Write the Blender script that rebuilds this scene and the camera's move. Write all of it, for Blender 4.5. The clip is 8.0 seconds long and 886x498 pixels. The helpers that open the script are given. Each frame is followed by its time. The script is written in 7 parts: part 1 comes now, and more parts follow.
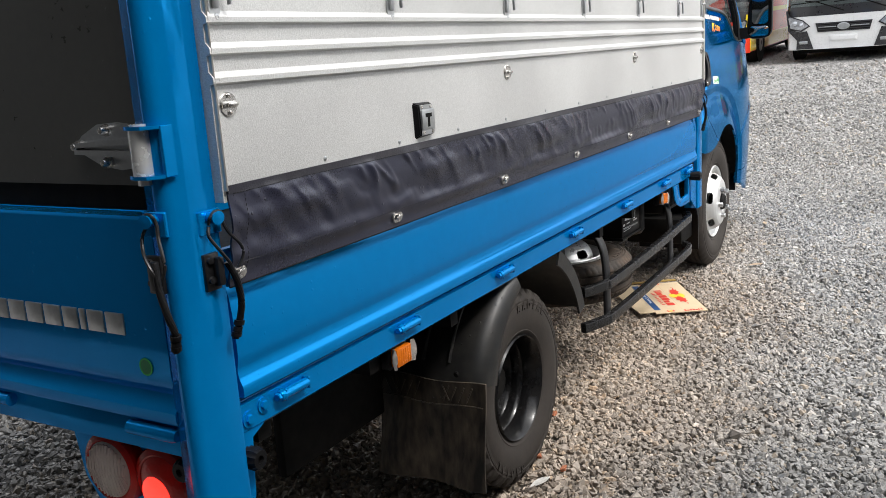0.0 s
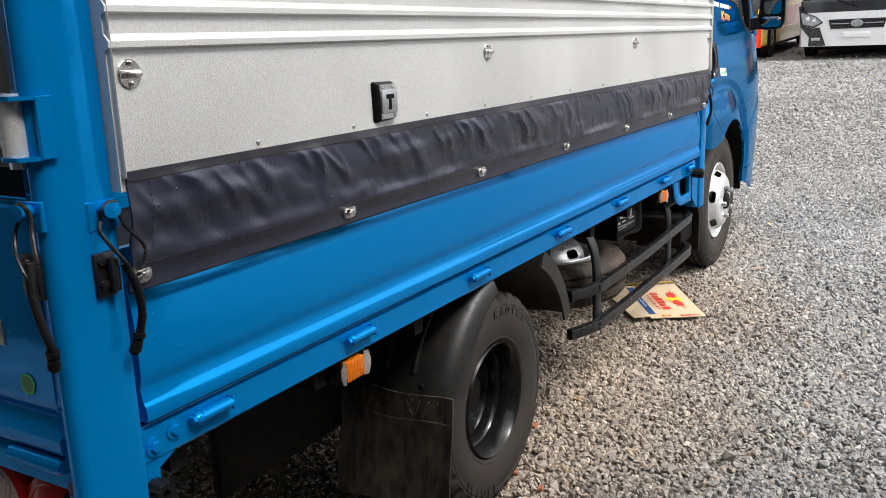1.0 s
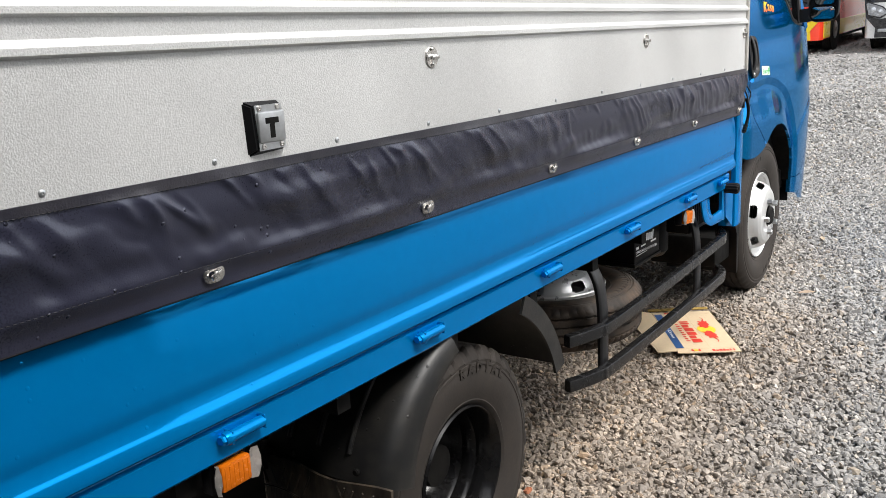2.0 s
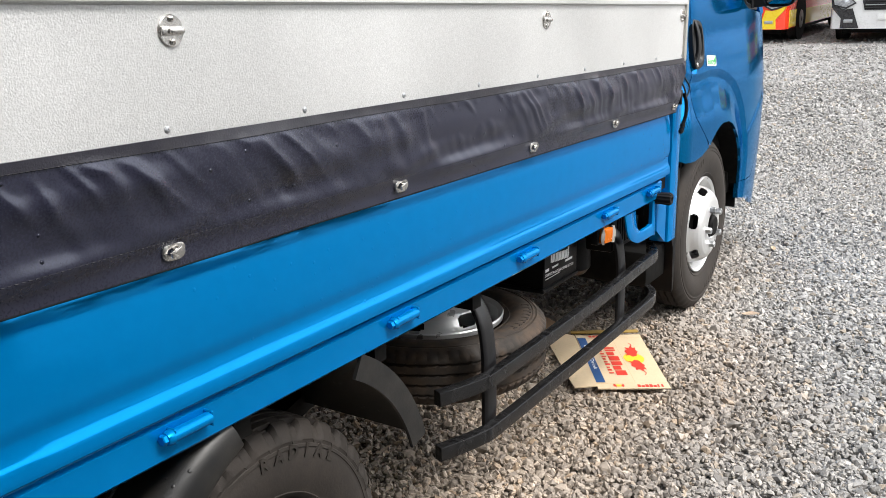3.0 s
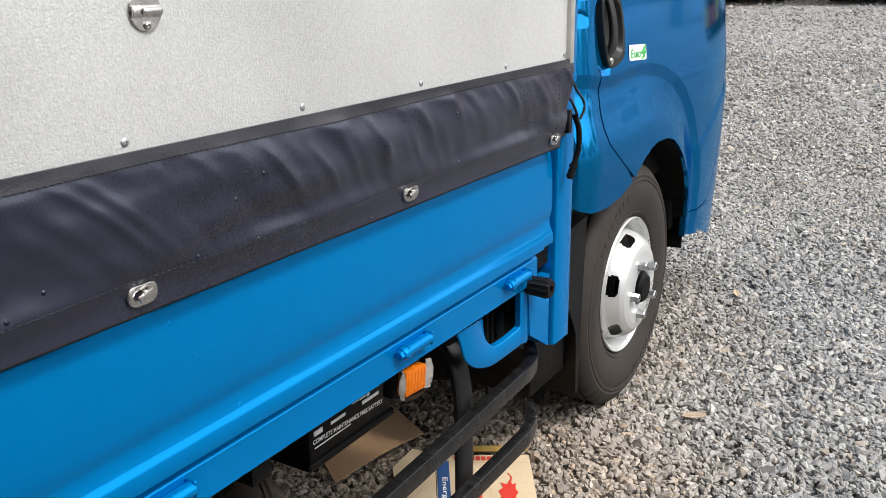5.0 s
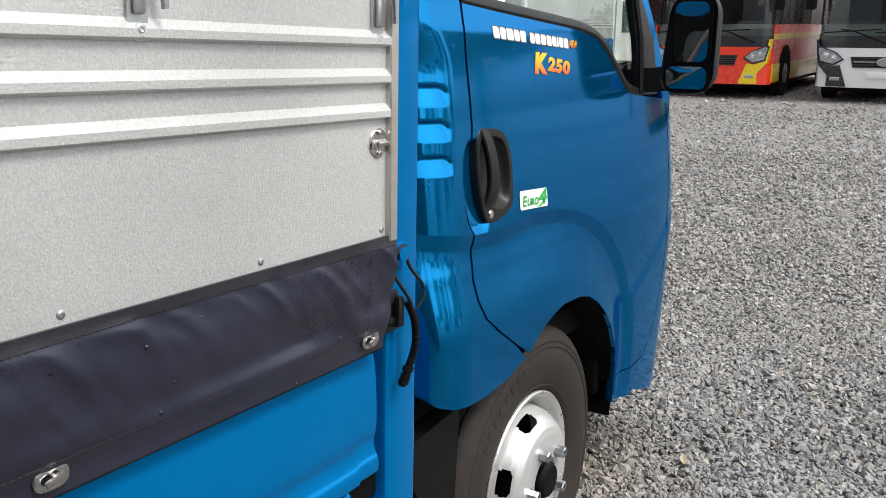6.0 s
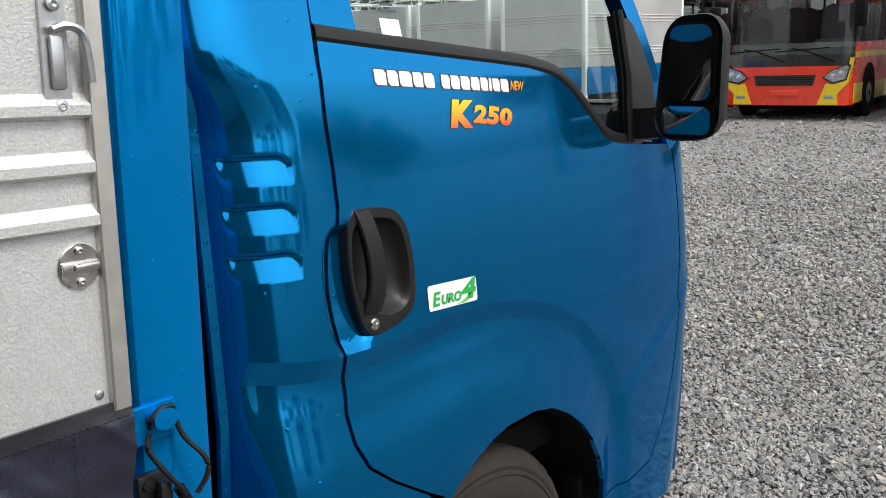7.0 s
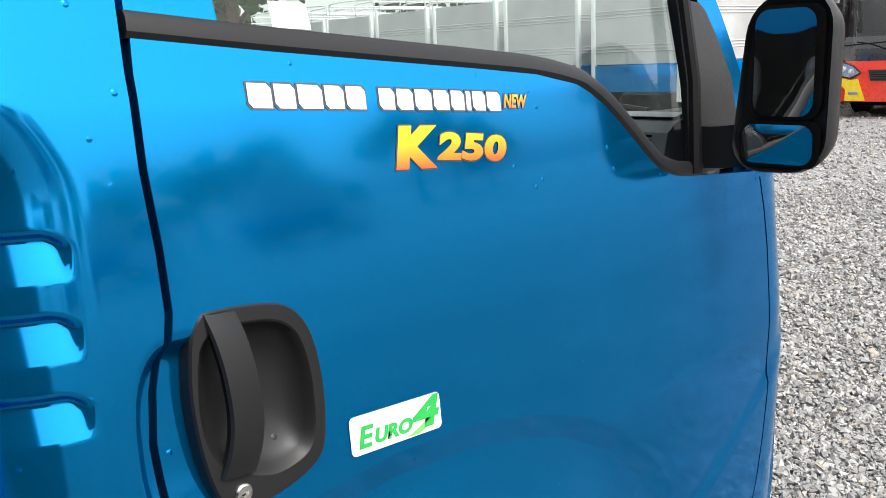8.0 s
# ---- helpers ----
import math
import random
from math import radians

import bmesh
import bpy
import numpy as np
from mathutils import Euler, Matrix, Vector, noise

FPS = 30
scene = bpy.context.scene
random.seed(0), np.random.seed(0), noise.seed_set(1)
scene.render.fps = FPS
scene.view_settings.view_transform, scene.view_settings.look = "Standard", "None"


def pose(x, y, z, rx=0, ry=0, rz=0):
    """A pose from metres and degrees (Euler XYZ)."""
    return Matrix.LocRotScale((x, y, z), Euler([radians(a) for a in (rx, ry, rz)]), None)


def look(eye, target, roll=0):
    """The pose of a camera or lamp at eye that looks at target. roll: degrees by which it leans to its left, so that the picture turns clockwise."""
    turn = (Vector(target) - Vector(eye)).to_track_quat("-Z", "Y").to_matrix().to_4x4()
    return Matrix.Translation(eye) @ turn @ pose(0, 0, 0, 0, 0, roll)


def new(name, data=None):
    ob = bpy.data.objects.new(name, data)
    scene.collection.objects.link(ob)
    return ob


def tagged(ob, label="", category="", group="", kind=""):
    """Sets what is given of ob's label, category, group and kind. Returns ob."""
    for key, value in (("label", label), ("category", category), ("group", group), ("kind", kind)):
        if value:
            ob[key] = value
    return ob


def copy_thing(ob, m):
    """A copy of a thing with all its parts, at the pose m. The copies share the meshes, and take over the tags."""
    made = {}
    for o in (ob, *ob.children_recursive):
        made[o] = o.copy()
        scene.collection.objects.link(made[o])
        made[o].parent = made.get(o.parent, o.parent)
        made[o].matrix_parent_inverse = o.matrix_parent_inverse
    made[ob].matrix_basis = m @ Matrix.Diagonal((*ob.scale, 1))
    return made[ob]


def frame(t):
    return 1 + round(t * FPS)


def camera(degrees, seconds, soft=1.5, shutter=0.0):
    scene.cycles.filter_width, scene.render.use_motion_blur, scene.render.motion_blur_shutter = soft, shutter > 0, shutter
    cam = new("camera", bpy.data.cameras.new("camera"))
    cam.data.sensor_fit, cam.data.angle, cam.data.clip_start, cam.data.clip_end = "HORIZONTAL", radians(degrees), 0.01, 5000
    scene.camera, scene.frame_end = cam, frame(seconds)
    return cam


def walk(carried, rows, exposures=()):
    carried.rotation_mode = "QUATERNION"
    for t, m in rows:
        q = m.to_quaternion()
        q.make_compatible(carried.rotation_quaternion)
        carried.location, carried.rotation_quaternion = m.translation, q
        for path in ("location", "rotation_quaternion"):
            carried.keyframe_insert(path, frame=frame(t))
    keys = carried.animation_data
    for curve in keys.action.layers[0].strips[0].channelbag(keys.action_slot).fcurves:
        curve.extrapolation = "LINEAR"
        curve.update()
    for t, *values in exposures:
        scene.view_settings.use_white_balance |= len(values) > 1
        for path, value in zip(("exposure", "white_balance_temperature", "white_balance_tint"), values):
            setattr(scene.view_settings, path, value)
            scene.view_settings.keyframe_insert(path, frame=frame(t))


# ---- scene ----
cam = camera(53.52, 8.0, soft=0.45)

# The truck is laid out level in its own axes (y to its front, x to its right); the yard falls a little under it.
YARD_N = Vector((-0.00332, -0.0380, 1.0)).normalized()
YARD_P = Vector((-1.0, 3.5, 0.0))
LEVEL = Matrix.Translation(YARD_P) @ YARD_N.rotation_difference(Vector((0, 0, 1))).to_matrix().to_4x4() @ Matrix.Translation(-YARD_P)
# seconds, eye, yaw, pitch, roll in the truck's axes
ROWS = [
    (0.0, 0.0381, -0.4810, 1.4082, 29.901, -12.519, 3.726),
    (0.5, 0.0358, -0.4253, 1.3962, 29.266, -13.567, 3.061),
    (1.0, -0.0143, -0.2074, 1.3771, 30.498, -13.334, 1.982),
    (1.2, -0.0427, -0.0985, 1.3862, 30.557, -13.286, 1.635),
    (2.3, -0.0442, 0.5119, 1.3689, 34.991, -13.513, 2.984),
    (2.5, -0.0541, 0.6353, 1.3603, 34.830, -13.695, 2.686),
    (2.8, -0.0837, 0.8413, 1.3468, 33.617, -14.402, 1.697),
    (3.0, -0.1189, 0.9918, 1.3568, 32.309, -14.791, 1.060),
    (3.2, -0.1274, 1.1263, 1.3478, 32.169, -14.695, 1.222),
    (3.5, -0.1458, 1.3243, 1.3486, 32.726, -15.180, 0.976),
    (3.8, -0.1823, 1.5601, 1.3471, 33.985, -16.722, 0.723),
    (4.0, -0.2050, 1.6857, 1.3524, 35.034, -17.736, 0.631),
    (4.2, -0.2342, 1.8033, 1.3469, 35.652, -18.384, 0.028),
    (4.5, -0.2930, 2.0229, 1.3531, 35.697, -18.411, -0.426),
    (4.8, -0.3216, 2.1967, 1.3802, 33.020, -18.422, 0.437),
    (5.0, -0.3200, 2.3420, 1.3793, 31.730, -17.455, 0.780),
    (5.2, -0.3374, 2.4893, 1.3898, 30.892, -16.317, -0.497),
    (6.3, -0.3102, 3.1603, 1.5003, 32.848, -12.243, -0.921),
    (6.5, -0.3127, 3.2646, 1.5054, 33.289, -11.987, -0.622),
    (6.8, -0.2995, 3.4306, 1.4801, 35.256, -10.509, 0.029),
    (7.0, -0.3160, 3.5982, 1.5161, 37.149, -10.950, 0.547),
    (7.2, -0.3231, 3.7021, 1.5337, 38.038, -10.869, 1.300),
    (7.5, -0.3570, 3.8659, 1.5331, 40.484, -11.127, 1.330),
    (7.8, -0.4423, 4.0196, 1.5251, 42.169, -11.095, 1.274),
    (8.0, -0.5083, 4.1312, 1.5341, 43.310, -11.089, 1.005),
]
walk(cam, [(t, LEVEL @ pose(x, y, z, 90 + pitch, roll, yaw)) for t, x, y, z, yaw, pitch, roll in ROWS],
     exposures=[(0.0, 0.94), (1.2, 0.96), (2.5, 0.98), (3.0, 1.12), (3.5, 0.86), (4.0, 0.78), (4.5, 1.10), (5.0, 0.79), (5.2, 0.72), (6.3, 0.37), (7.0, 0.31), (7.5, 0.62), (8.0, 1.05)])

# ---- light: bright thin overcast ----
SUN_EL, SUN_AZ = radians(55), radians(86)
world = bpy.data.worlds.new("sky")
scene.world = world
world.use_nodes = True
wn = world.node_tree
sky = wn.nodes.new("ShaderNodeTexSky")
sky.sky_type, sky.sun_disc, sky.sun_elevation, sky.sun_rotation = "NISHITA", False, SUN_EL, SUN_AZ
sky.dust_density, sky.air_density = 3.0, 1.0
pale = wn.nodes.new("ShaderNodeHueSaturation")
pale.inputs["Saturation"].default_value = 0.16
wn.links.new(sky.outputs[0], pale.inputs["Color"])
wn.links.new(pale.outputs[0], wn.nodes["Background"].inputs["Color"])
wn.nodes["Background"].inputs["Strength"].default_value = 0.205
sun_data = bpy.data.lights.new("sun", "SUN")
sun_data.energy, sun_data.angle, sun_data.color = 1.35, radians(12), (1.0, 0.97, 0.93)
sun = new("sun", sun_data)
sun.matrix_world = look((math.sin(SUN_AZ) * math.cos(SUN_EL) * 30, math.cos(SUN_AZ) * math.cos(SUN_EL) * 30, math.sin(SUN_EL) * 30), (0, 0, 0))


# ---- materials ----
def material(name, color, rough=0.5, metal=0.0, coat=0.0, vary=0.12, grain=40.0, blotch=2.5, bump=0.0, bump_scale=120.0,
             rough_vary=0.08, island=None, drops=0.0, spec=0.5, trans=0.0, dust=0.0, dust_color=(0.32, 0.28, 0.23), stretch=(1, 1, 1), tint=(1, 1, 1)):
    m = bpy.data.materials.new(name)
    m.use_nodes = True
    nt = m.node_tree
    n, lk = nt.nodes, nt.links
    b = n["Principled BSDF"]
    tc = n.new("ShaderNodeTexCoord")
    mp = n.new("ShaderNodeMapping")
    mp.inputs["Scale"].default_value = stretch
    lk.new(tc.outputs["Object"], mp.inputs["Vector"])

    def noisy(scale, detail=4.0):
        t = n.new("ShaderNodeTexNoise")
        t.inputs["Scale"].default_value, t.inputs["Detail"].default_value = scale, detail
        lk.new(mp.outputs[0], t.inputs["Vector"])
        return t.outputs["Fac"]

    def maths(op, a, c):
        x = n.new("ShaderNodeMath")
        x.operation = op
        for i, v in enumerate((a, c)):
            if isinstance(v, (int, float)):
                x.inputs[i].default_value = v
            else:
                lk.new(v, x.inputs[i])
        return x.outputs[0]

    fine, broad = noisy(grain, 6.0), noisy(blotch, 3.0)
    both = maths("MULTIPLY", maths("ADD", fine, broad), 0.5)
    ramp = n.new("ShaderNodeMapRange")
    ramp.inputs["From Min"].default_value, ramp.inputs["From Max"].default_value = 0.3, 0.7
    ramp.inputs["To Min"].default_value, ramp.inputs["To Max"].default_value = 1.0 - vary, 1.0 + vary
    lk.new(both, ramp.inputs["Value"])
    base = n.new("ShaderNodeMix")
    base.data_type, base.blend_type = "RGBA", "MULTIPLY"
    base.inputs[0].default_value = 1.0
    if island:
        geo, cr = n.new("ShaderNodeNewGeometry"), n.new("ShaderNodeValToRGB")
        lk.new(geo.outputs["Random Per Island"], cr.inputs[0])
        while len(cr.color_ramp.elements) < len(island):
            cr.color_ramp.elements.new(0.5)
        for e, (p, c) in zip(cr.color_ramp.elements, island):
            e.position, e.color = p, (*c, 1)
        lk.new(cr.outputs[0], base.inputs[6])
    else:
        base.inputs[6].default_value = (*color, 1)
    lk.new(ramp.outputs[0], base.inputs[7])
    col = base.outputs[2]
    if dust:
        dm = n.new("ShaderNodeMix")
        dm.data_type = "RGBA"
        dr = n.new("ShaderNodeMapRange")
        dr.inputs["From Min"].default_value, dr.inputs["From Max"].default_value, dr.inputs["To Max"].default_value = 0.45, 0.75, dust
        lk.new(maths("MULTIPLY", maths("ADD", noisy(7.0, 8.0), noisy(28.0, 8.0)), 0.55), dr.inputs["Value"])
        lk.new(dr.outputs[0], dm.inputs[0])
        lk.new(col, dm.inputs[6])
        dm.inputs[7].default_value = (*dust_color, 1)
        col = dm.outputs[2]
    lk.new(col, b.inputs["Base Color"])
    rr = n.new("ShaderNodeMapRange")
    rr.inputs["From Min"].default_value, rr.inputs["From Max"].default_value = 0.3, 0.7
    rr.inputs["To Min"].default_value, rr.inputs["To Max"].default_value = max(0.02, rough - rough_vary), min(1.0, rough + rough_vary)
    lk.new(both, rr.inputs["Value"])
    lk.new(rr.outputs[0], b.inputs["Roughness"])
    b.inputs["Metallic"].default_value = metal
    b.inputs["Coat Weight"].default_value = coat
    b.inputs["Coat Roughness"].default_value = 0.03
    b.inputs["Specular IOR Level"].default_value = spec
    b.inputs["Specular Tint"].default_value = (*tint, 1)
    b.inputs["Transmission Weight"].default_value = trans
    height = None
    if bump:
        height = maths("MULTIPLY", noisy(bump_scale, 5.0), bump)
    if drops:
        vo = n.new("ShaderNodeTexVoronoi")
        vo.inputs["Scale"].default_value = 70.0
        lk.new(tc.outputs["Object"], vo.inputs["Vector"])
        near = n.new("ShaderNodeMapRange")
        near.interpolation_type = "SMOOTHSTEP"
        near.inputs["From Min"].default_value, near.inputs["From Max"].default_value = 0.26, 0.08
        lk.new(vo.outputs["Distance"], near.inputs["Value"])
        few = maths("GREATER_THAN", vo.outputs["Color"], 0.80)
        where = maths("GREATER_THAN", noisy(4.0, 2.0), 0.47)
        dh = maths("MULTIPLY", maths("MULTIPLY", maths("MULTIPLY", near.outputs[0], few), where), drops)
        height = maths("ADD", height, dh) if height else dh
    if height:
        bp = n.new("ShaderNodeBump")
        bp.inputs["Strength"].default_value, bp.inputs["Distance"].default_value = 1.0, 0.01
        lk.new(height, bp.inputs["Height"])
        lk.new(bp.outputs[0], b.inputs["Normal"])
        if coat:
            lk.new(bp.outputs[0], b.inputs["Coat Normal"])
    return m


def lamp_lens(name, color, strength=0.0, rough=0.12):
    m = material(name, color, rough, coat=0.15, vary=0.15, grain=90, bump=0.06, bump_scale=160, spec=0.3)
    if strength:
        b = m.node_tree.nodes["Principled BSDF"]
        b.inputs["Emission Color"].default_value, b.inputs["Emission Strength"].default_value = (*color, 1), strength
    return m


def clear_glass(name, tint=(0.90, 0.94, 0.92)):
    m = bpy.data.materials.new(name)
    m.use_nodes = True
    nt = m.node_tree
    n, lk = nt.nodes, nt.links
    n.remove(n["Principled BSDF"])
    fr, pw, tr, gl, mx = (n.new("ShaderNode" + k) for k in ("LayerWeight", "Math", "BsdfTransparent", "BsdfGlossy", "MixShader"))
    pw.operation = "POWER"
    pw.inputs[1].default_value = 3.5
    ad = n.new("ShaderNodeMath")
    ad.operation = "MULTIPLY_ADD"
    ad.inputs[1].default_value, ad.inputs[2].default_value = 0.50, 0.035
    lk.new(fr.outputs["Facing"], pw.inputs[0])
    lk.new(pw.outputs[0], ad.inputs[0])
    tr.inputs["Color"].default_value = (*tint, 1)
    gl.inputs["Roughness"].default_value = 0.01
    lk.new(ad.outputs[0], mx.inputs[0])
    lk.new(tr.outputs[0], mx.inputs[1])
    lk.new(gl.outputs[0], mx.inputs[2])
    lk.new(mx.outputs[0], n["Material Output"].inputs["Surface"])
    return m


M = {}
M["bed_blue"] = material("bed_blue_enamel", (0.0, 0.192, 0.510), 0.07, 0.46, 0.03, 0.05, 25, 1.6, rough_vary=0.02, drops=0.04, spec=0.25, tint=(0.12, 0.55, 1.0))
M["cab_blue"] = material("cab_blue_metallic", (0.0, 0.190, 0.47), 0.11, 0.86, 0.18, 0.05, 900, 1.2, rough_vary=0.015, drops=0.07, spec=0.25, tint=(0.2, 0.6, 1.0))
M["alu"] = material("stucco_aluminium", (0.53, 0.53, 0.52), 0.42, 0.35, 0.0, 0.24, 300, 1.8, bump=0.09, bump_scale=330, drops=0.05)
M["alu_trim"] = material("dull_aluminium_trim", (0.55, 0.53, 0.49), 0.4, 0.8, 0.0, 0.12, 60, 4)
M["vinyl"] = material("navy_vinyl", (0.019, 0.0195, 0.034), 0.30, 0.0, 0.0, 0.2, 300, 3, bump=0.02, bump_scale=420, drops=0.30, dust=0.06, dust_color=(0.07, 0.075, 0.10), spec=0.62, tint=(0.82, 0.87, 1.0))
M["vinyl_hem"] = material("navy_vinyl_hem", (0.013, 0.0125, 0.020), 0.42, 0.0, 0.0, 0.25, 200, 6, bump=0.05, bump_scale=300, dust=0.10, dust_color=(0.13, 0.12, 0.11))
M["thread"] = material("black_thread", (0.01, 0.01, 0.012), 0.8)
M["steel"] = material("bright_steel", (0.62, 0.60, 0.57), 0.25, 1.0, 0.0, 0.1, 80, 8)
M["zinc"] = material("zinc_steel", (0.50, 0.51, 0.52), 0.38, 1.0, 0.0, 0.15, 120, 9)
M["black_steel"] = material("black_painted_steel", (0.006, 0.006, 0.007), 0.36, 0.0, 0.0, 0.3, 60, 4, bump=0.02, bump_scale=90, dust=0.02, spec=0.38)
M["guard_steel"] = material("scuffed_guard_steel", (0.004, 0.004, 0.0045), 0.24, 0.0, 0.0, 0.3, 60, 4, bump=0.02, bump_scale=90, dust=0.09, dust_color=(0.13, 0.125, 0.12), spec=0.5, stretch=(1, 9, 2))
M["chassis"] = material("chassis_black", (0.004, 0.004, 0.004), 0.7, 0.0, 0.0, 0.3, 50, 4, dust=0.02, spec=0.10)
M["black_plastic"] = material("black_plastic", (0.0055, 0.0055, 0.006), 0.42, 0.0, 0.0, 0.15, 300, 5, bump=0.02, bump_scale=500, spec=0.12)
M["satin_black"] = material("satin_black_trim", (0.010, 0.010, 0.0105), 0.42, 0.0, 0.0, 0.1, 200, 5, bump=0.01, bump_scale=400, drops=0.05, spec=0.28)
M["rubber"] = material("tyre_rubber", (0.030, 0.026, 0.023), 0.72, 0.0, 0.0, 0.28, 160, 9, bump=0.04, bump_scale=160, dust=0.18, dust_color=(0.075, 0.058, 0.046), spec=0.2)
M["muddy_rubber"] = material("muddy_tyre_rubber", (0.034, 0.029, 0.025), 0.72, 0.0, 0.0, 0.28, 160, 9, bump=0.04, bump_scale=160, dust=0.42, dust_color=(0.15, 0.095, 0.06), spec=0.2)
M["guard_plastic"] = material("mud_guard_plastic", (0.008, 0.008, 0.008), 0.46, 0.0, 0.0, 0.2, 200, 5, bump=0.02, bump_scale=300, drops=0.08, dust=0.05, spec=0.45)
M["flap_rubber"] = material("mud_flap_rubber", (0.0055, 0.005, 0.0045), 0.5, 0.0, 0.0, 0.3, 60, 6, bump=0.12, bump_scale=90, dust=0.95, dust_color=(0.075, 0.058, 0.042), spec=0.3, rough_vary=0.25, stretch=(1.4, 1, 0.45))
M["rim_silver"] = material("silver_rim_paint", (0.64, 0.64, 0.63), 0.30, 0.5, 0.2, 0.03, 30, 3)
M["rim_black"] = material("black_rim_paint", (0.007, 0.007, 0.0075), 0.22, 0.0, 0.0, 0.2, 60, 6, dust=0.02, spec=0.30)
M["amber"] = material("amber_lens", (0.50, 0.115, 0.004), 0.25, vary=0.15, grain=90, bump=0.06, bump_scale=160, spec=0.25)
M["red_lens"] = lamp_lens("red_lens", (0.42, 0.006, 0.004), 0.0, 0.08)
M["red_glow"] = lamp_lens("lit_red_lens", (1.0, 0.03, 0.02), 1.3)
M["clear_lens"] = lamp_lens("clear_ribbed_lens", (0.50, 0.42, 0.38))
M["film"] = material("clear_packing_film", (0.25, 0.23, 0.21), 0.2, 0.0, 0.3, 0.3, 80, 9, bump=0.2, bump_scale=60)
M["card"] = material("brown_cardboard", (0.42, 0.26, 0.14), 0.75, 0.0, 0.0, 0.10, 120, 6, bump=0.02, bump_scale=200)
M["card_print"] = material("printed_cardboard", (0.55, 0.43, 0.28), 0.65, 0.0, 0.0, 0.10, 120, 6, bump=0.02, bump_scale=200)
M["ink_red"] = material("red_ink", (0.55, 0.035, 0.02), 0.6)
M["ink_blue"] = material("blue_ink", (0.02, 0.07, 0.20), 0.6)
M["ink_yellow"] = material("yellow_ink", (0.75, 0.48, 0.03), 0.6)
M["white"] = material("white_paint", (0.78, 0.78, 0.77), 0.3, 0.0, 0.5, 0.04, 30, 2)
M["decal_white"] = material("white_decal", (0.80, 0.80, 0.80), 0.35, 0.0, 0.3, 0.03)
M["decal_dark"] = material("dark_decal_edge", (0.03, 0.04, 0.06), 0.35, 0.0, 0.3, 0.05)
M["decal_green"] = material("green_decal", (0.02, 0.36, 0.06), 0.35, 0.0, 0.3, 0.1)
M["green_seal"] = material("green_seal", (0.01, 0.14, 0.05), 0.4, 0.0, 0.2, 0.2)
M["bus_red"] = material("bus_red", (0.86, 0.055, 0.022), 0.3, 0.0, 0.7, 0.05, 20, 1)
M["bus_yellow"] = material("bus_yellow", (0.88, 0.64, 0.02), 0.3, 0.0, 0.7, 0.05, 20, 1)
M["bus_orange"] = material("bus_orange", (0.70, 0.25, 0.02), 0.3, 0.0, 0.7, 0.05, 20, 1)
M["bus_black"] = material("bus_black", (0.02, 0.02, 0.023), 0.3, 0.0, 0.7, 0.1, 20, 1)
M["dark_glass"] = material("dark_bus_glass", (0.035, 0.05, 0.055), 0.06, 0.0, 1.0, 0.05, 5, 0.8)
M["mirror_glass"] = material("mirror_glass", (0.85, 0.87, 0.87), 0.03, 1.0, 0.0, 0.01, rough_vary=0.005)
M["glass"] = clear_glass("clear_glass")
M["coach_glass"] = clear_glass("grey_coach_glass", (0.80, 0.83, 0.83))
M["head_lamp"] = material("head_lamp_glass", (0.55, 0.57, 0.60), 0.15, 0.6, 0.6, 0.45, 25, 12)
M["dash"] = material("grey_dashboard_plastic", (0.15, 0.16, 0.16), 0.6, 0.0, 0.0, 0.1, 300, 4, bump=0.02, bump_scale=400)
M["dash_light"] = material("light_grey_trim", (0.38, 0.38, 0.37), 0.6, 0.0, 0.0, 0.1, 300, 4)
M["fabric"] = material("grey_seat_fabric", (0.10, 0.10, 0.11), 0.9, 0.0, 0.0, 0.2, 400, 6, bump=0.05, bump_scale=500)
M["bark"] = material("bark", (0.12, 0.09, 0.065), 0.9, 0.0, 0.0, 0.3, 30, 5, bump=0.3, bump_scale=40)
M["leaf"] = material("leaf", (0.055, 0.10, 0.03), 0.6, 0.0, 0.0, 0.2, 10, 1, island=[(0.0, (0.03, 0.06, 0.02)), (1.0, (0.08, 0.13, 0.04))])
STONES = [(0.0, (0.165, 0.162, 0.156)), (0.25, (0.215, 0.210, 0.201)), (0.55, (0.265, 0.258, 0.245)), (0.84, (0.32, 0.311, 0.294)), (0.94, (0.29, 0.245, 0.19)), (1.0, (0.48, 0.47, 0.45))]


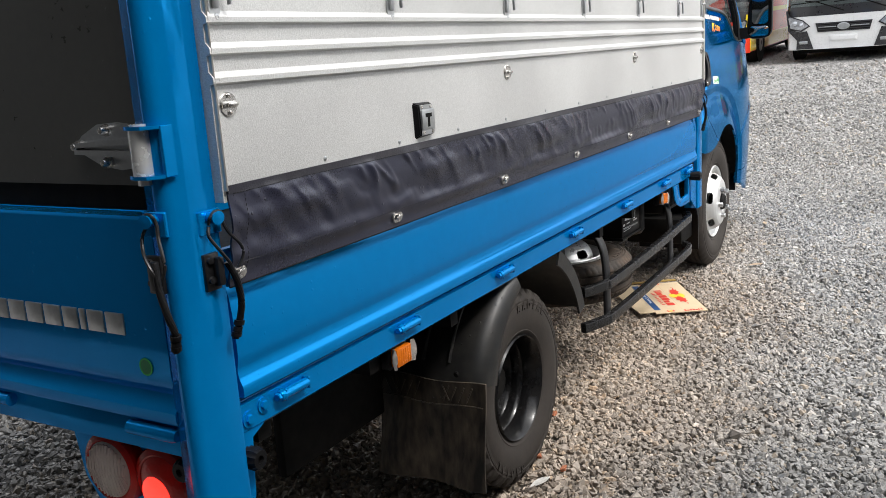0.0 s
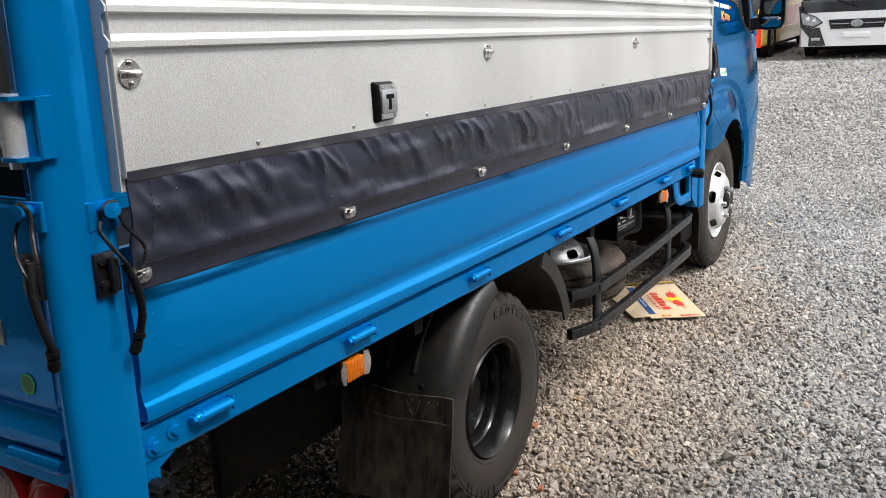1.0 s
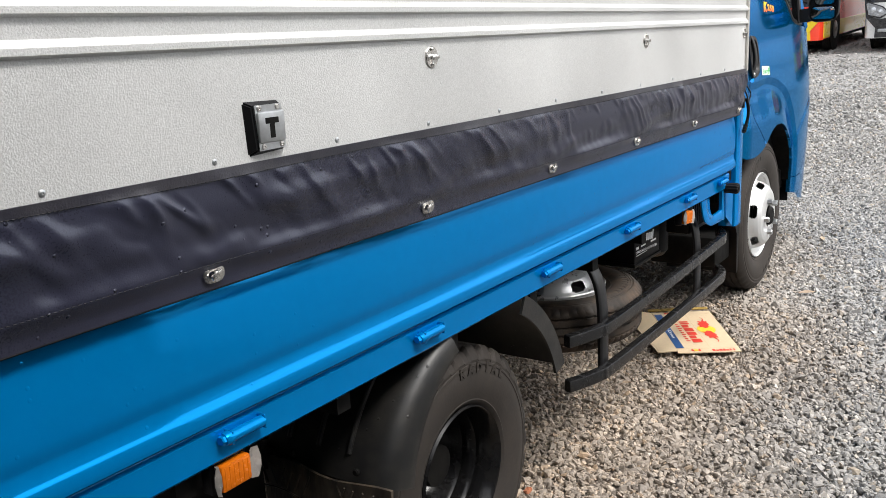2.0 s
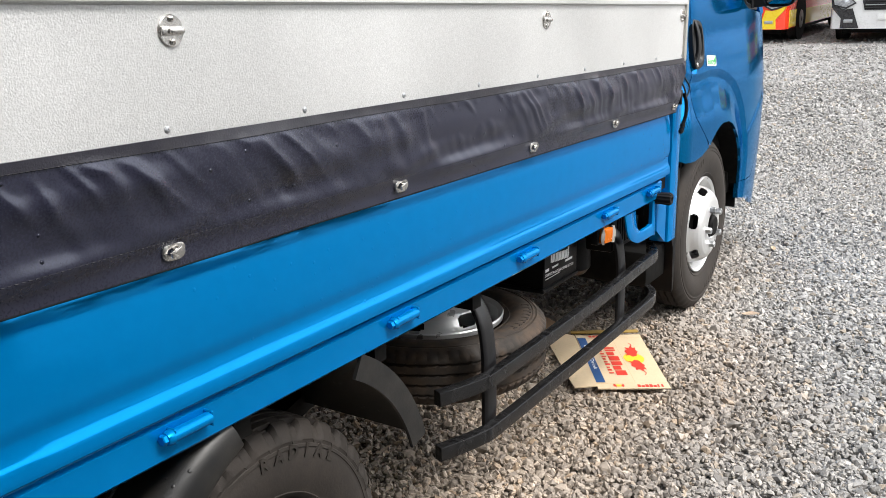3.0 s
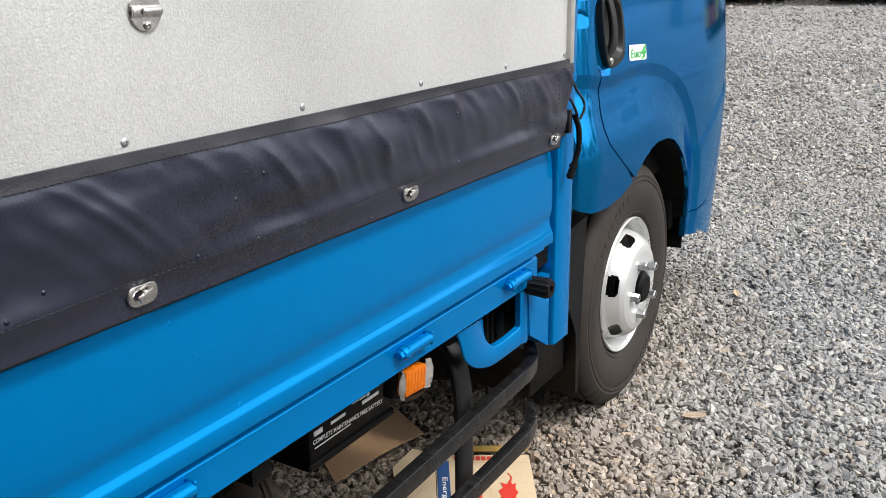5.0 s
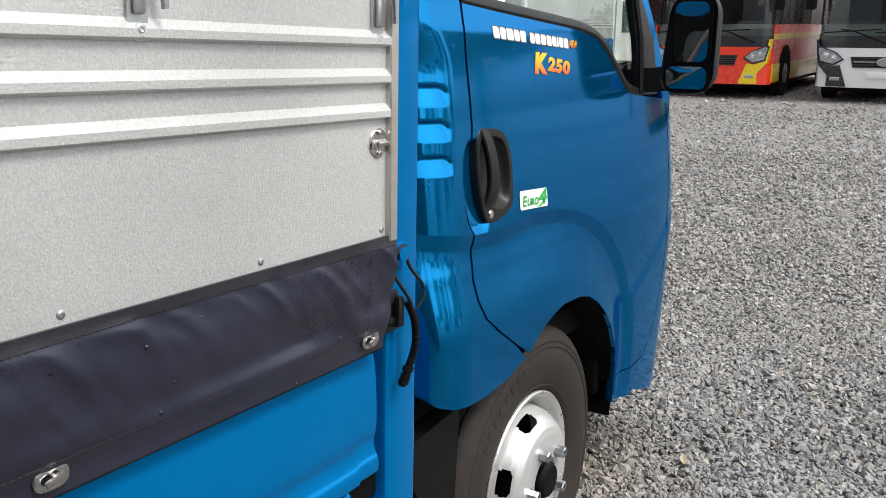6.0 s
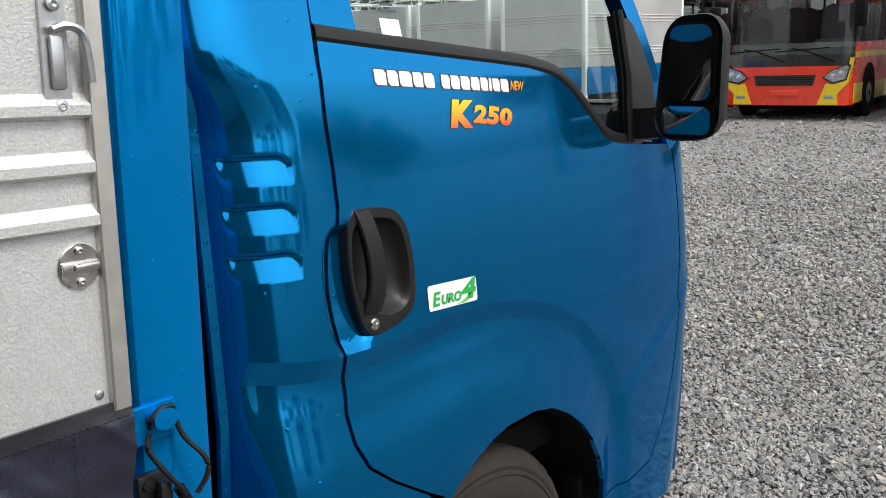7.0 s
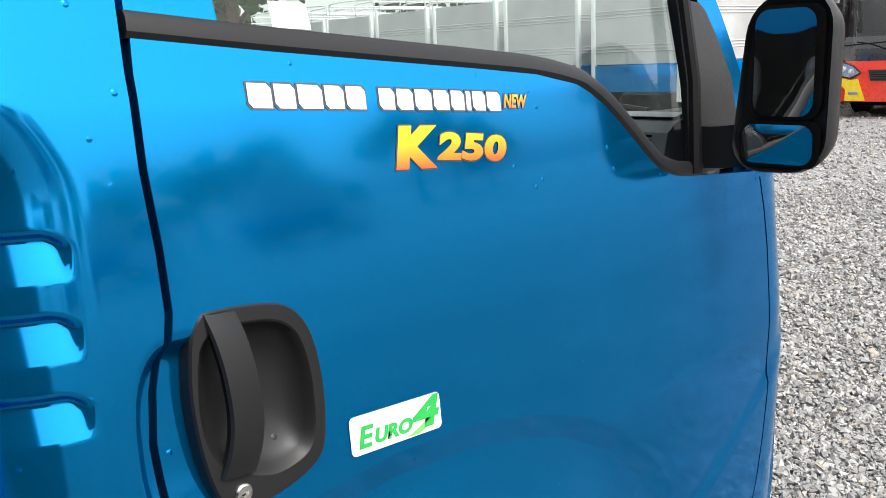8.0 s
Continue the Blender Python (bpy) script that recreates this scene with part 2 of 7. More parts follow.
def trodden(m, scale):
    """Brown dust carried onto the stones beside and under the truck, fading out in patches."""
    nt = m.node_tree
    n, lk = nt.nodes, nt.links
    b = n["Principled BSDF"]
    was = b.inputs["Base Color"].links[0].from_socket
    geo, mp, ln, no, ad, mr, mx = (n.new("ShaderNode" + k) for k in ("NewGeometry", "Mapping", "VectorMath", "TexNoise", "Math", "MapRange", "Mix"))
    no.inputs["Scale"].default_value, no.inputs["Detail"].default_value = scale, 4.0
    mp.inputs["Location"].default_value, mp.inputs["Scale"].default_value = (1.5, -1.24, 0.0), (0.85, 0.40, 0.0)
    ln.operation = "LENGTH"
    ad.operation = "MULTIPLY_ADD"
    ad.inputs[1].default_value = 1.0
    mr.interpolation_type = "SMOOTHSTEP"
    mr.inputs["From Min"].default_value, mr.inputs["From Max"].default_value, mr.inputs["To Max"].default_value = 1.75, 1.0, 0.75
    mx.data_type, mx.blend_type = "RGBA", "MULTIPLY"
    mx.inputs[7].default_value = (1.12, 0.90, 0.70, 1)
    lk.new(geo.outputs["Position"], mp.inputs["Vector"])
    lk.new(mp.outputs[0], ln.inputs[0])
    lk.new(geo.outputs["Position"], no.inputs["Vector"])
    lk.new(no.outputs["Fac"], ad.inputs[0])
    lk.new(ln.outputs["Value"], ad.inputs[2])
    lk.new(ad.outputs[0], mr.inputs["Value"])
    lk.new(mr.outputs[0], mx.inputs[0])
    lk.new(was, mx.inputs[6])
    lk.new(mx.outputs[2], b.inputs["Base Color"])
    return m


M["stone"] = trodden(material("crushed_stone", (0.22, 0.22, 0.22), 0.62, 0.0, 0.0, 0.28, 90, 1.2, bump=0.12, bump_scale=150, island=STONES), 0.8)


def gravel_bed(name):
    """The bed between the loose stones: small stones as cells of their own grey with dark joints."""
    m = material(name, (0.2, 0.2, 0.2), 0.8, 0.0, 0.0, 0.3, 60, 0.7)
    nt = m.node_tree
    n, lk = nt.nodes, nt.links
    b = n["Principled BSDF"]
    tc = n.new("ShaderNodeTexCoord")
    vo, ve = n.new("ShaderNodeTexVoronoi"), n.new("ShaderNodeTexVoronoi")
    ve.feature = "DISTANCE_TO_EDGE"
    for v in (vo, ve):
        v.inputs["Scale"].default_value = 38.0
        lk.new(tc.outputs["Object"], v.inputs["Vector"])
    cr, ed, mx, bp = (n.new("ShaderNode" + k) for k in ("ValToRGB", "MapRange", "Mix", "Bump"))
    el = cr.color_ramp.elements
    el[0].color, el[1].color = (0.20, 0.198, 0.194, 1), (0.58, 0.57, 0.55, 1)
    sp = n.new("ShaderNodeSeparateColor")
    lk.new(vo.outputs["Color"], sp.inputs[0])
    lk.new(sp.outputs[0], cr.inputs[0])
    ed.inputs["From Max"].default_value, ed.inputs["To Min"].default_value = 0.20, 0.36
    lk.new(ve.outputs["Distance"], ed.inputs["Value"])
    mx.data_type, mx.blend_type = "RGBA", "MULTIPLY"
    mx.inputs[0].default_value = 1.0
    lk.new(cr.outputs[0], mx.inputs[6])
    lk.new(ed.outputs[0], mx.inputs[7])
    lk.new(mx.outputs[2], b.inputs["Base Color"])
    bp.inputs["Strength"].default_value, bp.inputs["Distance"].default_value = 1.0, 0.02
    lk.new(ed.outputs[0], bp.inputs["Height"])
    lk.new(bp.outputs[0], b.inputs["Normal"])
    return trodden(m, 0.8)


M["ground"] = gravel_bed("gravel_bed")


def gradient_decal(name, low, high, z0, z1):
    """Ink that runs from one colour at the foot of a letter to another at its top."""
    m = material(name, low, 0.35, coat=0.3, vary=0.03)
    nt = m.node_tree
    n, lk = nt.nodes, nt.links
    b = n["Principled BSDF"]
    tc, sp, mr, mx = n.new("ShaderNodeTexCoord"), n.new("ShaderNodeSeparateXYZ"), n.new("ShaderNodeMapRange"), n.new("ShaderNodeMix")
    mx.data_type = "RGBA"
    lk.new(tc.outputs["Object"], sp.inputs[0])
    lk.new(sp.outputs["Z"], mr.inputs["Value"])
    mr.inputs["From Min"].default_value, mr.inputs["From Max"].default_value = z0, z1
    lk.new(mr.outputs[0], mx.inputs[0])
    mx.inputs[6].default_value, mx.inputs[7].default_value = (*low, 1), (*high, 1)
    lk.new(mx.outputs[2], b.inputs["Base Color"])
    return m


# ---- mesh helpers ----
def finish(bm, name, mat, smooth=35.0):
    bmesh.ops.recalc_face_normals(bm, faces=bm.faces[:])
    me = bpy.data.meshes.new(name)
    bm.to_mesh(me)
    bm.free()
    for m in mat if isinstance(mat, (list, tuple)) else [mat]:
        me.materials.append(m)
    if smooth:
        me.polygons.foreach_set("use_smooth", [True] * len(me.polygons))
        me.set_sharp_from_angle(angle=radians(smooth))
    return me


def part(name, bm, mat, parent=None, label="", smooth=35.0):
    ob = new(name, finish(bm, name, mat, smooth))
    ob.parent = parent
    return tagged(ob, label)


def thing(name, label, category, m=None, group="", kind=""):
    ob = new(name)
    ob.empty_display_size = 0.2
    if m is not None:
        ob.matrix_world = m
    return tagged(ob, label, category, group, kind)


def box(bm, x0, x1, y0, y1, z0, z1, bevel=0.0, seg=2, m=None):
    vs = [bm.verts.new((x, y, z)) for x in (x0, x1) for y in (y0, y1) for z in (z0, z1)]
    fs = [bm.faces.new([vs[i] for i in q]) for q in ((0, 1, 3, 2), (4, 6, 7, 5), (0, 4, 5, 1), (2, 3, 7, 6), (0, 2, 6, 4), (1, 5, 7, 3))]
    made = vs
    if bevel:
        es = list({e for f in fs for e in f.edges})
        r = bmesh.ops.bevel(bm, geom=es, offset=bevel, segments=seg, affect="EDGES", profile=0.5)
        made = list({v for v in vs if v.is_valid} | set(r["verts"]))
    if m is not None:
        bmesh.ops.transform(bm, matrix=m, verts=made)
    return made


def prism(bm, poly, a0, a1, axis="x", m=None):
    """A polygon drawn out along an axis. axis x: poly in (y, z); y: in (x, z); z: in (x, y)."""
    def at(p, a):
        return {"x": (a, p[0], p[1]), "y": (p[0], a, p[1]), "z": (p[0], p[1], a)}[axis]
    lo, hi = [bm.verts.new(at(p, a0)) for p in poly], [bm.verts.new(at(p, a1)) for p in poly]
    bm.faces.new(lo)
    bm.faces.new(hi[::-1])
    for i in range(len(poly)):
        j = (i + 1) % len(poly)
        bm.faces.new((lo[i], hi[i], hi[j], lo[j]))
    if m is not None:
        bmesh.ops.transform(bm, matrix=m, verts=lo + hi)
    return lo + hi


def sweep(bm, pts, section, up=(0, 0, 1), closed=False):
    """A section (side, up) carried along a line of points."""
    pts = [Vector(p) for p in pts]
    rings = []
    n = len(pts)
    for i, p in enumerate(pts):
        a = pts[(i - 1) % n] if closed or i else pts[0]
        b = pts[(i + 1) % n] if closed or i < n - 1 else pts[-1]
        d = (b - a).normalized()
        s = d.cross(Vector(up))
        s = s.normalized() if s.length > 1e-4 else d.orthogonal().normalized()
        u = s.cross(d).normalized()
        rings.append([bm.verts.new(p + s * q[0] + u * q[1]) for q in section])
    k = len(section)
    for i in range(n if closed else n - 1):
        r0, r1 = rings[i], rings[(i + 1) % n]
        for j in range(k):
            bm.faces.new((r0[j], r0[(j + 1) % k], r1[(j + 1) % k], r1[j]))
    if not closed:
        bm.faces.new(rings[0][::-1])
        bm.faces.new(rings[-1])
    return [v for r in rings for v in r]


def disc(r, n=10):
    return [(r * math.cos(2 * math.pi * i / n), r * math.sin(2 * math.pi * i / n)) for i in range(n)]


def rect(w, h):
    return [(-w / 2, -h / 2), (w / 2, -h / 2), (w / 2, h / 2), (-w / 2, h / 2)]


def curve(pts, n=6):
    """Points on a smooth line through pts."""
    pts = [Vector(p) for p in pts]
    out = []
    for i in range(len(pts) - 1):
        p0, p1, p2, p3 = pts[max(i - 1, 0)], pts[i], pts[i + 1], pts[min(i + 2, len(pts) - 1)]
        for k in range(n):
            t = k / n
            out.append(0.5 * ((2 * p1) + (p2 - p0) * t + (2 * p0 - 5 * p1 + 4 * p2 - p3) * t * t + (3 * p1 - p0 - 3 * p2 + p3) * t ** 3))
    return out + [pts[-1]]


def tube(bm, pts, r, n=8, smooth=0, closed=False):
    return sweep(bm, curve(pts, smooth) if smooth else pts, disc(r, n), closed=closed)


def turn(bm, prof, n=32, m=None, skip=None, caps=False):
    """A profile of (radius, x) turned about the x axis. skip(k, i): leaves out a face."""
    rings = [[bm.verts.new((x, r * math.cos(2 * math.pi * i / n), r * math.sin(2 * math.pi * i / n))) for i in range(n)] for r, x in prof]
    for k in range(len(prof) - 1):
        for i in range(n):
            if skip and skip(k, i):
                continue
            j = (i + 1) % n
            bm.faces.new((rings[k][i], rings[k][j], rings[k + 1][j], rings[k + 1][i]))
    if caps:
        bm.faces.new(rings[0])
        bm.faces.new(rings[-1])
    vs = [v for r in rings for v in r]
    if m is not None:
        bmesh.ops.transform(bm, matrix=m, verts=vs)
    return vs


def skin(poly, fx, step, thick=0.012, fine=None, snap=None):
    """A sheet over a polygon in (y, z), cut into a grid, laid on x = fx(y, z), with a thickness towards the truck's middle."""
    bm = bmesh.new()
    bm.faces.new([bm.verts.new((0, y, z)) for y, z in poly])
    for k in (0, 1):
        lo, hi = min(p[k] for p in poly), max(p[k] for p in poly)
        no = (0, 1, 0) if k == 0 else (0, 0, 1)
        c, st = lo, step[k]
        while True:
            c += fine[k][2] if fine and fine[k][0] < c < fine[k][1] else st
            if c > hi - st * 0.3:
                break
            bmesh.ops.bisect_plane(bm, geom=bm.verts[:] + bm.edges[:] + bm.faces[:], dist=1e-6,
                                   plane_co=(0, c, 0) if k == 0 else (0, 0, c), plane_no=no)
    if snap:
        snap(bm)
    for v in bm.verts:
        v.co.x = fx(v.co.y, v.co.z)
    rim = [e for e in bm.edges if e.is_boundary]
    r = bmesh.ops.extrude_edge_only(bm, edges=rim)
    sign = -1 if thick > 0 else 1
    for v in (g for g in r["geom"] if isinstance(g, bmesh.types.BMVert)):
        v.co.x += sign * abs(thick)
    return bm


def word_bm(text, shear=0.0, fat=0.0):
    """A word in the built-in font as flat faces, 0 to 1 along and up."""
    cu = bpy.data.curves.new("t", "FONT")
    cu.body, cu.size, cu.shear, cu.offset, cu.resolution_u = text, 1.0, shear, fat, 4
    ob = bpy.data.objects.new("t", cu)
    scene.collection.objects.link(ob)
    dg = bpy.context.evaluated_depsgraph_get()
    me = bpy.data.meshes.new_from_object(ob.evaluated_get(dg))
    bm = bmesh.new()
    bm.from_mesh(me)
    bpy.data.objects.remove(ob)
    bpy.data.curves.remove(cu)
    bpy.data.meshes.remove(me)
    bmesh.ops.triangulate(bm, faces=bm.faces[:])
    xs, ys = [v.co.x for v in bm.verts], [v.co.y for v in bm.verts]
    x0, x1, y0, y1 = min(xs), max(xs), min(ys), max(ys)
    for v in bm.verts:
        v.co = ((v.co.x - x0) / (x1 - x0), (v.co.y - y0) / (y1 - y0), 0.0)
    return bm


def sstep(a, b, x):
    t = min(1.0, max(0.0, (x - a) / (b - a)))
    return t * t * (3 - 2 * t)


# ---- the truck ----
truck = thing("cargo_truck", "blue light cargo truck with an aluminium box body, parked on gravel", "truck", LEVEL)
XC = -1.97  # the truck's middle line


def mirrored(bm):
    """Turns a part of the right side into its twin on the left."""
    for v in bm.verts:
        v.co.x = 2 * XC - v.co.x
    return bm


def both_sides(name, make, mat, parent, label="", smooth=35.0):
    part(name, mirrored(make()), mat, parent, label, smooth)
    return part(name, make(), mat, parent, label, smooth)


# -- chassis --
for x in (-1.62, -2.32):
    bm = bmesh.new()
    box(bm, x - 0.035, x + 0.035, 0.93, 5.9, 0.50, 0.66, 0.006)
    part("chassis_rail", bm, M["chassis"], truck, "black steel chassis rail")
for y in (0.95, 1.75, 2.6, 3.9, 5.2):
    bm = bmesh.new()
    box(bm, -2.36, -1.58, y - 0.04, y + 0.04, 0.50, 0.62, 0.005)
    part("cross_member", bm, M["chassis"], truck)
for y, z in ((2.05, 0.293), (4.85, 0.436)):
    bm = bmesh.new()
    turn(bm, [(0.055, -2.7), (0.055, -1.28)], 16, pose(0, y, z), caps=True)
    turn(bm, [(0.0, -2.12), (0.12, -2.08), (0.15, -1.97), (0.12, -1.86), (0.0, -1.82)], 20, pose(0, y, z))
    part("axle", bm, M["chassis"], truck)
for x in (-1.50, -2.44):
    bm = bmesh.new()
    sweep(bm, curve([(x, 1.45, 0.50), (x, 2.05, 0.38), (x, 2.65, 0.50)], 6), rect(0.06, 0.05))
    part("leaf_spring", bm, M["chassis"], truck)
bm = bmesh.new()
box(bm, -2.83, -1.14, 0.67, 4.18, 0.735, 0.785)
part("bed_floor", bm, M["chassis"], truck, "dark underside of the cargo bed")
for k in range(9):
    bm = bmesh.new()
    box(bm, -2.80, -1.16, 0.75 + k * 0.40, 0.79 + k * 0.40, 0.66, 0.737)
    part("floor_bearer", bm, M["chassis"], truck)
bm = bmesh.new()
box(bm, -1.475, -1.445, 1.13, 1.60, 0.340, 0.72, 0.006)
part("side_plate", bm, M["chassis"], truck)

# -- bed side rails, boards and hinges --
RAIL = [(-1.165, 0.715), (-1.128, 0.715), (-1.122, 0.721), (-1.122, 0.774), (-1.128, 0.780), (-1.165, 0.780)]


def make_rail():
    bm = bmesh.new()
    prism(bm, RAIL, 0.66, 4.02, "y")
    return bm


rail = both_sides("bed_rail", make_rail, M["bed_blue"], truck, "blue folded steel rail under the side board")
BOARD = [(-1.165, 1.075), (-1.150, 1.075), (-1.139, 1.055), (-1.1305, 1.030), (-1.1245, 1.008), (-1.1195, 0.985), (-1.1165, 0.960), (-1.1150, 0.930), (-1.1145, 0.900), (-1.1147, 0.875), (-1.1158, 0.866),
         (-1.1177, 0.8580), (-1.1196, 0.8510), (-1.1201, 0.8475), (-1.1199, 0.8430), (-1.1192, 0.8370), (-1.1179, 0.8315), (-1.1163, 0.8265), (-1.1142, 0.8220), (-1.1124, 0.8188), (-1.1111, 0.8155), (-1.1103, 0.8110), (-1.1100, 0.8040), (-1.1102, 0.7970), (-1.1110, 0.7928), (-1.1134, 0.7915), (-1.150, 0.7915)]


def make_board():
    bm = bmesh.new()
    prism(bm, BOARD, 0.675, 4.030, "y")
    return bm


board = both_sides("side_board", make_board, M["bed_blue"], truck, "blue pressed steel drop side board with a swage line", 50)
bm = bmesh.new()
prism(bm, [(x - 0.006, z) for x, z in BOARD], 4.032, 4.088, "y")
part("board_end", bm, M["bed_blue"], truck, "folded end of the side board")


def make_hinge():
    bm = bmesh.new()
    turn(bm, [(0.0, -0.062), (0.012, -0.060), (0.0145, -0.052), (0.0145, -0.046)], 14, pose(0, 0, 0, 0, 0, 90))
    turn(bm, [(0.0, -0.046), (0.0125, -0.0455), (0.0125, 0.048), (0.0, 0.0485)], 14, pose(0, 0, 0, 0, 0, 90))
    box(bm, -0.018, 0.010, -0.046, -0.040, -0.015, 0.015, 0.002, 1)
    box(bm, -0.018, 0.010, 0.046, 0.052, -0.015, 0.015, 0.002, 1)
    turn(bm, [(0.009, -0.070), (0.0105, -0.066), (0.0105, -0.058)], 6, pose(0, 0, 0, 0, 0, 90), caps=True)
    return bm


HINGE_Y = (0.815, 1.262, 1.812, 2.390, 2.954, 3.513, 3.908)
hinge_mesh = finish(make_hinge(), "hinge", M["bed_blue"])
for y in HINGE_Y:
    for x, flip in ((-1.112, 0), (2 * XC + 1.112, 180)):
        h = new("hinge", hinge_mesh)
        h.parent, h.matrix_basis = truck, pose(x, y + 0.006, 0.758, 0, 0, flip) @ Matrix.Diagonal((0.9, 0.80, 0.85, 1))
        if y == HINGE_Y[0] and not flip:
            tagged(h, "blue painted pin hinge")
for y, z in ((0.690, 0.742), (0.735, 0.754)):
    bm = bmesh.new()
    turn(bm, [(0.0105, -1.124), (0.0105, -1.116), (0.009, -1.114)], 6, pose(0, y, z), caps=True)
    turn(bm, [(0.017, -1.123), (0.017, -1.119)], 14, pose(0, y, z), caps=True)
    part("rail_bolt", bm, M["bed_blue"], truck)
bm = bmesh.new()
prism(bm, [(0.655, 0.715), (0.775, 0.735), (0.700, 0.700), (0.690, 0.58), (0.655, 0.50)], -1.165, -1.125)
part("rail_gusset", bm, M["bed_blue"], truck)


def make_stop():
    bm = bmesh.new()
    turn(bm, [(0.0, 0.0), (0.022, 0.0), (0.022, 0.010), (0.019, 0.014), (0.021, 0.050), (0.018, 0.058), (0.008, 0.058), (0.007, 0.050), (0.0, 0.050)], 36)
    for i, v in enumerate(bm.verts):  # fluted side
        if i % 36 % 3 == 0 and 0.012 < v.co.x < 0.052 and math.hypot(v.co.y, v.co.z) > 0.015:
            v.co.y, v.co.z = v.co.y * 1.13, v.co.z * 1.13
    return bm


stop_mesh = finish(make_stop(), "rubber_stop", M["black_plastic"])
for m in (pose(-1.150, 0.680, 0.667), pose(-1.130, 3.990, 0.720), pose(-1.200, 0.630, 0.668, 0, 0, -90)):
    s = new("rubber_stop", stop_mesh)
    s.parent, s.matrix_basis = truck, m
    tagged(s, "round black rubber stop")

# -- posts --
bm = bmesh.new()
prism(bm, [(-1.172, 0.600), (-1.172, 0.560), (-1.134, 0.542), (-1.124, 0.536), (-1.114, 0.536), (-1.106, 0.540), (-1.101, 0.547), (-1.099, 0.557), (-1.099, 0.645), (-1.101, 0.652), (-1.108, 0.655), (-1.172, 0.655)], 0.42, 2.55, "z")
rear_post = part("rear_post", bm, M["bed_blue"], truck, "blue rear corner post of the body")
bm = bmesh.new()
prism(bm, [(2 * XC - x, y) for x, y in ((-1.172, 0.530), (-1.099, 0.530), (-1.099, 0.655), (-1.172, 0.655))], 0.42, 2.55, "z")
part("rear_post", bm, M["bed_blue"], truck, "blue rear corner post of the body")
FRONT_POST = [(-1.19, 4.112), (-1.128, 4.112), (-1.122, 4.115), (-1.119, 4.122), (-1.119, 4.194), (-1.122, 4.201), (-1.130, 4.204), (-1.19, 4.204)]
bm = bmesh.new()
prism(bm, FRONT_POST, 0.530, 2.55, "z")
front_post = part("front_post", bm, M["bed_blue"], truck, "blue front corner post of the body")
bm = bmesh.new()
prism(bm, [(2 * XC - x, y) for x, y in FRONT_POST], 0.530, 2.55, "z")
part("front_post", bm, M["bed_blue"], truck, "blue front corner post of the body")
bm = bmesh.new()
prism(bm, [(3.985, 0.715), (4.095, 0.715), (4.095, 0.535), (4.000, 0.595)], -1.150, -1.126)
part("post_gusset", bm, M["bed_blue"], truck)
# head board behind the cab, with a flanged and riveted edge
bm = bmesh.new()
box(bm, -2.75, -1.195, 4.190, 4.204, 0.72, 2.50)
part("head_board", bm, M["bed_blue"], truck, "blue steel head board behind the cab")

# -- stamped window in the bed's front side plate --
bm = bmesh.new()
outer = [(3.685, 0.714), (3.698, 0.690), (3.715, 0.650), (3.745, 0.620), (3.790, 0.600), (3.84, 0.590), (3.96, 0.588), (3.995, 0.592), (3.995, 0.714)]
inner = [(3.785, 0.714), (3.790, 0.690), (3.800, 0.660), (3.825, 0.637), (3.860, 0.628), (3.945, 0.630), (3.955, 0.640), (3.955, 0.714)]
def even(pts, n):
    """n points evenly spaced along a smooth line."""
    line = curve([(y, z, 0) for y, z in pts], 8)
    run = [0.0]
    for p, q in zip(line, line[1:]):
        run.append(run[-1] + (q - p).length)
    out = []
    for k in range(n):
        d = run[-1] * k / (n - 1)
        i = max(j for j in range(len(run) - 1) if run[j] <= d + 1e-9)
        out.append(line[i].lerp(line[i + 1], (d - run[i]) / (run[i + 1] - run[i])))
    return [(p.x, p.y) for p in out]


ring = []
for pts, dx in ((even(outer, 44), -0.006), (even(outer, 44), -0.001), ([(y + (3.87 - y) * 0.012, z + (0.70 - z) * 0.02) for y, z in even(outer, 44)], 0.0),
                ([(y + (y - 3.87) * 0.03, z - 0.002) for y, z in even(inner, 44)], 0.0), (even(inner, 44), -0.002), (even(inner, 44), -0.014)):
    ring.append([bm.verts.new((-1.128 + dx, y, z)) for y, z in pts])
for r0, r1 in zip(ring, ring[1:]):
    for k in range(43):
        bm.faces.new((r0[k], r0[k + 1], r1[k + 1], r1[k]))
part("side_bracket", bm, M["bed_blue"], truck, "blue pressed bracket with a rounded opening", 50)
bm = bmesh.new()
box(bm, -1.30, -1.20, 3.76, 4.02, 0.56, 0.73, 0.01)
unit = part("finned_unit", bm, M["black_plastic"], truck, "black finned unit behind the bracket")
for k in range(8):
    bm = bmesh.new()
    box(bm, -1.203, -1.195, 3.80 + k * 0.024, 3.812 + k * 0.024, 0.58, 0.715, 0.002, 1)
    part("fin", bm, M["black_plastic"], unit)

# -- aluminium box side --
PX = -1.082  # face of the panel, which stands proud of the board below it
RIBS = (1.391, 1.441, 1.494, 1.86, 1.91, 1.96, 2.30, 2.35)
prof = [(-1.150, 1.175), (PX, 1.175)]
for z in RIBS:
    prof += [(PX, z - 0.0115), (PX + 0.0075, z - 0.0085), (PX + 0.0090, z - 0.0070), (PX + 0.0090, z + 0.0020), (PX + 0.0075, z + 0.0040), (PX, z + 0.0125)]
prof += [(PX, 2.50), (-1.150, 2.50)]


def make_panel():
    bm = bmesh.new()
    prism(bm, prof, 0.654, 4.060, "y")
    return bm


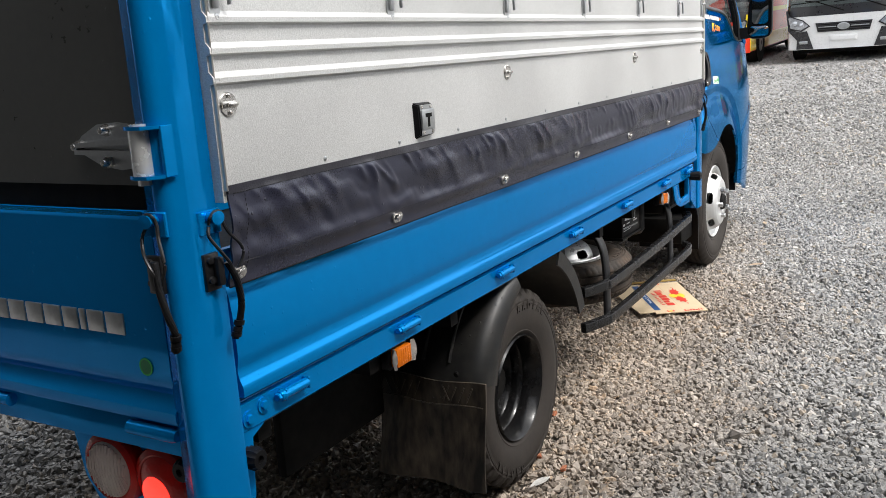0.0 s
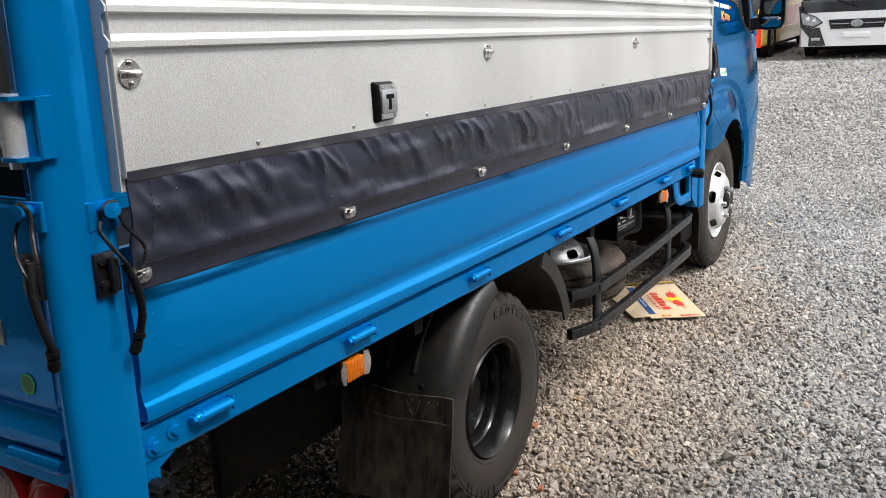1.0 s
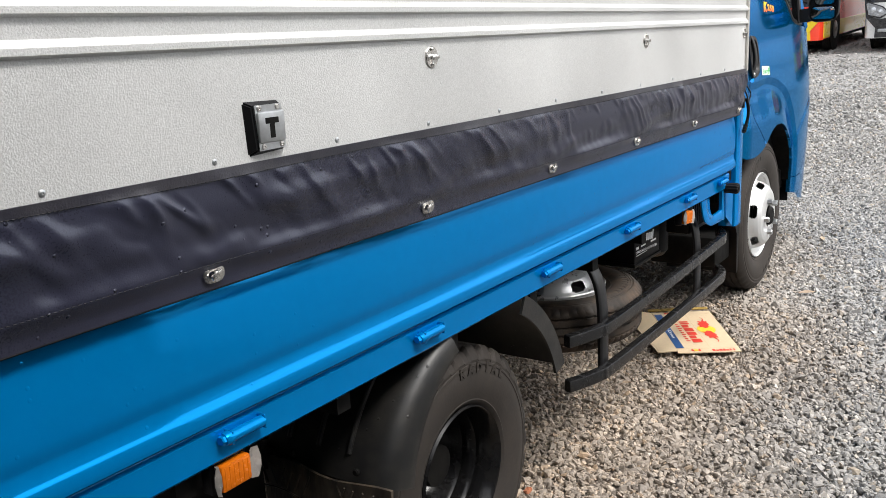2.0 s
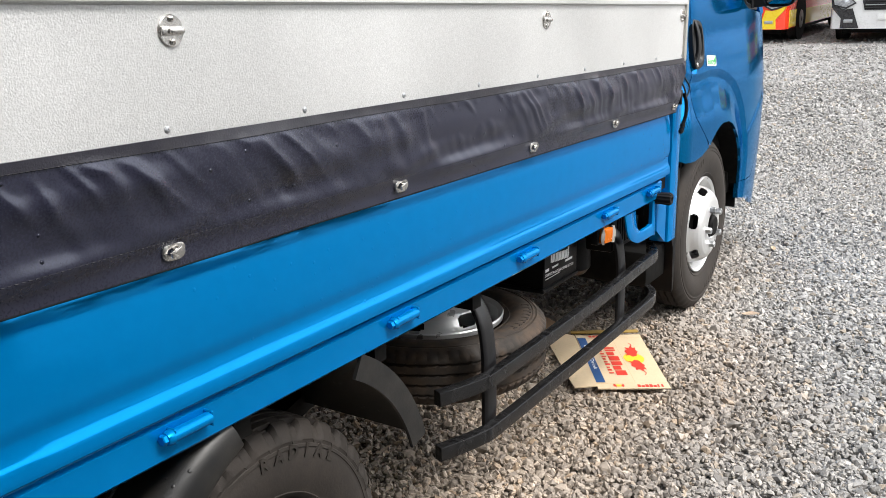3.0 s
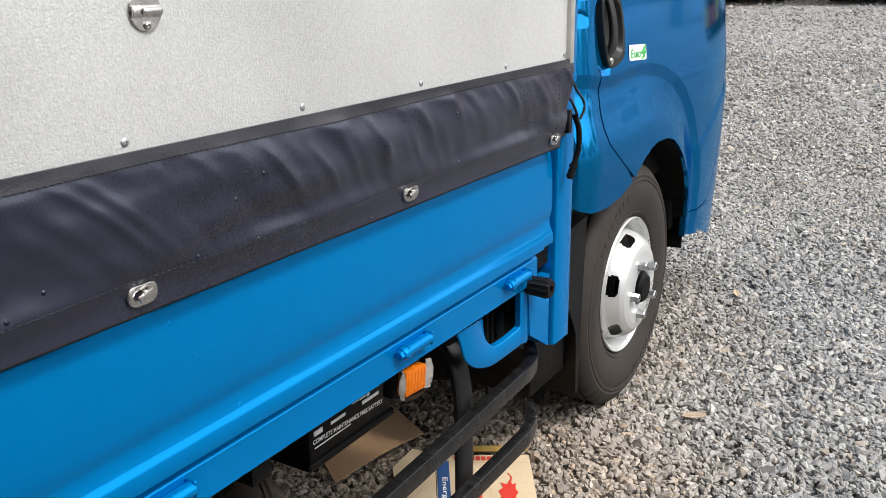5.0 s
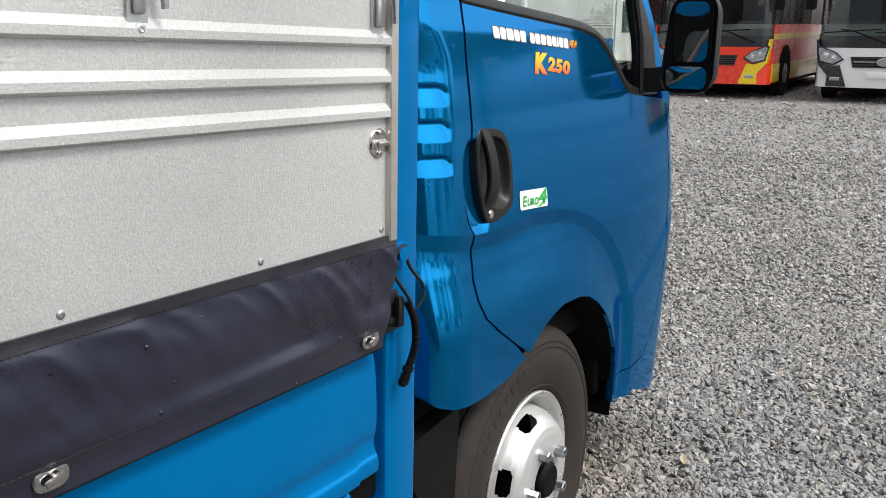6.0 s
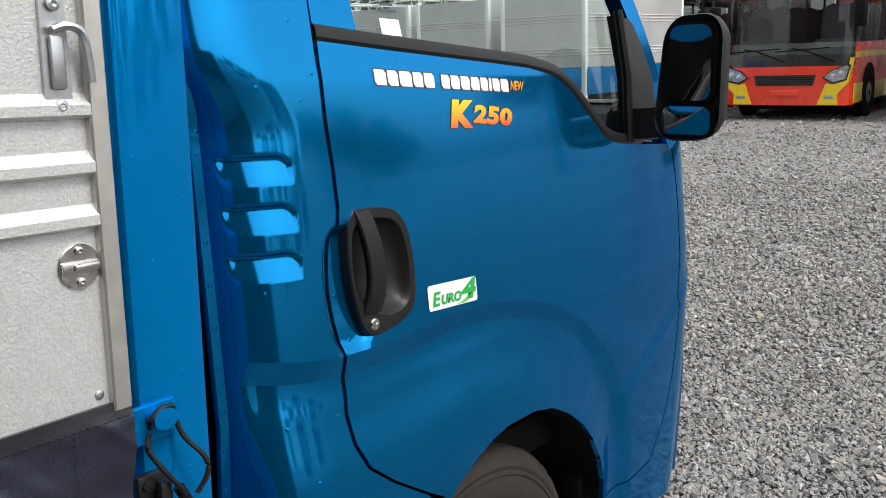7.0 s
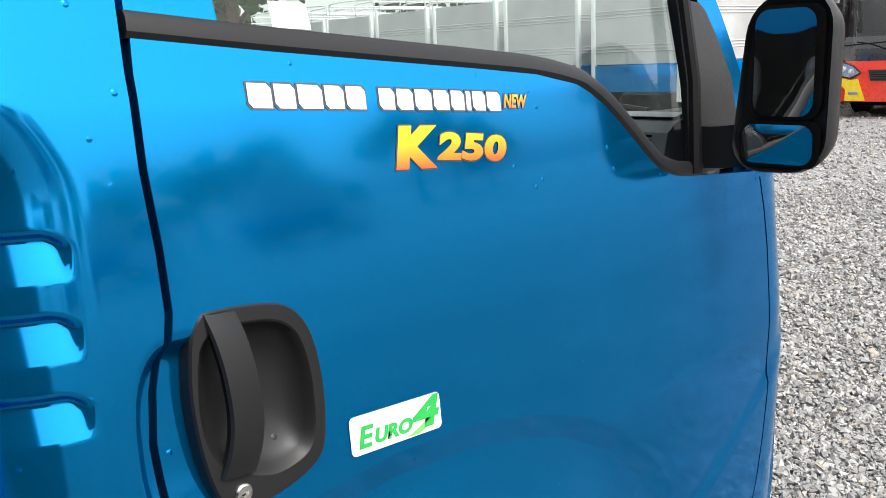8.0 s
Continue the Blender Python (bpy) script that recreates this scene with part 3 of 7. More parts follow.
panel = both_sides("side_panel", make_panel, M["alu"], truck, "stucco aluminium side panel with pressed ribs", 30)
for y0, y1 in ((0.6565, 0.661), (4.056, 4.076)):
    bm = bmesh.new()
    box(bm, -1.128, PX + 0.0095, y0, y1, 1.195, 2.50, 0.002, 1)
    part("panel_edge_trim", bm, M["alu_trim"], truck, "dull aluminium edge trim")


def make_rivet():
    bm = bmesh.new()
    turn(bm, [(0.0062, 0.0), (0.0057, 0.0014), (0.0037, 0.0026), (0.0018, 0.0028), (0.0014, 0.0014), (0.0, 0.0014)], 14)
    return bm


rivet_mesh = finish(make_rivet(), "rivet", M["zinc"])
for y in [0.955 + 0.2833 * k for k in range(11)] + [4.046]:
    r = new("rivet", rivet_mesh)
    r.parent, r.matrix_basis = panel, pose(PX, y, 1.215) @ Matrix.Diagonal((0.8, 0.85, 0.85, 1))


def make_round_latch():
    bm = bmesh.new()
    turn(bm, [(0.0215, 0.0), (0.0215, 0.002), (0.0205, 0.003), (0.0, 0.003)], 30)
    box(bm, 0.002, 0.006, -0.019, 0.019, -0.0065, 0.0055, 0.0015, 2)
    box(bm, 0.005, 0.010, -0.008, 0.018, -0.0045, 0.0035, 0.0022, 2)
    for z in (-0.015, 0.015):
        turn(bm, [(0.0045, 0.003), (0.0042, 0.0052), (0.002, 0.006), (0.002, 0.004), (0.0, 0.004)], 12, pose(0, 0, z))
    return bm


latch_mesh = finish(make_round_latch(), "round_latch", M["steel"])
for y in (0.692, 1.826, 2.982, 4.036):
    l = new("round_latch", latch_mesh)
    l.parent, l.matrix_basis = panel, pose(PX, y, 1.346)
    tagged(l, "round steel turn latch")


def make_hook_plate():
    bm = bmesh.new()
    sec = [(0.013 * math.cos(a), 0.044 * (1 if 0 < a < math.pi else -1) + 0.013 * math.sin(a) - 0.0) for a in [math.pi * k / 8 for k in range(17)]]
    prism(bm, sec, 0.0, 0.004, "x")
    for z in (-0.045, 0.045):
        turn(bm, [(0.007, 0.004), (0.0065, 0.008), (0.003, 0.009), (0.0, 0.007)], 12, pose(0, 0, z))
    box(bm, 0.003, 0.010, -0.007, 0.007, -0.030, 0.018, 0.003)
    tube(bm, [(0.010, -0.004, 0.022), (0.014, 0.008, 0.026), (0.016, 0.020, 0.020), (0.016, 0.024, 0.0), (0.016, 0.026, -0.024)], 0.0042, 8, 4)
    return bm


hook_mesh = finish(make_hook_plate(), "hook_plate", M["zinc"])
for y in (0.682, 1.237, 1.833, 2.436, 3.033, 3.615, 4.030):
    l = new("hook_plate", hook_mesh)
    l.parent, l.matrix_basis = panel, pose(PX + 0.0005, y, 1.540)
    tagged(l, "zinc plate with a bent wire hook")

# black latch case with a steel plate and a T slot


bm = bmesh.new()
lo = [(1.326, 1.214), (1.406, 1.218), (1.400, 1.298), (1.322, 1.300)]
hi = [(1.337, 1.222), (1.401, 1.224), (1.396, 1.293), (1.331, 1.293)]
a, b = [bm.verts.new((-1.1115, *p)) for p in lo], [bm.verts.new((-1.092, *p)) for p in hi]
bm.faces.new(b)
for k in range(4):
    bm.faces.new((a[k], a[(k + 1) % 4], b[(k + 1) % 4], b[k]))
bmesh.ops.bevel(bm, geom=bm.edges[:], offset=0.003, segments=2, affect="EDGES")
lock_case = part("slot_lock", bm, M["black_plastic"], truck, "black latch case with a steel face and a T slot")
bm = bmesh.new()
prism(bm, [(1.341, 1.2215), (1.3995, 1.2225), (1.3950, 1.2935), (1.3365, 1.2935)], -1.0935, -1.0910)
box(bm, -1.0915, -1.0850, 1.3400, 1.3985, 1.2335, 1.2825, 0.003, 2)
part("face_plate", bm, M["zinc"], lock_case, "bright steel face plate with a raised middle")
for y, z in ((1.350, 1.2275), (1.390, 1.2280), (1.346, 1.2885), (1.386, 1.2885)):
    bm = bmesh.new()
    turn(bm, [(0.0050, -1.0912), (0.0045, -1.0885), (0.0020, -1.0880), (0.0, -1.0890)], 10, pose(0, y, z))
    part("screw", bm, M["steel"], lock_case)
bm = bmesh.new()
box(bm, -1.0855, -1.0842, 1.3545, 1.3840, 1.2635, 1.2730, 0.0006, 2)
box(bm, -1.0855, -1.0841, 1.3635, 1.3745, 1.2405, 1.2700, 0.0005, 1)
part("slot", bm, M["chassis"], lock_case, "dark T-shaped slot")
for ob in (lock_case, *lock_case.children):
    ob.data.transform(Matrix.Translation((-1.082, -0.018, -0.001)) @ Matrix.Diagonal((0.6, 1.0, 1.0, 1.0)) @ Matrix.Translation((1.1115, 0.0, 0.0)))

# -- vinyl flap along the side, with folds --
EYE_Y = (0.682, 1.224, 1.807, 2.372, 2.948, 3.488, 4.036)


def flap_x(y, z):
    u = (1.205 - z) / 0.19
    near = min(abs(y - e) for e in EYE_Y)
    belly = math.sin(math.pi * min(1.0, max(0.0, u / 0.92))) ** 0.8
    n1 = noise.noise(Vector((y * 3.6 + z * 9.0, z * 2.0, 3.7)))
    n2 = noise.noise(Vector((y * 10.0 + z * 20.0, z * 5.0, 9.1)))
    n3 = noise.noise(Vector((y * 34.0 + z * 26.0, z * 9.0, 1.3)))
    slow = noise.noise(Vector((y * 1.3, 4.0, 8.0)))
    crease = 1.0 - abs(noise.noise(Vector((y * 19.0 + z * 17.0 + 0.6 * n1, z * 5.0, 21.0)))) * 3.0
    long = noise.noise(Vector((y * 1.6 + z * 8.0, z * 22.0 - y * 2.2, 31.0)))
    gather = math.exp(-((u - 0.18) / 0.34) ** 2) * max(0.0, crease) ** 1.6
    tug = math.exp(-(near / 0.11) ** 2)
    roll = 0.0150 * math.exp(-((u - 0.77 - 0.05 * slow) / 0.105) ** 2) * (1.0 - 0.6 * tug) * (0.9 + 0.7 * slow)
    pull = 0.006 * tug * math.exp(-((u - 0.70 + near * 1.2) / 0.10) ** 2)
    fold = 0.004 * belly + belly * (0.0055 * n1 + 0.0048 * n2 + 0.0024 * n3 + 0.0062 * long) + 0.0075 * gather * sstep(0.05, 0.14, u) * (0.55 + 1.1 * n2)
    return -1.0785 - 0.026 * sstep(0.25, 0.95, u) + max(0.0005, fold * (1.0 - 0.85 * sstep(0.62, 0.97, u)) + roll + pull + 0.005 * sstep(0.7, 0.98, u))


def flap_low(y):
    return 1.0165 + 0.0012 * noise.noise(Vector((y * 3.0, 0, 5.0)))


def make_flap(z_at, x_off=0.0, ny=520, nu=44, y0=0.662, y1=4.076):
    bm = bmesh.new()
    grid = []
    for i in range(ny + 1):
        y = y0 + (y1 - y0) * i / ny
        z0, z1 = z_at(y)
        grid.append([bm.verts.new((flap_x(y, z0 + (z1 - z0) * k / nu) + x_off, y, z0 + (z1 - z0) * k / nu)) for k in range(nu + 1)])
    for i in range(ny):
        for k in range(nu):
            bm.faces.new((grid[i][k], grid[i + 1][k], grid[i + 1][k + 1], grid[i][k + 1]))
    r = bmesh.ops.extrude_edge_only(bm, edges=[e for e in bm.edges if e.is_boundary])
    for v in (g for g in r["geom"] if isinstance(g, bmesh.types.BMVert)):
        v.co.x -= 0.004
    return bm


flap = part("vinyl_flap", make_flap(lambda y: (1.203, flap_low(y))), M["vinyl"], truck, "dark navy vinyl flap, creased and beaded with rain", 60)
part("top_hem", make_flap(lambda y: (1.2045, 1.190 + 0.0012 * math.sin(y * 9)), 0.0016, 400, 3), M["vinyl_hem"], flap, "dusty stitched hem", 60)
bm = bmesh.new()
def stitch(y0, z0, y1, z1):
    x0, x1 = flap_x(y0, z0) + 0.0022, flap_x(y1, z1) + 0.0022
    tube(bm, [(x0, y0, z0), (x1, y1, z1)], 0.0007, 4)
k = 0.675
while k < 4.07:
    stitch(k, 1.1895 + 0.0012 * math.sin(k * 9), k + 0.005, 1.1895 + 0.0012 * math.sin(k * 9))
    k += 0.008
k = 0.675
while k < 4.07:
    stitch(k, flap_low(k) + 0.043, k + 0.005, flap_low(k) + 0.043)
    k += 0.009
for yy in (0.702, 4.012):
    z = 1.185
    while z > 1.03:
        stitch(yy, z, yy, z - 0.005)
        z -= 0.009
tagged(part("stitching", bm, M["thread"], flap), kind="stuff")
bm = bmesh.new()
tube(bm, [(flap_x(0.662 + 3.414 * i / 200, flap_low(0.662 + 3.414 * i / 200)) - 0.001, 0.662 + 3.414 * i / 200, flap_low(0.662 + 3.414 * i / 200) - 0.0006) for i in range(201)], 0.0018, 6)
part("bottom_cord", bm, M["chassis"], flap)


def make_eyelet():
    bm = bmesh.new()
    n = 28
    def oval(a, w, h):
        c, s = math.cos(a), math.sin(a)
        return (w * math.copysign(abs(c) ** 0.7, c), h * math.copysign(abs(s) ** 0.8, s))
    rings = []
    for w, h, x in ((0.0245, 0.0160, 0.0), (0.0240, 0.0155, 0.003), (0.0215, 0.0130, 0.0045), (0.0150, 0.0070, 0.0040), (0.0135, 0.0058, 0.0015)):
        rings.append([bm.verts.new((x, *oval(2 * math.pi * i / n, w, h))) for i in range(n)])
    for r0, r1 in zip(rings, rings[1:]):
        for i in range(n):
            bm.faces.new((r0[i], r0[(i + 1) % n], r1[(i + 1) % n], r1[i]))
    box(bm, -0.004, 0.013, -0.0035, 0.0035, -0.006, 0.006, 0.0015, 1)
    box(bm, 0.008, 0.014, -0.013, 0.013, -0.0055, 0.0045, 0.002, 2, pose(0, 0, 0, 20, 0, 0))
    return bm


eyelet_mesh = finish(make_eyelet(), "eyelet", M["steel"])
for y in EYE_Y:
    g = new("eyelet", eyelet_mesh)
    g.parent, g.matrix_basis = flap, pose(flap_x(y, 1.041) + 0.001, y, 1.041) @ Matrix.Diagonal((0.7, 0.86, 0.86, 1))
    tagged(g, "steel eyelet with a turn button")

# -- over-centre strap latches on the posts --
def make_strap(name, m, lean):
    bm = bmesh.new()
    box(bm, -0.004, 0.004, -0.028, 0.026, 0.020, 0.075, 0.002, 1, m)
    for v in turn(bm, [(0.0, -0.002), (0.013, -0.002), (0.014, 0.020), (0.015, 0.024), (0.0, 0.025)], 16, m @ pose(0, 0, 0.058)):
        pass
    keeper = part(name, bm, M["bed_blue"], truck, "over-centre latch with a wire loop and a black handle")
    bm = bmesh.new()
    loop = [(0.010, -0.012, 0.045), (0.018, -0.015, 0.060), (0.018, -0.003, 0.072), (0.018, 0.012, 0.070), (0.014, 0.017, 0.050), (0.020, 0.024, 0.020), (0.030, 0.040, -0.010), (0.032, 0.043, -0.035), (0.028, 0.030, -0.062)]
    back = [(0.012, -0.014, 0.040), (0.016, -0.020, 0.020), (0.026, -0.010, -0.010), (0.030, 0.006, -0.040), (0.028, 0.016, -0.062)]
    for line in (loop, back):
        vs = tube(bm, line, 0.0032, 8, 4)
        bmesh.ops.transform(bm, matrix=m, verts=vs)
    part("wire_loop", bm, M["black_steel"], keeper, "black wire loop")
    bm = bmesh.new()
    box(bm, -0.002, 0.008, -0.030, 0.006, -0.105, -0.020, 0.003, 2, m)
    box(bm, 0.006, 0.022, -0.012, 0.004, -0.095, -0.030, 0.004, 2, m)
    for z in (-0.035, -0.080):
        vs = turn(bm, [(0.009, 0.006), (0.008, 0.013), (0.0, 0.014)], 12, m @ pose(0, -0.018, z))
    part("latch_base", bm, M["black_steel"], keeper)
    bm = bmesh.new()
    line = [(0.022, 0.010, -0.045), (0.030, 0.020, -0.085), (0.030, 0.026 + lean * 0.3, -0.140), (0.024, 0.022 + lean * 0.8, -0.185), (0.020, 0.010 + lean, -0.225)]
    vs = tube(bm, line, 0.0066, 10, 5)
    for f, r in ((0.0, 0.0098), (0.5, 0.0088), (0.9, 0.0095)):
        p0, p1 = Vector(line[3]).lerp(Vector(line[4]), f * 0.7), Vector(line[3]).lerp(Vector(line[4]), f * 0.7 + 0.25)
        vs += tube(bm, [p0, p1], r, 12)
    bmesh.ops.transform(bm, matrix=m, verts=vs)
    part("handle", bm, M["black_plastic"], keeper, "black rubber-gripped handle")


SHORT = Matrix.Diagonal((1.0, 1.0, 0.80, 1.0))
make_strap("strap_latch", pose(-1.100, 0.630, 1.107) @ SHORT, 0.0)
make_strap("strap_latch", pose(-1.118, 4.128, 1.114) @ SHORT, -0.010)
make_strap("strap_latch", pose(-1.128, 0.536, 1.120, 0, 0, -90) @ SHORT, 0.020)

# -- tail board, rear doors and tail lamps --
TAIL = [(0.600, 1.165), (0.560, 1.165), (0.556, 1.160), (0.555, 1.02), (0.555, 0.868), (0.558, 0.852), (0.566, 0.838), (0.571, 0.829), (0.568, 0.818), (0.557, 0.806), (0.552, 0.800), (0.552, 0.785), (0.556, 0.775), (0.600, 0.775)]
bm = bmesh.new()
prism(bm, TAIL, -2.76, -1.165, "x")
box(bm, -1.165, -1.138, 0.556, 0.600, 0.775, 1.165, 0.006)
tail = part("tail_board", bm, M["bed_blue"], truck, "blue pressed steel tail board with raised lettering")
bm = bmesh.new()
box(bm, -2.80, -1.140, 0.575, 0.66, 0.700, 0.772, 0.005)
part("tail_rail", bm, M["bed_blue"], truck, "blue steel rail under the tail board")
bm = bmesh.new()
turn(bm, [(0.0, -0.07), (0.014, -0.068), (0.014, 0.05), (0.011, 0.06), (0.0, 0.062)], 12, pose(-1.235, 0.560, 0.752))
part("hinge", bm, M["bed_blue"], truck)
bm = bmesh.new()
turn(bm, [(0.0, -0.06), (0.014, -0.058), (0.014, 0.05), (0.0, 0.052)], 12, pose(-1.72, 0.560, 0.752))
part("hinge", bm, M["bed_blue"], truck)
# raised nameplate, as plain letter-sized blocks
wide = [0.048, 0.050, 0.050, 0.050, 0.044, 0.016, 0.046, 0.050]
x = -1.664
for k, w in enumerate(wide):
    bm = bmesh.new()
    z0, z1 = 0.940, 0.982
    box(bm, x, x + w, 0.5515, 0.556, z0, z1, 0.002, 2)
    part("name_block", bm, M["zinc"], tail, "raised silver block of the nameplate")
    x += w + 0.0060
bm = bmesh.new()
turn(bm, [(0.0, -0.0025), (0.015, -0.0025), (0.016, 0.0)], 24, pose(-1.226, 0.5555, 0.884, 0, 0, 90) @ pose(0, 0, 0))
seal = part("round_seal", bm, M["green_seal"], tail, "small round green inspection seal")
bm = bmesh.new()
turn(bm, [(0.014, 0.0), (0.017, 0.0), (0.017, 0.001), (0.014, 0.001), (0.014, 0.0)], 24, pose(-1.226, 0.5527, 0.884, 0, 0, 90))
part("seal_ring", bm, M["decal_green"], seal)
bm = bmesh.new()
prism(bm, [(-2.70, 1.215), (-1.190, 1.215), (-1.190, 2.45), (-2.70, 2.45)], 0.588, 0.604, "y")
part("rear_door", bm, material("grey_door_sheet", (0.085, 0.085, 0.080), 0.33, 0.3, 0.0, 0.12, 60, 2.5, bump=0.01, bump_scale=80, drops=0.12), truck, "dark grey rear door sheet wet with rain")
bm = bmesh.new()
box(bm, -2.74, -1.140, 0.596, 0.640, 1.168, 2.50)
part("door_surround", bm, M["chassis"], truck, "black rubber surround of the rear doors")
bm = bmesh.new()
plate = [(-1.365, 1.288), (-1.345, 1.305), (-1.30, 1.325), (-1.25, 1.328), (-1.160, 1.316), (-1.160, 1.252), (-1.25, 1.243), (-1.30, 1.250), (-1.345, 1.270)]
prism(bm, plate, 0.583, 0.5885, "y")
for z in (1.300, 1.272):
    prism(bm, [(-1.35, 1.287 + (z - 1.287) * 0.4), (-1.150, z + 0.007), (-1.150, z - 0.007), (-1.35, 1.279 + (z - 1.287) * 0.4)], 0.566, 0.584, "y")
door_hinge = part("door_hinge", bm, M["zinc"], truck, "cast metal door hinge with bolts")
for x, z in ((-1.352, 1.286), (-1.272, 1.315), (-1.277, 1.258)):
    bm = bmesh.new()
    turn(bm, [(0.011, 0.0), (0.011, 0.006), (0.0085, 0.006), (0.0085, 0.012), (0.006, 0.018), (0.0, 0.019)], 12, pose(x, 0.583, z, 0, 0, -90))
    part("hinge_bolt", bm, M["steel"], door_hinge)
bm = bmesh.new()
tube(bm, [(-1.132, 0.530, 1.242), (-1.132, 0.530, 1.320)], 0.0180, 18)
tube(bm, [(-1.132, 0.530, 1.226), (-1.132, 0.530, 1.244)], 0.012, 6)
tube(bm, [(-1.132, 0.530, 1.320), (-1.132, 0.530, 1.328)], 0.014, 14)
part("hinge_barrel", bm, M["rim_silver"], door_hinge, "silver hinge barrel")
bm = bmesh.new()
for z in (1.240, 1.322):
    prism(bm, [(-1.154, 0.518), (-1.132, 0.509), (-1.108, 0.512), (-1.094, 0.530), (-1.092, 0.562), (-1.110, 0.562), (-1.150, 0.550)], z - 0.003, z + 0.003, "z")
box(bm, -1.0985, -1.091, 0.540, 0.566, 1.238, 1.324, 0.001, 1)
part("hinge_bracket", bm, M["bed_blue"], truck)
# lamp plate and round lamps
bm = bmesh.new()
prism(bm, [(-1.600, 0.702), (-1.120, 0.702), (-1.120, 0.45), (-1.50, 0.45), (-1.575, 0.56)], 0.640, 0.652, "y")
part("lamp_plate", bm, M["bed_blue"], truck, "blue plate that carries the tail lamps")


def tail_lamp(x, z, middle, ribs, label):
    bm = bmesh.new()
    turn(bm, [(0.082, 0.0), (0.082, 0.022), (0.078, 0.030), (0.066, 0.036), (0.062, 0.034)], 40, pose(x, 0.642, z, 0, 0, -90))
    lamp = part("tail_lamp", bm, M["red_lens"], truck, label)
    bm = bmesh.new()
    turn(bm, [(0.064, 0.032), (0.050, 0.040), (0.025, 0.044), (0.0, 0.045)], 36, pose(x, 0.642, z, 0, 0, -90))
    lens = part("lens", bm, middle, lamp)
    for k in range(-6, 7) if ribs else ():
        h = math.sqrt(max(0.0, 0.058 ** 2 - (k * 0.009) ** 2))
        bm = bmesh.new()
        tube(bm, [(x + k * 0.009, 0.603, z - h), (x + k * 0.009, 0.598, z), (x + k * 0.009, 0.603, z + h)], 0.0028, 6)
        part("lens_rib", bm, middle, lamp)


tail_lamp(-1.452, 0.610, M["clear_lens"], True, "round tail lamp with a ribbed clear lens in a red rim")
tail_lamp(-1.297, 0.605, M["red_lens"], False, "round red tail lamp, lit")
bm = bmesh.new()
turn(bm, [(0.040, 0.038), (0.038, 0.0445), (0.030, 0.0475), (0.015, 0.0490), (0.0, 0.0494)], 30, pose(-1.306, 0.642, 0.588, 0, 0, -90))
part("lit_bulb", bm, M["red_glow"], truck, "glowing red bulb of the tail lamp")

# -- marker lamps under the rail --
def marker(y, tilt):
    bm = bmesh.new()
    box(bm, -0.02, 0.006, -0.044, 0.038, -0.030, 0.030, 0.004, 2)
    m = pose(-1.145, y, 0.684, tilt, 0, 0)
    bmesh.ops.transform(bm, matrix=m, verts=bm.verts[:])
    lamp = part("marker_lamp", bm, M["black_plastic"], truck, "amber side marker lamp in torn clear film")
    bm = bmesh.new()
    box(bm, 0.004, 0.026, -0.036, 0.030, -0.024, 0.024, 0.005, 2)
    bmesh.ops.transform(bm, matrix=m, verts=bm.verts[:])
    part("lens", bm, M["amber"], lamp, "amber ribbed lens")
    for k in range(6):
        bm = bmesh.new()
        box(bm, 0.024, 0.0267, -0.030 + k * 0.010, -0.026 + k * 0.010, -0.020, 0.020, 0.001, 1, m)
        part("lens_rib", bm, M["amber"], lamp)
    for a, b in ((-0.044, -0.037), (0.031, 0.052)):
        bm = bmesh.new()
        vs = [bm.verts.new((0.020 + 0.006 * math.sin(k * 1.7), a + (b - a) * (k % 3) / 2, -0.026 + 0.052 * (k // 3) / 3)) for k in range(12)]
        for r in range(3):
            for c in range(2):
                q = r * 3 + c
                bm.faces.new((vs[q], vs[q + 1], vs[q + 4], vs[q + 3]))
        r = bmesh.ops.extrude_face_region(bm, geom=bm.faces[:])
        bmesh.ops.translate(bm, vec=(0.001, 0, 0), verts=[g for g in r["geom"] if isinstance(g, bmesh.types.BMVert)])
        bmesh.ops.transform(bm, matrix=m, verts=bm.verts[:])
        part("film", bm, M["film"], lamp, "crumpled clear packing film")


marker(1.250, 0)
marker(3.530, -6)


# -- wheels --
def tyre_profile(R, r0, w):
    """(radius, across) from the inner bead over the tread to the outer bead; outer face at +w/2."""
    h = w / 2
    d = R - r0
    side = [(r0, h * 0.62), (r0 + 0.012, h * 0.80), (r0 + 0.020, h * 0.86), (r0 + 0.022, h * 0.845), (r0 + 0.028, h * 0.87), (r0 + d * 0.30, h * 0.97), (r0 + d * 0.50, h), (r0 + d * 0.64, h * 0.985),
            (r0 + d * 0.66, h * 0.965), (r0 + d * 0.69, h * 0.965), (r0 + d * 0.70, h * 0.985), (r0 + d * 0.735, h * 0.97), (r0 + d * 0.745, h * 0.945), (r0 + d * 0.78, h * 0.945), (r0 + d * 0.79, h * 0.955), (r0 + d * 0.86, h * 0.90), (R - 0.012, h * 0.80), (R - 0.004, h * 0.72)]
    tread = []
    for a, d in ((0.62, 0), (0.56, 0), (0.54, 1), (0.48, 1), (0.46, 0), (0.22, 0), (0.20, 1), (0.14, 1), (0.12, 0)):
        tread.append((R - 0.010 * d, h * a))
    half = side + tread
    return half + [(r, -a) for r, a in half[::-1]]


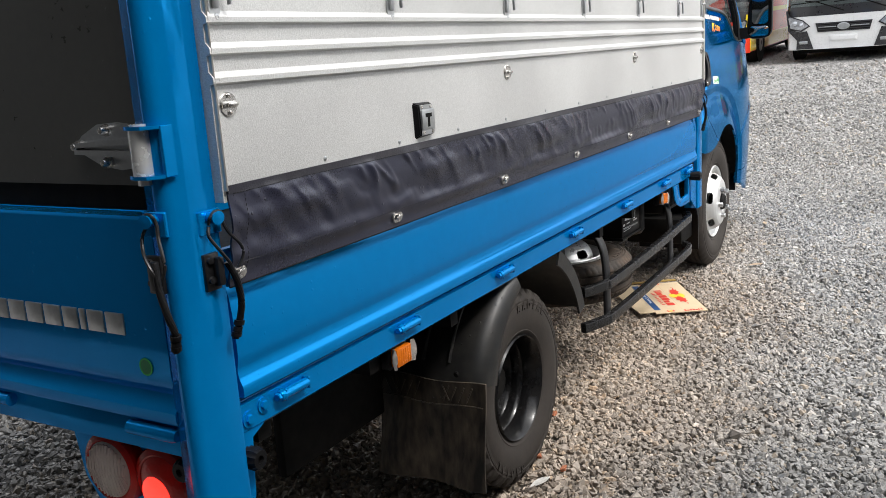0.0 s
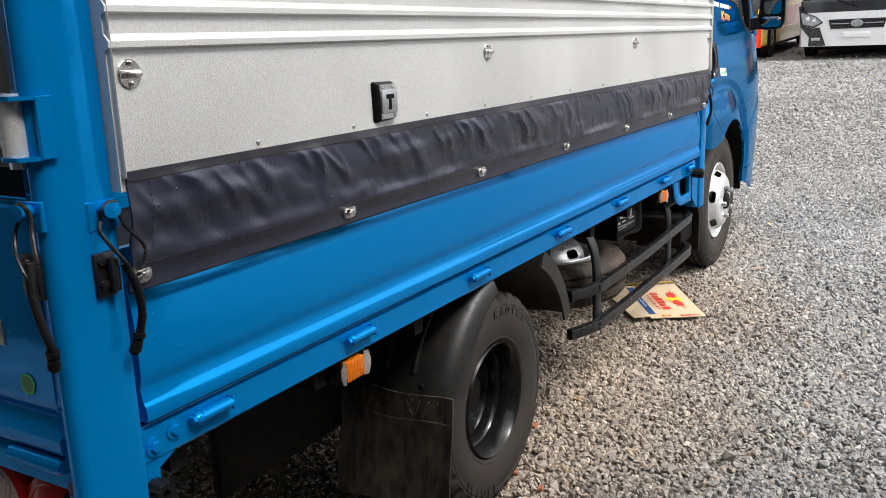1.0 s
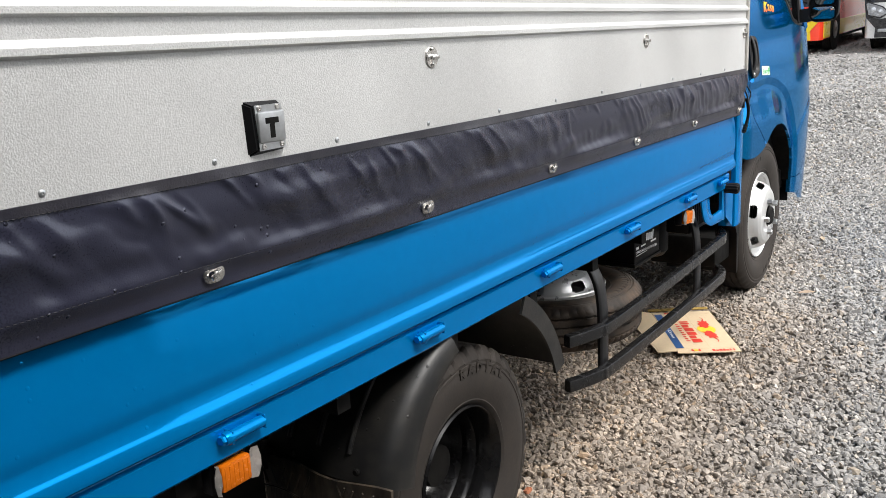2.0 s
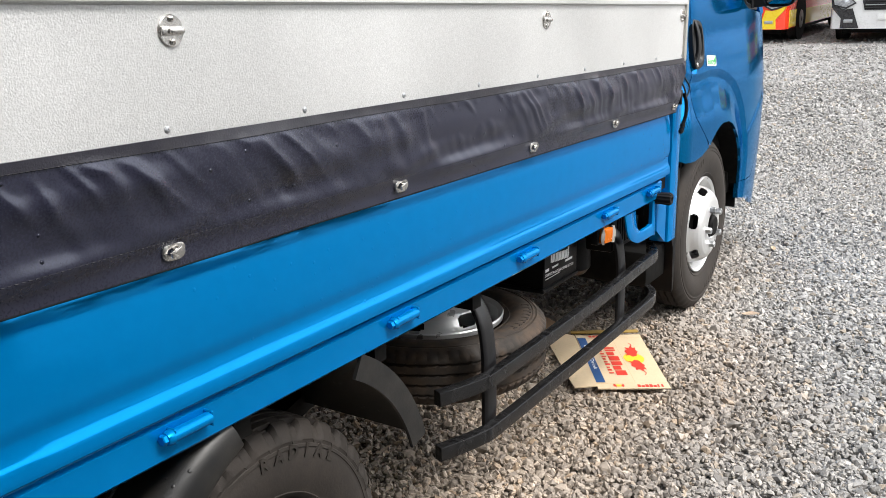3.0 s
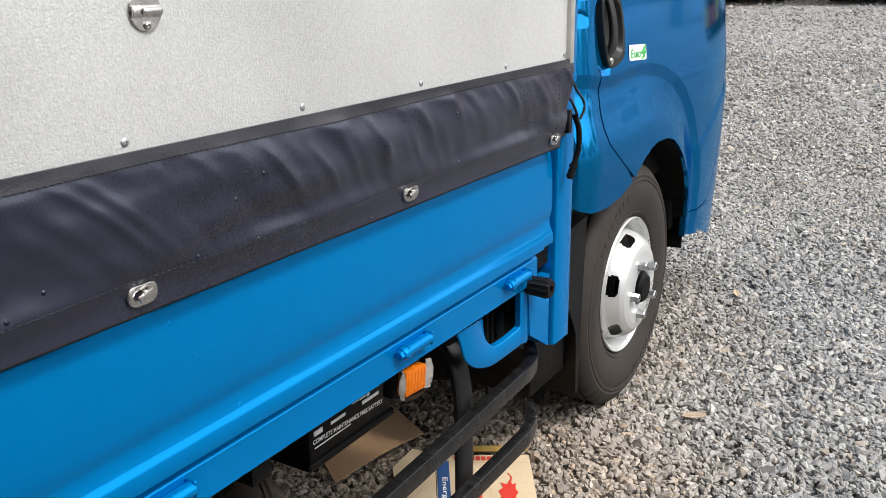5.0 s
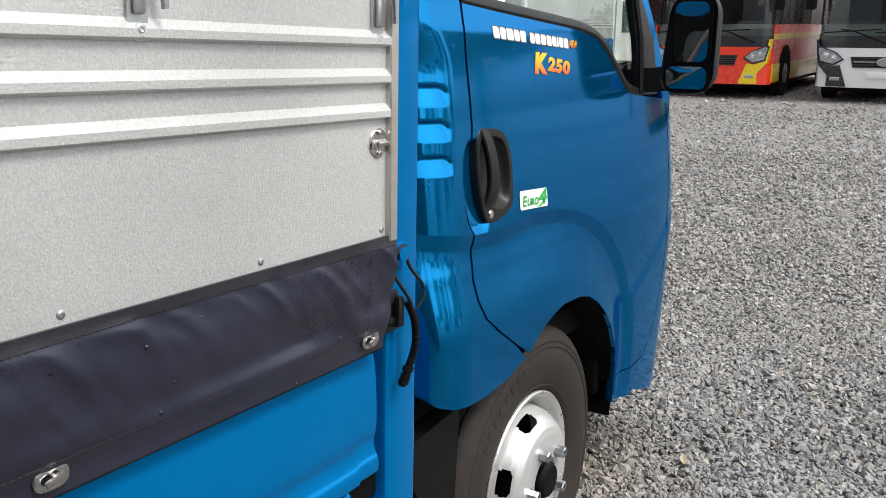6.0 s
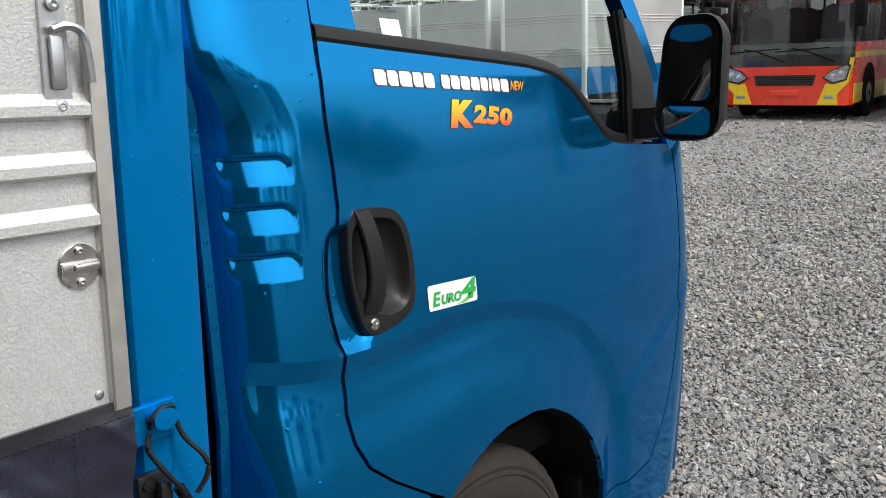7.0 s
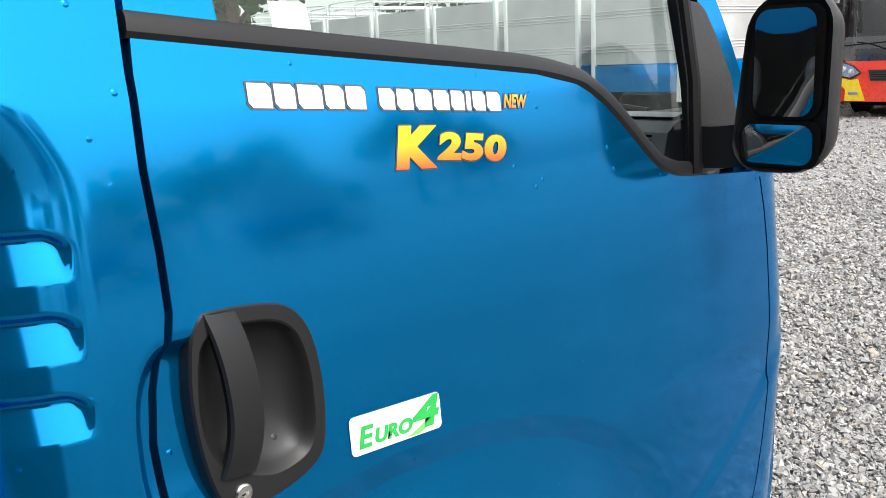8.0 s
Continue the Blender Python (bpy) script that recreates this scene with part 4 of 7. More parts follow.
def make_tyre(R, r0, w, lugs, blocky=False):
    """A tyre turned about x; the tread's edges step in and out round it."""
    bm = bmesh.new()
    k = 8 if blocky else 4
    prof, n = tyre_profile(R, r0, w), lugs * k
    rings = []
    for r, x in prof:
        ring = []
        for i in range(n):
            cut, rr, xx = i % k < k // 2 - 1, r, x
            f = abs(x) / (w / 2)
            if blocky and r > R - 0.034 and f > 0.30:
                rr = r - (0.012 if (cut if f > 0.55 else (i + 4) % k < 2) else 0.0)
            elif not blocky and r > R - 0.016 and f > 0.60:
                rr = r - (0.004 if cut else 0.0)
            elif not blocky and r > R - 0.002 and f < 0.60:
                xx = x + (0.0025 if cut else -0.0025)
            a = 2 * math.pi * i / n
            ring.append(bm.verts.new((xx, rr * math.cos(a), rr * math.sin(a))))
        rings.append(ring)
    for r0_, r1_ in zip(rings, rings[1:]):
        for i in range(n):
            j = (i + 1) % n
            bm.faces.new((r0_[i], r0_[j], r1_[j], r1_[i]))
    return bm


def tyre_marks(R, r0, w, m, parent):
    """Raised bars on the side wall where its words stand."""
    bm = bmesh.new()
    rr = r0 + (R - r0) * 0.56
    for k in range(22):
        if k % 11 > 7:
            continue
        a = k * 6.0 + (110 if k > 10 else 0)
        box(bm, w * 0.490, w * 0.505, -0.009, -0.003, rr - 0.012, rr + 0.012, 0.001, 1, m @ pose(0, 0, 0, a, 0, 0))
        box(bm, w * 0.490, w * 0.505, -0.003, 0.008, rr + 0.006, rr + 0.012, 0.001, 1, m @ pose(0, 0, 0, a, 0, 0))
    tagged(part("sidewall_marks", bm, M["rubber"], parent), kind="stuff")


def curved_word(text, rr, a0, step, size, out, m, parent):
    """Raised letters round the side wall."""
    for k, ch in enumerate(text):
        cu = bpy.data.curves.new("t", "FONT")
        cu.body, cu.size, cu.extrude, cu.offset, cu.resolution_u, cu.align_x = ch, size, 0.0022, 0.0016, 2, "CENTER"
        ob = bpy.data.objects.new("t", cu)
        scene.collection.objects.link(ob)
        me = bpy.data.meshes.new_from_object(ob.evaluated_get(bpy.context.evaluated_depsgraph_get()))
        bpy.data.objects.remove(ob)
        bpy.data.curves.remove(cu)
        a = radians(a0 + step * k)
        c, sn = math.cos(a), math.sin(a)
        me.transform(m @ Matrix(((0, 0, 1, out), (sn, c, 0, rr * c), (-c, sn, 0, rr * sn), (0, 0, 0, 1))))
        me.materials.append(M["rubber"])
        letter = new("raised_letter", me)
        letter.parent = parent


def hex_nut(bm, r, x, m):
    turn(bm, [(r * 1.25, x - 0.004), (r * 1.25, x), (r, x), (r, x + 0.021), (r * 0.8, x + 0.024), (r * 0.45, x + 0.024), (r * 0.42, x + 0.012), (0.0, x + 0.012)], 6, m)


def make_dish(lip, out, n=216):
    """A convex steel disc wheel seen from its outer side: rim well, lip, dome with slots, hub face."""
    bm = bmesh.new()
    turn(bm, [(lip - 0.030, -0.13), (lip - 0.030, -0.03), (lip - 0.018, -0.012), (lip - 0.010, 0.010), (lip + 0.003, 0.018), (lip + 0.006, 0.014), (lip + 0.004, 0.0)], n)
    prof = [(lip - 0.030, -0.045), (lip - 0.035, -0.015), (lip - 0.042, out * 0.22), (lip - 0.051, out * 0.50), (lip - 0.062, out * 0.74), (lip - 0.077, out * 0.91), (lip - 0.095, out * 0.985), (lip - 0.112, out), (0.060, out), (0.056, out - 0.006)]
    fine, run = [prof[0]], [0.0]
    for (r0, x0), (r1, x1) in zip(prof, prof[1:]):
        for j in range(1, 7):
            fine.append((r0 + (r1 - r0) * j / 6, x0 + (x1 - x0) * j / 6))
            run.append(run[-1] + math.hypot(r1 - r0, x1 - x0) / 6)
    mid = next(l for l, p in zip(run, fine) if p[0] < lip - 0.047)

    def slot(k, i):
        a = radians((360.0 * (i + 0.5) / n) % 60.0 - 30.0) * fine[k][0]
        return abs(a / 0.034) ** 3 + abs((run[k] + run[k + 1]) / 2 - mid) ** 3 / 0.020 ** 3 < 1.0
    turn(bm, fine, n, skip=slot)
    return bm


def front_wheel(x, y, z, flip=0):
    m = pose(x, y, z, 14, 0, flip)
    bm = make_tyre(0.383, 0.212, 0.180, 44)
    bmesh.ops.transform(bm, matrix=m, verts=bm.verts[:])
    w = part("front_wheel", bm, M["rubber"], truck, "dusty ribbed truck tyre on a silver rim")
    tyre_marks(0.383, 0.212, 0.180, m, w)
    bm = make_dish(0.210, 0.062)
    bmesh.ops.transform(bm, matrix=m @ pose(0.058, 0, 0), verts=bm.verts[:])
    part("rim", bm, M["rim_silver"], w, "silver steel disc rim with slots")
    bm = bmesh.new()
    turn(bm, [(0.0, 0.0), (0.19, 0.0)], 32, m @ pose(-0.01, 0, 0))
    turn(bm, [(0.048, 0.05), (0.048, 0.125), (0.040, 0.135), (0.0, 0.136)], 20, m)
    part("hub", bm, M["chassis"], w, "black wheel hub")
    for k in range(5):
        bm = bmesh.new()
        hex_nut(bm, 0.0145, 0.120, m @ pose(0, 0, 0, 72 * k + 8, 0, 0) @ pose(0, 0, 0.083))
        part("wheel_nut", bm, M["zinc"], w, "large zinc wheel nut")


def rear_wheel(x, y, z, flip=0):
    m = pose(x, y, z, 0, 0, flip)
    bm = make_tyre(0.336, 0.176, 0.150, 30, True)
    bmesh.ops.transform(bm, matrix=m, verts=bm.verts[:])
    w = part("rear_wheel", bm, M["rubber"], truck, "dusty lugged truck tyre on a black dished rim")
    curved_word("RADIAL", 0.270, 92, -8.0, 0.036, 0.0745, m, w)
    curved_word("RADIAL", 0.270, 262, -8.0, 0.036, 0.0745, m, w)
    bm = bmesh.new()
    turn(bm, [(0.182, 0.058), (0.178, 0.065), (0.173, 0.060), (0.165, 0.030), (0.158, 0.012), (0.160, -0.004), (0.154, -0.012), (0.150, -0.030), (0.152, -0.044), (0.146, -0.054), (0.138, -0.085), (0.120, -0.108), (0.095, -0.112), (0.080, -0.100), (0.0, -0.100)], 56)
    bmesh.ops.transform(bm, matrix=m, verts=bm.verts[:])
    part("rim", bm, M["rim_black"], w, "black deep-dished steel rim")
    bm = bmesh.new()
    turn(bm, [(0.052, -0.105), (0.052, -0.030), (0.044, -0.022), (0.0, -0.020)], 24, m)
    part("hub", bm, M["chassis"], w)
    for k in range(5):
        bm = bmesh.new()
        hex_nut(bm, 0.013, -0.104, m @ pose(0, 0, 0, 72 * k, 0, 0) @ pose(0, 0, 0.076))
        part("wheel_nut", bm, M["zinc"], w)
    bm = make_tyre(0.336, 0.176, 0.150, 30, True)
    bmesh.ops.transform(bm, matrix=m @ pose(-0.185, 0, 0), verts=bm.verts[:])
    part("inner_tyre", bm, M["rubber"], w)


front_wheel(-1.282, 4.858, 0.434)
front_wheel(2 * XC + 1.282, 4.858, 0.434, 180)
rear_wheel(-1.258, 2.046, 0.289)
rear_wheel(2 * XC + 1.258, 2.046, 0.289, 180)

# -- rear mud guards and flap --
def arc_plate(a0, a1, r, x0, x1, lip=0.0):
    bm = bmesh.new()
    pts = [(2.058 + r * math.cos(radians(a0 + (a1 - a0) * k / 14)), 0.330 + r * math.sin(radians(a0 + (a1 - a0) * k / 14))) for k in range(15)]
    inn = [(2.058 + (r - 0.008) * math.cos(radians(a0 + (a1 - a0) * k / 14)), 0.330 + (r - 0.008) * math.sin(radians(a0 + (a1 - a0) * k / 14))) for k in range(15)]
    prism(bm, pts + inn[::-1], x0, x1)
    rim = [(2.058 + (r + 0.002) * math.cos(radians(a0 + (a1 - a0) * k / 14)), 0.330 + (r + 0.002) * math.sin(radians(a0 + (a1 - a0) * k / 14))) for k in range(15)]
    low = [(2.058 + (r - lip) * math.cos(radians(a0 + (a1 - a0) * k / 14)), 0.330 + (r - lip) * math.sin(radians(a0 + (a1 - a0) * k / 14))) for k in range(15)]
    prism(bm, rim + low[::-1], x1 - 0.006, x1 + 0.002)
    return bm


SHOULDER = [(-1.490, 0.425), (-1.340, 0.425), (-1.195, 0.425), (-1.172, 0.424), (-1.155, 0.420), (-1.141, 0.412), (-1.131, 0.400), (-1.125, 0.384), (-1.122, 0.362), (-1.120, 0.338)]


def shoulder_guard():
    bm = bmesh.new()
    rows = []
    for inset in (0.0, 0.005):
        grid = []
        for k in range(19):
            a = radians(110 + 54 * k / 18)
            narrow = 1.0 - 0.35 * (1 - k / 18)
            grid.append([bm.verts.new((x - inset * (0.7 if r < 0.42 else 0.0), 2.058 + (rr - inset) * math.cos(a), 0.330 + (rr - inset) * math.sin(a)))
                         for x, r, rr in [(x, r, 0.425 - (0.425 - r) * narrow) for x, r in SHOULDER]])
        rows.append(grid)
    for grid in rows:
        for r0, r1 in zip(grid, grid[1:]):
            for i in range(len(SHOULDER) - 1):
                bm.faces.new((r0[i], r0[i + 1], r1[i + 1], r1[i]))
    for k in range(18):
        for i in (0, len(SHOULDER) - 1):
            bm.faces.new((rows[0][k][i], rows[0][k + 1][i], rows[1][k + 1][i], rows[1][k][i]))
    for i in range(len(SHOULDER) - 1):
        for k in (0, 18):
            bm.faces.new((rows[0][k][i], rows[0][k][i + 1], rows[1][k][i + 1], rows[1][k][i]))
    return bm


guard = both_sides("mud_guard", shoulder_guard, M["guard_plastic"], truck, "black plastic mud guard behind the wheel", 50)
for x in (-1.425, -1.335, -1.245):
    bm = bmesh.new()
    tube(bm, [(x, 2.058 + 0.427 * math.cos(radians(a)), 0.330 + 0.427 * math.sin(radians(a))) for a in range(116, 157, 4)], 0.006, 8)
    part("rib", bm, M["guard_plastic"], guard)
for x in (-1.40, -1.21):
    bm = bmesh.new()
    turn(bm, [(0.009, 0.0), (0.009, 0.005), (0.006, 0.008), (0.0, 0.008)], 10, pose(x, 1.650, 0.478, 0, 0, -90))
    part("bolt", bm, M["chassis"], guard)
both_sides("mud_guard", lambda: arc_plate(62, 17, 0.440, -1.49, -1.128, 0.050), M["guard_plastic"], truck, "black plastic mud guard ahead of the wheel")
bm = bmesh.new()
grid = [[bm.verts.new((-1.485 + 0.375 * i / 10, 1.628 + 0.012 * math.sin(i * 0.8 + k * 0.5) - 0.018 * (k / 8) ** 2, 0.462 - 0.330 * k / 8)) for k in range(9)] for i in range(11)]
for i in range(10):
    for k in range(8):
        bm.faces.new((grid[i][k], grid[i + 1][k], grid[i + 1][k + 1], grid[i][k + 1]))
r = bmesh.ops.extrude_face_region(bm, geom=bm.faces[:])
bmesh.ops.translate(bm, vec=(0, 0.007, 0), verts=[g for g in r["geom"] if isinstance(g, bmesh.types.BMVert)])
flap_r = part("mud_flap", bm, M["flap_rubber"], truck, "scuffed black rubber mud flap with moulded chevrons")
for k in range(14):
    bm = bmesh.new()
    x, d = -1.475 + 0.0255 * k, 0.024 if k % 7 < 3 else -0.024
    tube(bm, [(x, 1.6185 + 0.004 * math.sin(k), 0.452), (x + d * 0.9, 1.6165 + 0.004 * math.sin(k), 0.405)], 0.0022, 5)
    part("chevron", bm, M["flap_rubber"], flap_r)
bm = bmesh.new()
tube(bm, [(-1.480 + 0.0365 * k, 1.6165 + 0.011 * math.sin(k * 0.8 + 0.6), 0.392) for k in range(11)], 0.0022, 5)
part("moulded_line", bm, M["flap_rubber"], flap_r)
bm = bmesh.new()
box(bm, 2 * XC + 1.11, 2 * XC + 1.485, 1.62, 1.627, 0.13, 0.46)
part("mud_flap", bm, M["flap_rubber"], truck, "scuffed black rubber mud flap")

# -- side guard --
def guard_rail(z, rise):
    bm = bmesh.new()
    line = [(-1.196, 2.638, z), (-1.172, 2.700, z), (-1.150, 2.775, z), (-1.143, 2.86, z), (-1.141, 3.40, z + 0.3 * rise), (-1.141, 3.93, z + rise), (-1.146, 4.03, z + rise), (-1.163, 4.09, z + rise), (-1.200, 4.145, z + rise + 0.004)]
    sweep(bm, curve(line, 8), [(-0.013, -0.019), (0.010, -0.019), (0.0125, -0.0175), (0.0135, -0.014), (0.0135, 0.014), (0.0125, 0.0175), (0.010, 0.019), (-0.013, 0.019)])
    return bm


for z, rise in ((0.462, 0.030), (0.316, 0.008)):
    part("guard_rail", guard_rail(z, rise), M["guard_steel"], truck, "black steel side guard rail, scuffed along the top")
for y in (2.855, 3.785):
    bm = bmesh.new()
    line = [(-1.360, y, 0.712), (-1.300, y, 0.706), (-1.235, y, 0.672), (-1.192, y, 0.610), (-1.175, y, 0.53), (-1.172, y, 0.42), (-1.172, y, 0.285)]
    sweep(bm, curve(line, 6), [(-0.030, -0.008), (0.030, -0.008), (0.030, 0.001), (0.026, 0.005), (0.018, 0.007), (-0.018, 0.007), (-0.026, 0.005), (-0.030, 0.001)], up=(1, 0, 0.3))
    part("guard_post", bm, M["black_steel"], truck, "bent flat steel guard post")

# -- spare wheel, battery, air canister --
bm = make_tyre(0.338, 0.208, 0.170, 72)
SP = pose(-1.498, 3.088, 0.421, 0, -90, 0)
bmesh.ops.transform(bm, matrix=SP, verts=bm.verts[:])
spare = part("spare_wheel", bm, M["muddy_rubber"], truck, "brown dusty spare tyre slung flat under the bed")
tyre_marks(0.338, 0.208, 0.170, SP, spare)
bm = make_dish(0.206, 0.066)
bmesh.ops.transform(bm, matrix=SP @ pose(0.066, 0, 0, -18, 0, 0), verts=bm.verts[:])
part("rim", bm, M["rim_silver"], spare, "bright silver spare rim")
bm = bmesh.new()
turn(bm, [(0.0, 0.0), (0.20, 0.0)], 32, SP @ pose(-0.02, 0, 0))
tube(bm, [(-1.498, 3.088, 0.40), (-1.498, 3.088, 0.735)], 0.012, 8)
part("carrier", bm, M["chassis"], spare)
bm = bmesh.new()
box(bm, -1.56, -1.302, 3.436, 3.700, 0.500, 0.715, 0.006)
box(bm, -1.565, -1.298, 3.430, 3.706, 0.488, 0.503, 0.003, 1)
battery = part("battery", bm, M["black_plastic"], truck, "black truck battery with white print")
def battery_bar(y0, y1, z0, z1, lean=0.0):
    bm = bmesh.new()
    prism(bm, [(y0, z0), (y1, z0), (y1 + lean, z1), (y0 + lean, z1)], -1.3018, -1.3006)
    part("battery_print", bm, M["decal_white"], battery, "white bar of print")


for k, w in enumerate((0.020, 0.018, 0.020, 0.019, 0.020, 0.019, 0.009)):
    battery_bar(3.474 + k * 0.0235, 3.474 + k * 0.0235 + w, 0.580 - 0.0022 * k, 0.608 - 0.0022 * k + 0.009 * (k in (0, 6)), 0.006)
bm = word_bm("COMPLETE MAINTENANCE FREE BATTERY", 0.0, 0.02)
for v in bm.verts:
    v.co = (-1.3008, 3.446 + 0.222 * v.co.x, 0.5405 + 0.0095 * v.co.y - 0.010 * v.co.x)
part("battery_print", bm, M["decal_white"], battery, "white words COMPLETE MAINTENANCE FREE BATTERY", 0)
for y0, y1, z0, z1 in ((3.450, 3.475, 0.556, 0.566), (3.500, 3.545, 0.558, 0.564), (3.600, 3.655, 0.556, 0.563), (3.450, 3.560, 0.5305, 0.5325)):
    battery_bar(y0, y1, z0, z1)
bm = bmesh.new()
turn(bm, [(0.0, -0.15), (0.09, -0.15), (0.105, -0.13), (0.105, 0.02), (0.110, 0.025), (0.110, 0.045), (0.105, 0.05), (0.105, 0.14), (0.0, 0.15)], 32, pose(-1.45, 3.90, 0.58, 0, -90, 0))
part("air_canister", bm, M["black_plastic"], truck, "black air filter canister")
bm = bmesh.new()
prism(bm, [(4.27, 0.72), (4.50, 0.745), (4.492, 0.60), (4.482, 0.42), (4.478, 0.235), (4.462, 0.225), (4.45, 0.42)], -1.55, -1.205)
part("front_mud_guard", bm, M["black_plastic"], truck, "black mud guard behind the front wheel")
bm = bmesh.new()
box(bm, -1.55, -1.24, 4.24, 4.46, 0.30, 0.44, 0.01)
part("step_box", bm, M["chassis"], truck)


# ---- the cab ----
CREASE = [(4.20, 1.120), (4.30, 1.112), (4.50, 1.085), (4.62, 1.083), (4.76, 1.093), (4.88, 1.086), (5.00, 1.063), (5.10, 1.030), (5.20, 0.975), (5.29, 0.900), (5.36, 0.815), (5.41, 0.720), (5.43, 0.64), (5.44, 0.50)]


def crease_side(y, z):
    """How far inside the wheel bulge a place lies (negative: outside)."""
    best, inside = 9.0, False
    for (y0, z0), (y1, z1) in zip(CREASE, CREASE[1:]):
        dy, dz = y1 - y0, z1 - z0
        t = min(1.0, max(0.0, ((y - y0) * dy + (z - z0) * dz) / (dy * dy + dz * dz)))
        best = min(best, math.hypot(y - y0 - t * dy, z - z0 - t * dz))
        if y0 <= y < y1:
            inside = z < z0 + dz * (y - y0) / dy
    return best if inside else -best


def cab_x(y, z):
    x = -1.167 - 0.105 * max(0.0, z - 1.05) - 0.11 * max(0.0, z - 1.52)
    if z < 1.05:
        x -= 0.05 * (1.05 - z) ** 2
    turn_y = 4.45 - 0.055 * sstep(1.44, 1.57, z)
    if y < turn_y:
        d = min(1.0, (turn_y - y) / 0.130)
        x -= 0.118 * (1.0 - math.sqrt(max(0.0, 1.0 - d * d)))
    if y > 5.30:
        x -= 0.13 * (y - 5.30) ** 2
    if y > 5.80:
        x -= 0.9 * (y - 5.80) ** 2
    s = crease_side(y, z)
    if s > -0.034:
        fade = (sstep(5.46, 5.40, y) if z > 0.7 else 1.0) * sstep(4.334, 4.362, y)
        x += fade * (-0.0135 * min(1.0, (s + 0.034) / 0.034) + 0.036 * sstep(0.0, 0.20, s))
    if y > 5.36:
        low = 0.79 + 0.40 * (y - 5.40) - z
        x += 0.007 * sstep(0.0, 0.025, low) * sstep(5.36, 5.45, y)
    return x


def louvre(y, z):
    x = 0.0
    for zt in (1.414, 1.348, 1.282):
        q = zt - z
        if -0.006 < q < 0.036:
            edge = 4.430 - 0.010 * max(0.0, 1.0 - q / 0.012) ** 2
            x -= 0.0095 * (1.0 - max(0.0, q) / 0.036) * sstep(edge, edge - 0.008, y) * sstep(-0.006, 0.003, q) * sstep(4.338, 4.352, y)
    return x


def scoop(y, z):
    d = (abs((y - 4.513) / 0.052) ** 2.6 + abs((z - 1.212) / 0.102) ** 2.6) ** (1 / 2.6)
    return -0.018 * sstep(1.0, 0.76, d) * (0.35 + 0.65 * sstep(1.09, 1.20, z))


def snap_crease(step):
    """Lays grid points that lie close to the two edges of the crease onto them, and cuts the faces between."""
    def fn(bm):
        hit = {}
        for v in bm.verts:
            if v.is_boundary or v.co.y > 5.41:
                continue
            s = crease_side(v.co.y, v.co.z)
            for k, target in enumerate((0.0, -0.034)):
                if abs(s - target) < step * 0.56:
                    e = 1e-4
                    gy = (crease_side(v.co.y + e, v.co.z) - s) / e
                    gz = (crease_side(v.co.y, v.co.z + e) - s) / e
                    g = gy * gy + gz * gz
                    if 0.5 < g < 2.0:
                        v.co.y += (target - s) * gy / g
                        v.co.z += (target - s) * gz / g
                        hit[v] = k
        for f in bm.faces[:]:
            vs = list(f.verts)
            if len(vs) == 4:
                for i in (0, 1):
                    p, q = vs[i], vs[i + 2]
                    if p in hit and q in hit and hit[p] == hit[q] and vs[1 - i] not in hit and vs[3 - i] not in hit:
                        bmesh.utils.face_split(f, p, q)
                        break
    return fn


def sharp_crease(ob):
    """Keeps the two edges of the crease crisp."""
    on = [min(abs(s), abs(s + 0.034)) < 2e-4 for s in (crease_side(v.co.y, v.co.z) for v in ob.data.vertices)]
    for e in ob.data.edges:
        a, b = e.vertices
        if on[a] and on[b]:
            e.use_edge_sharp = True


SEAM = [(4.503, 1.595), (4.500, 1.54), (4.500, 1.46), (4.505, 1.39), (4.506, 1.335), (4.500, 1.30), (4.490, 1.265), (4.484, 1.217), (4.487, 1.16), (4.492, 1.10), (4.492, 1.065), (4.487, 1.03), (4.492, 0.985), (4.512, 0.943), (4.562, 0.903), (4.645, 0.850), (4.705, 0.815)]
ARCH = [(4.725, 0.828), (4.785, 0.861), (4.835, 0.879), (4.885, 0.889), (4.98, 0.886), (5.05, 0.870), (5.12, 0.836), (5.195, 0.784), (5.25, 0.728), (5.30, 0.660), (5.33, 0.600), (5.335, 0.545)]
FRONT_SEAM = [(5.62, 0.540), (5.69, 0.600), (5.735, 0.660), (5.760, 0.720), (5.778, 0.80), (5.790, 0.90), (5.796, 0.99), (5.804, 1.12), (5.806, 1.20), (5.798, 1.27), (5.782, 1.33), (5.776, 1.346)]
BELT = [(5.50, 1.364), (5.42, 1.370), (5.361, 1.386), (5.32, 1.412), (5.284, 1.440), (5.25, 1.466), (5.215, 1.490), (5.18, 1.509), (5.149, 1.521), (5.064, 1.535), (4.95, 1.543), (4.814, 1.551), (4.65, 1.561), (4.503, 1.571)]
GAP = 0.004

# door skin with a dished handle pocket
HANDLE = [(4.538, 1.328), (4.576, 1.327), (4.619, 1.321), (4.643, 1.306), (4.657, 1.278), (4.663, 1.235), (4.661, 1.190), (4.653, 1.162), (4.628, 1.146), (4.587, 1.137), (4.550, 1.137), (4.533, 1.154), (4.522, 1.193), (4.517, 1.241), (4.519, 1.280), (4.526, 1.313)]


def in_poly(p, poly):
    inside = False
    for (y0, z0), (y1, z1) in zip(poly, poly[1:] + poly[:1]):
        if (z0 > p[1]) != (z1 > p[1]) and p[0] < (y1 - y0) * (p[1] - z0) / (z1 - z0) + y0:
            inside = not inside
    return inside


def shrunk(f):
    return [(4.594 + (a - 4.594) * f, 1.235 + (b - 1.235) * f) for a, b in HANDLE]


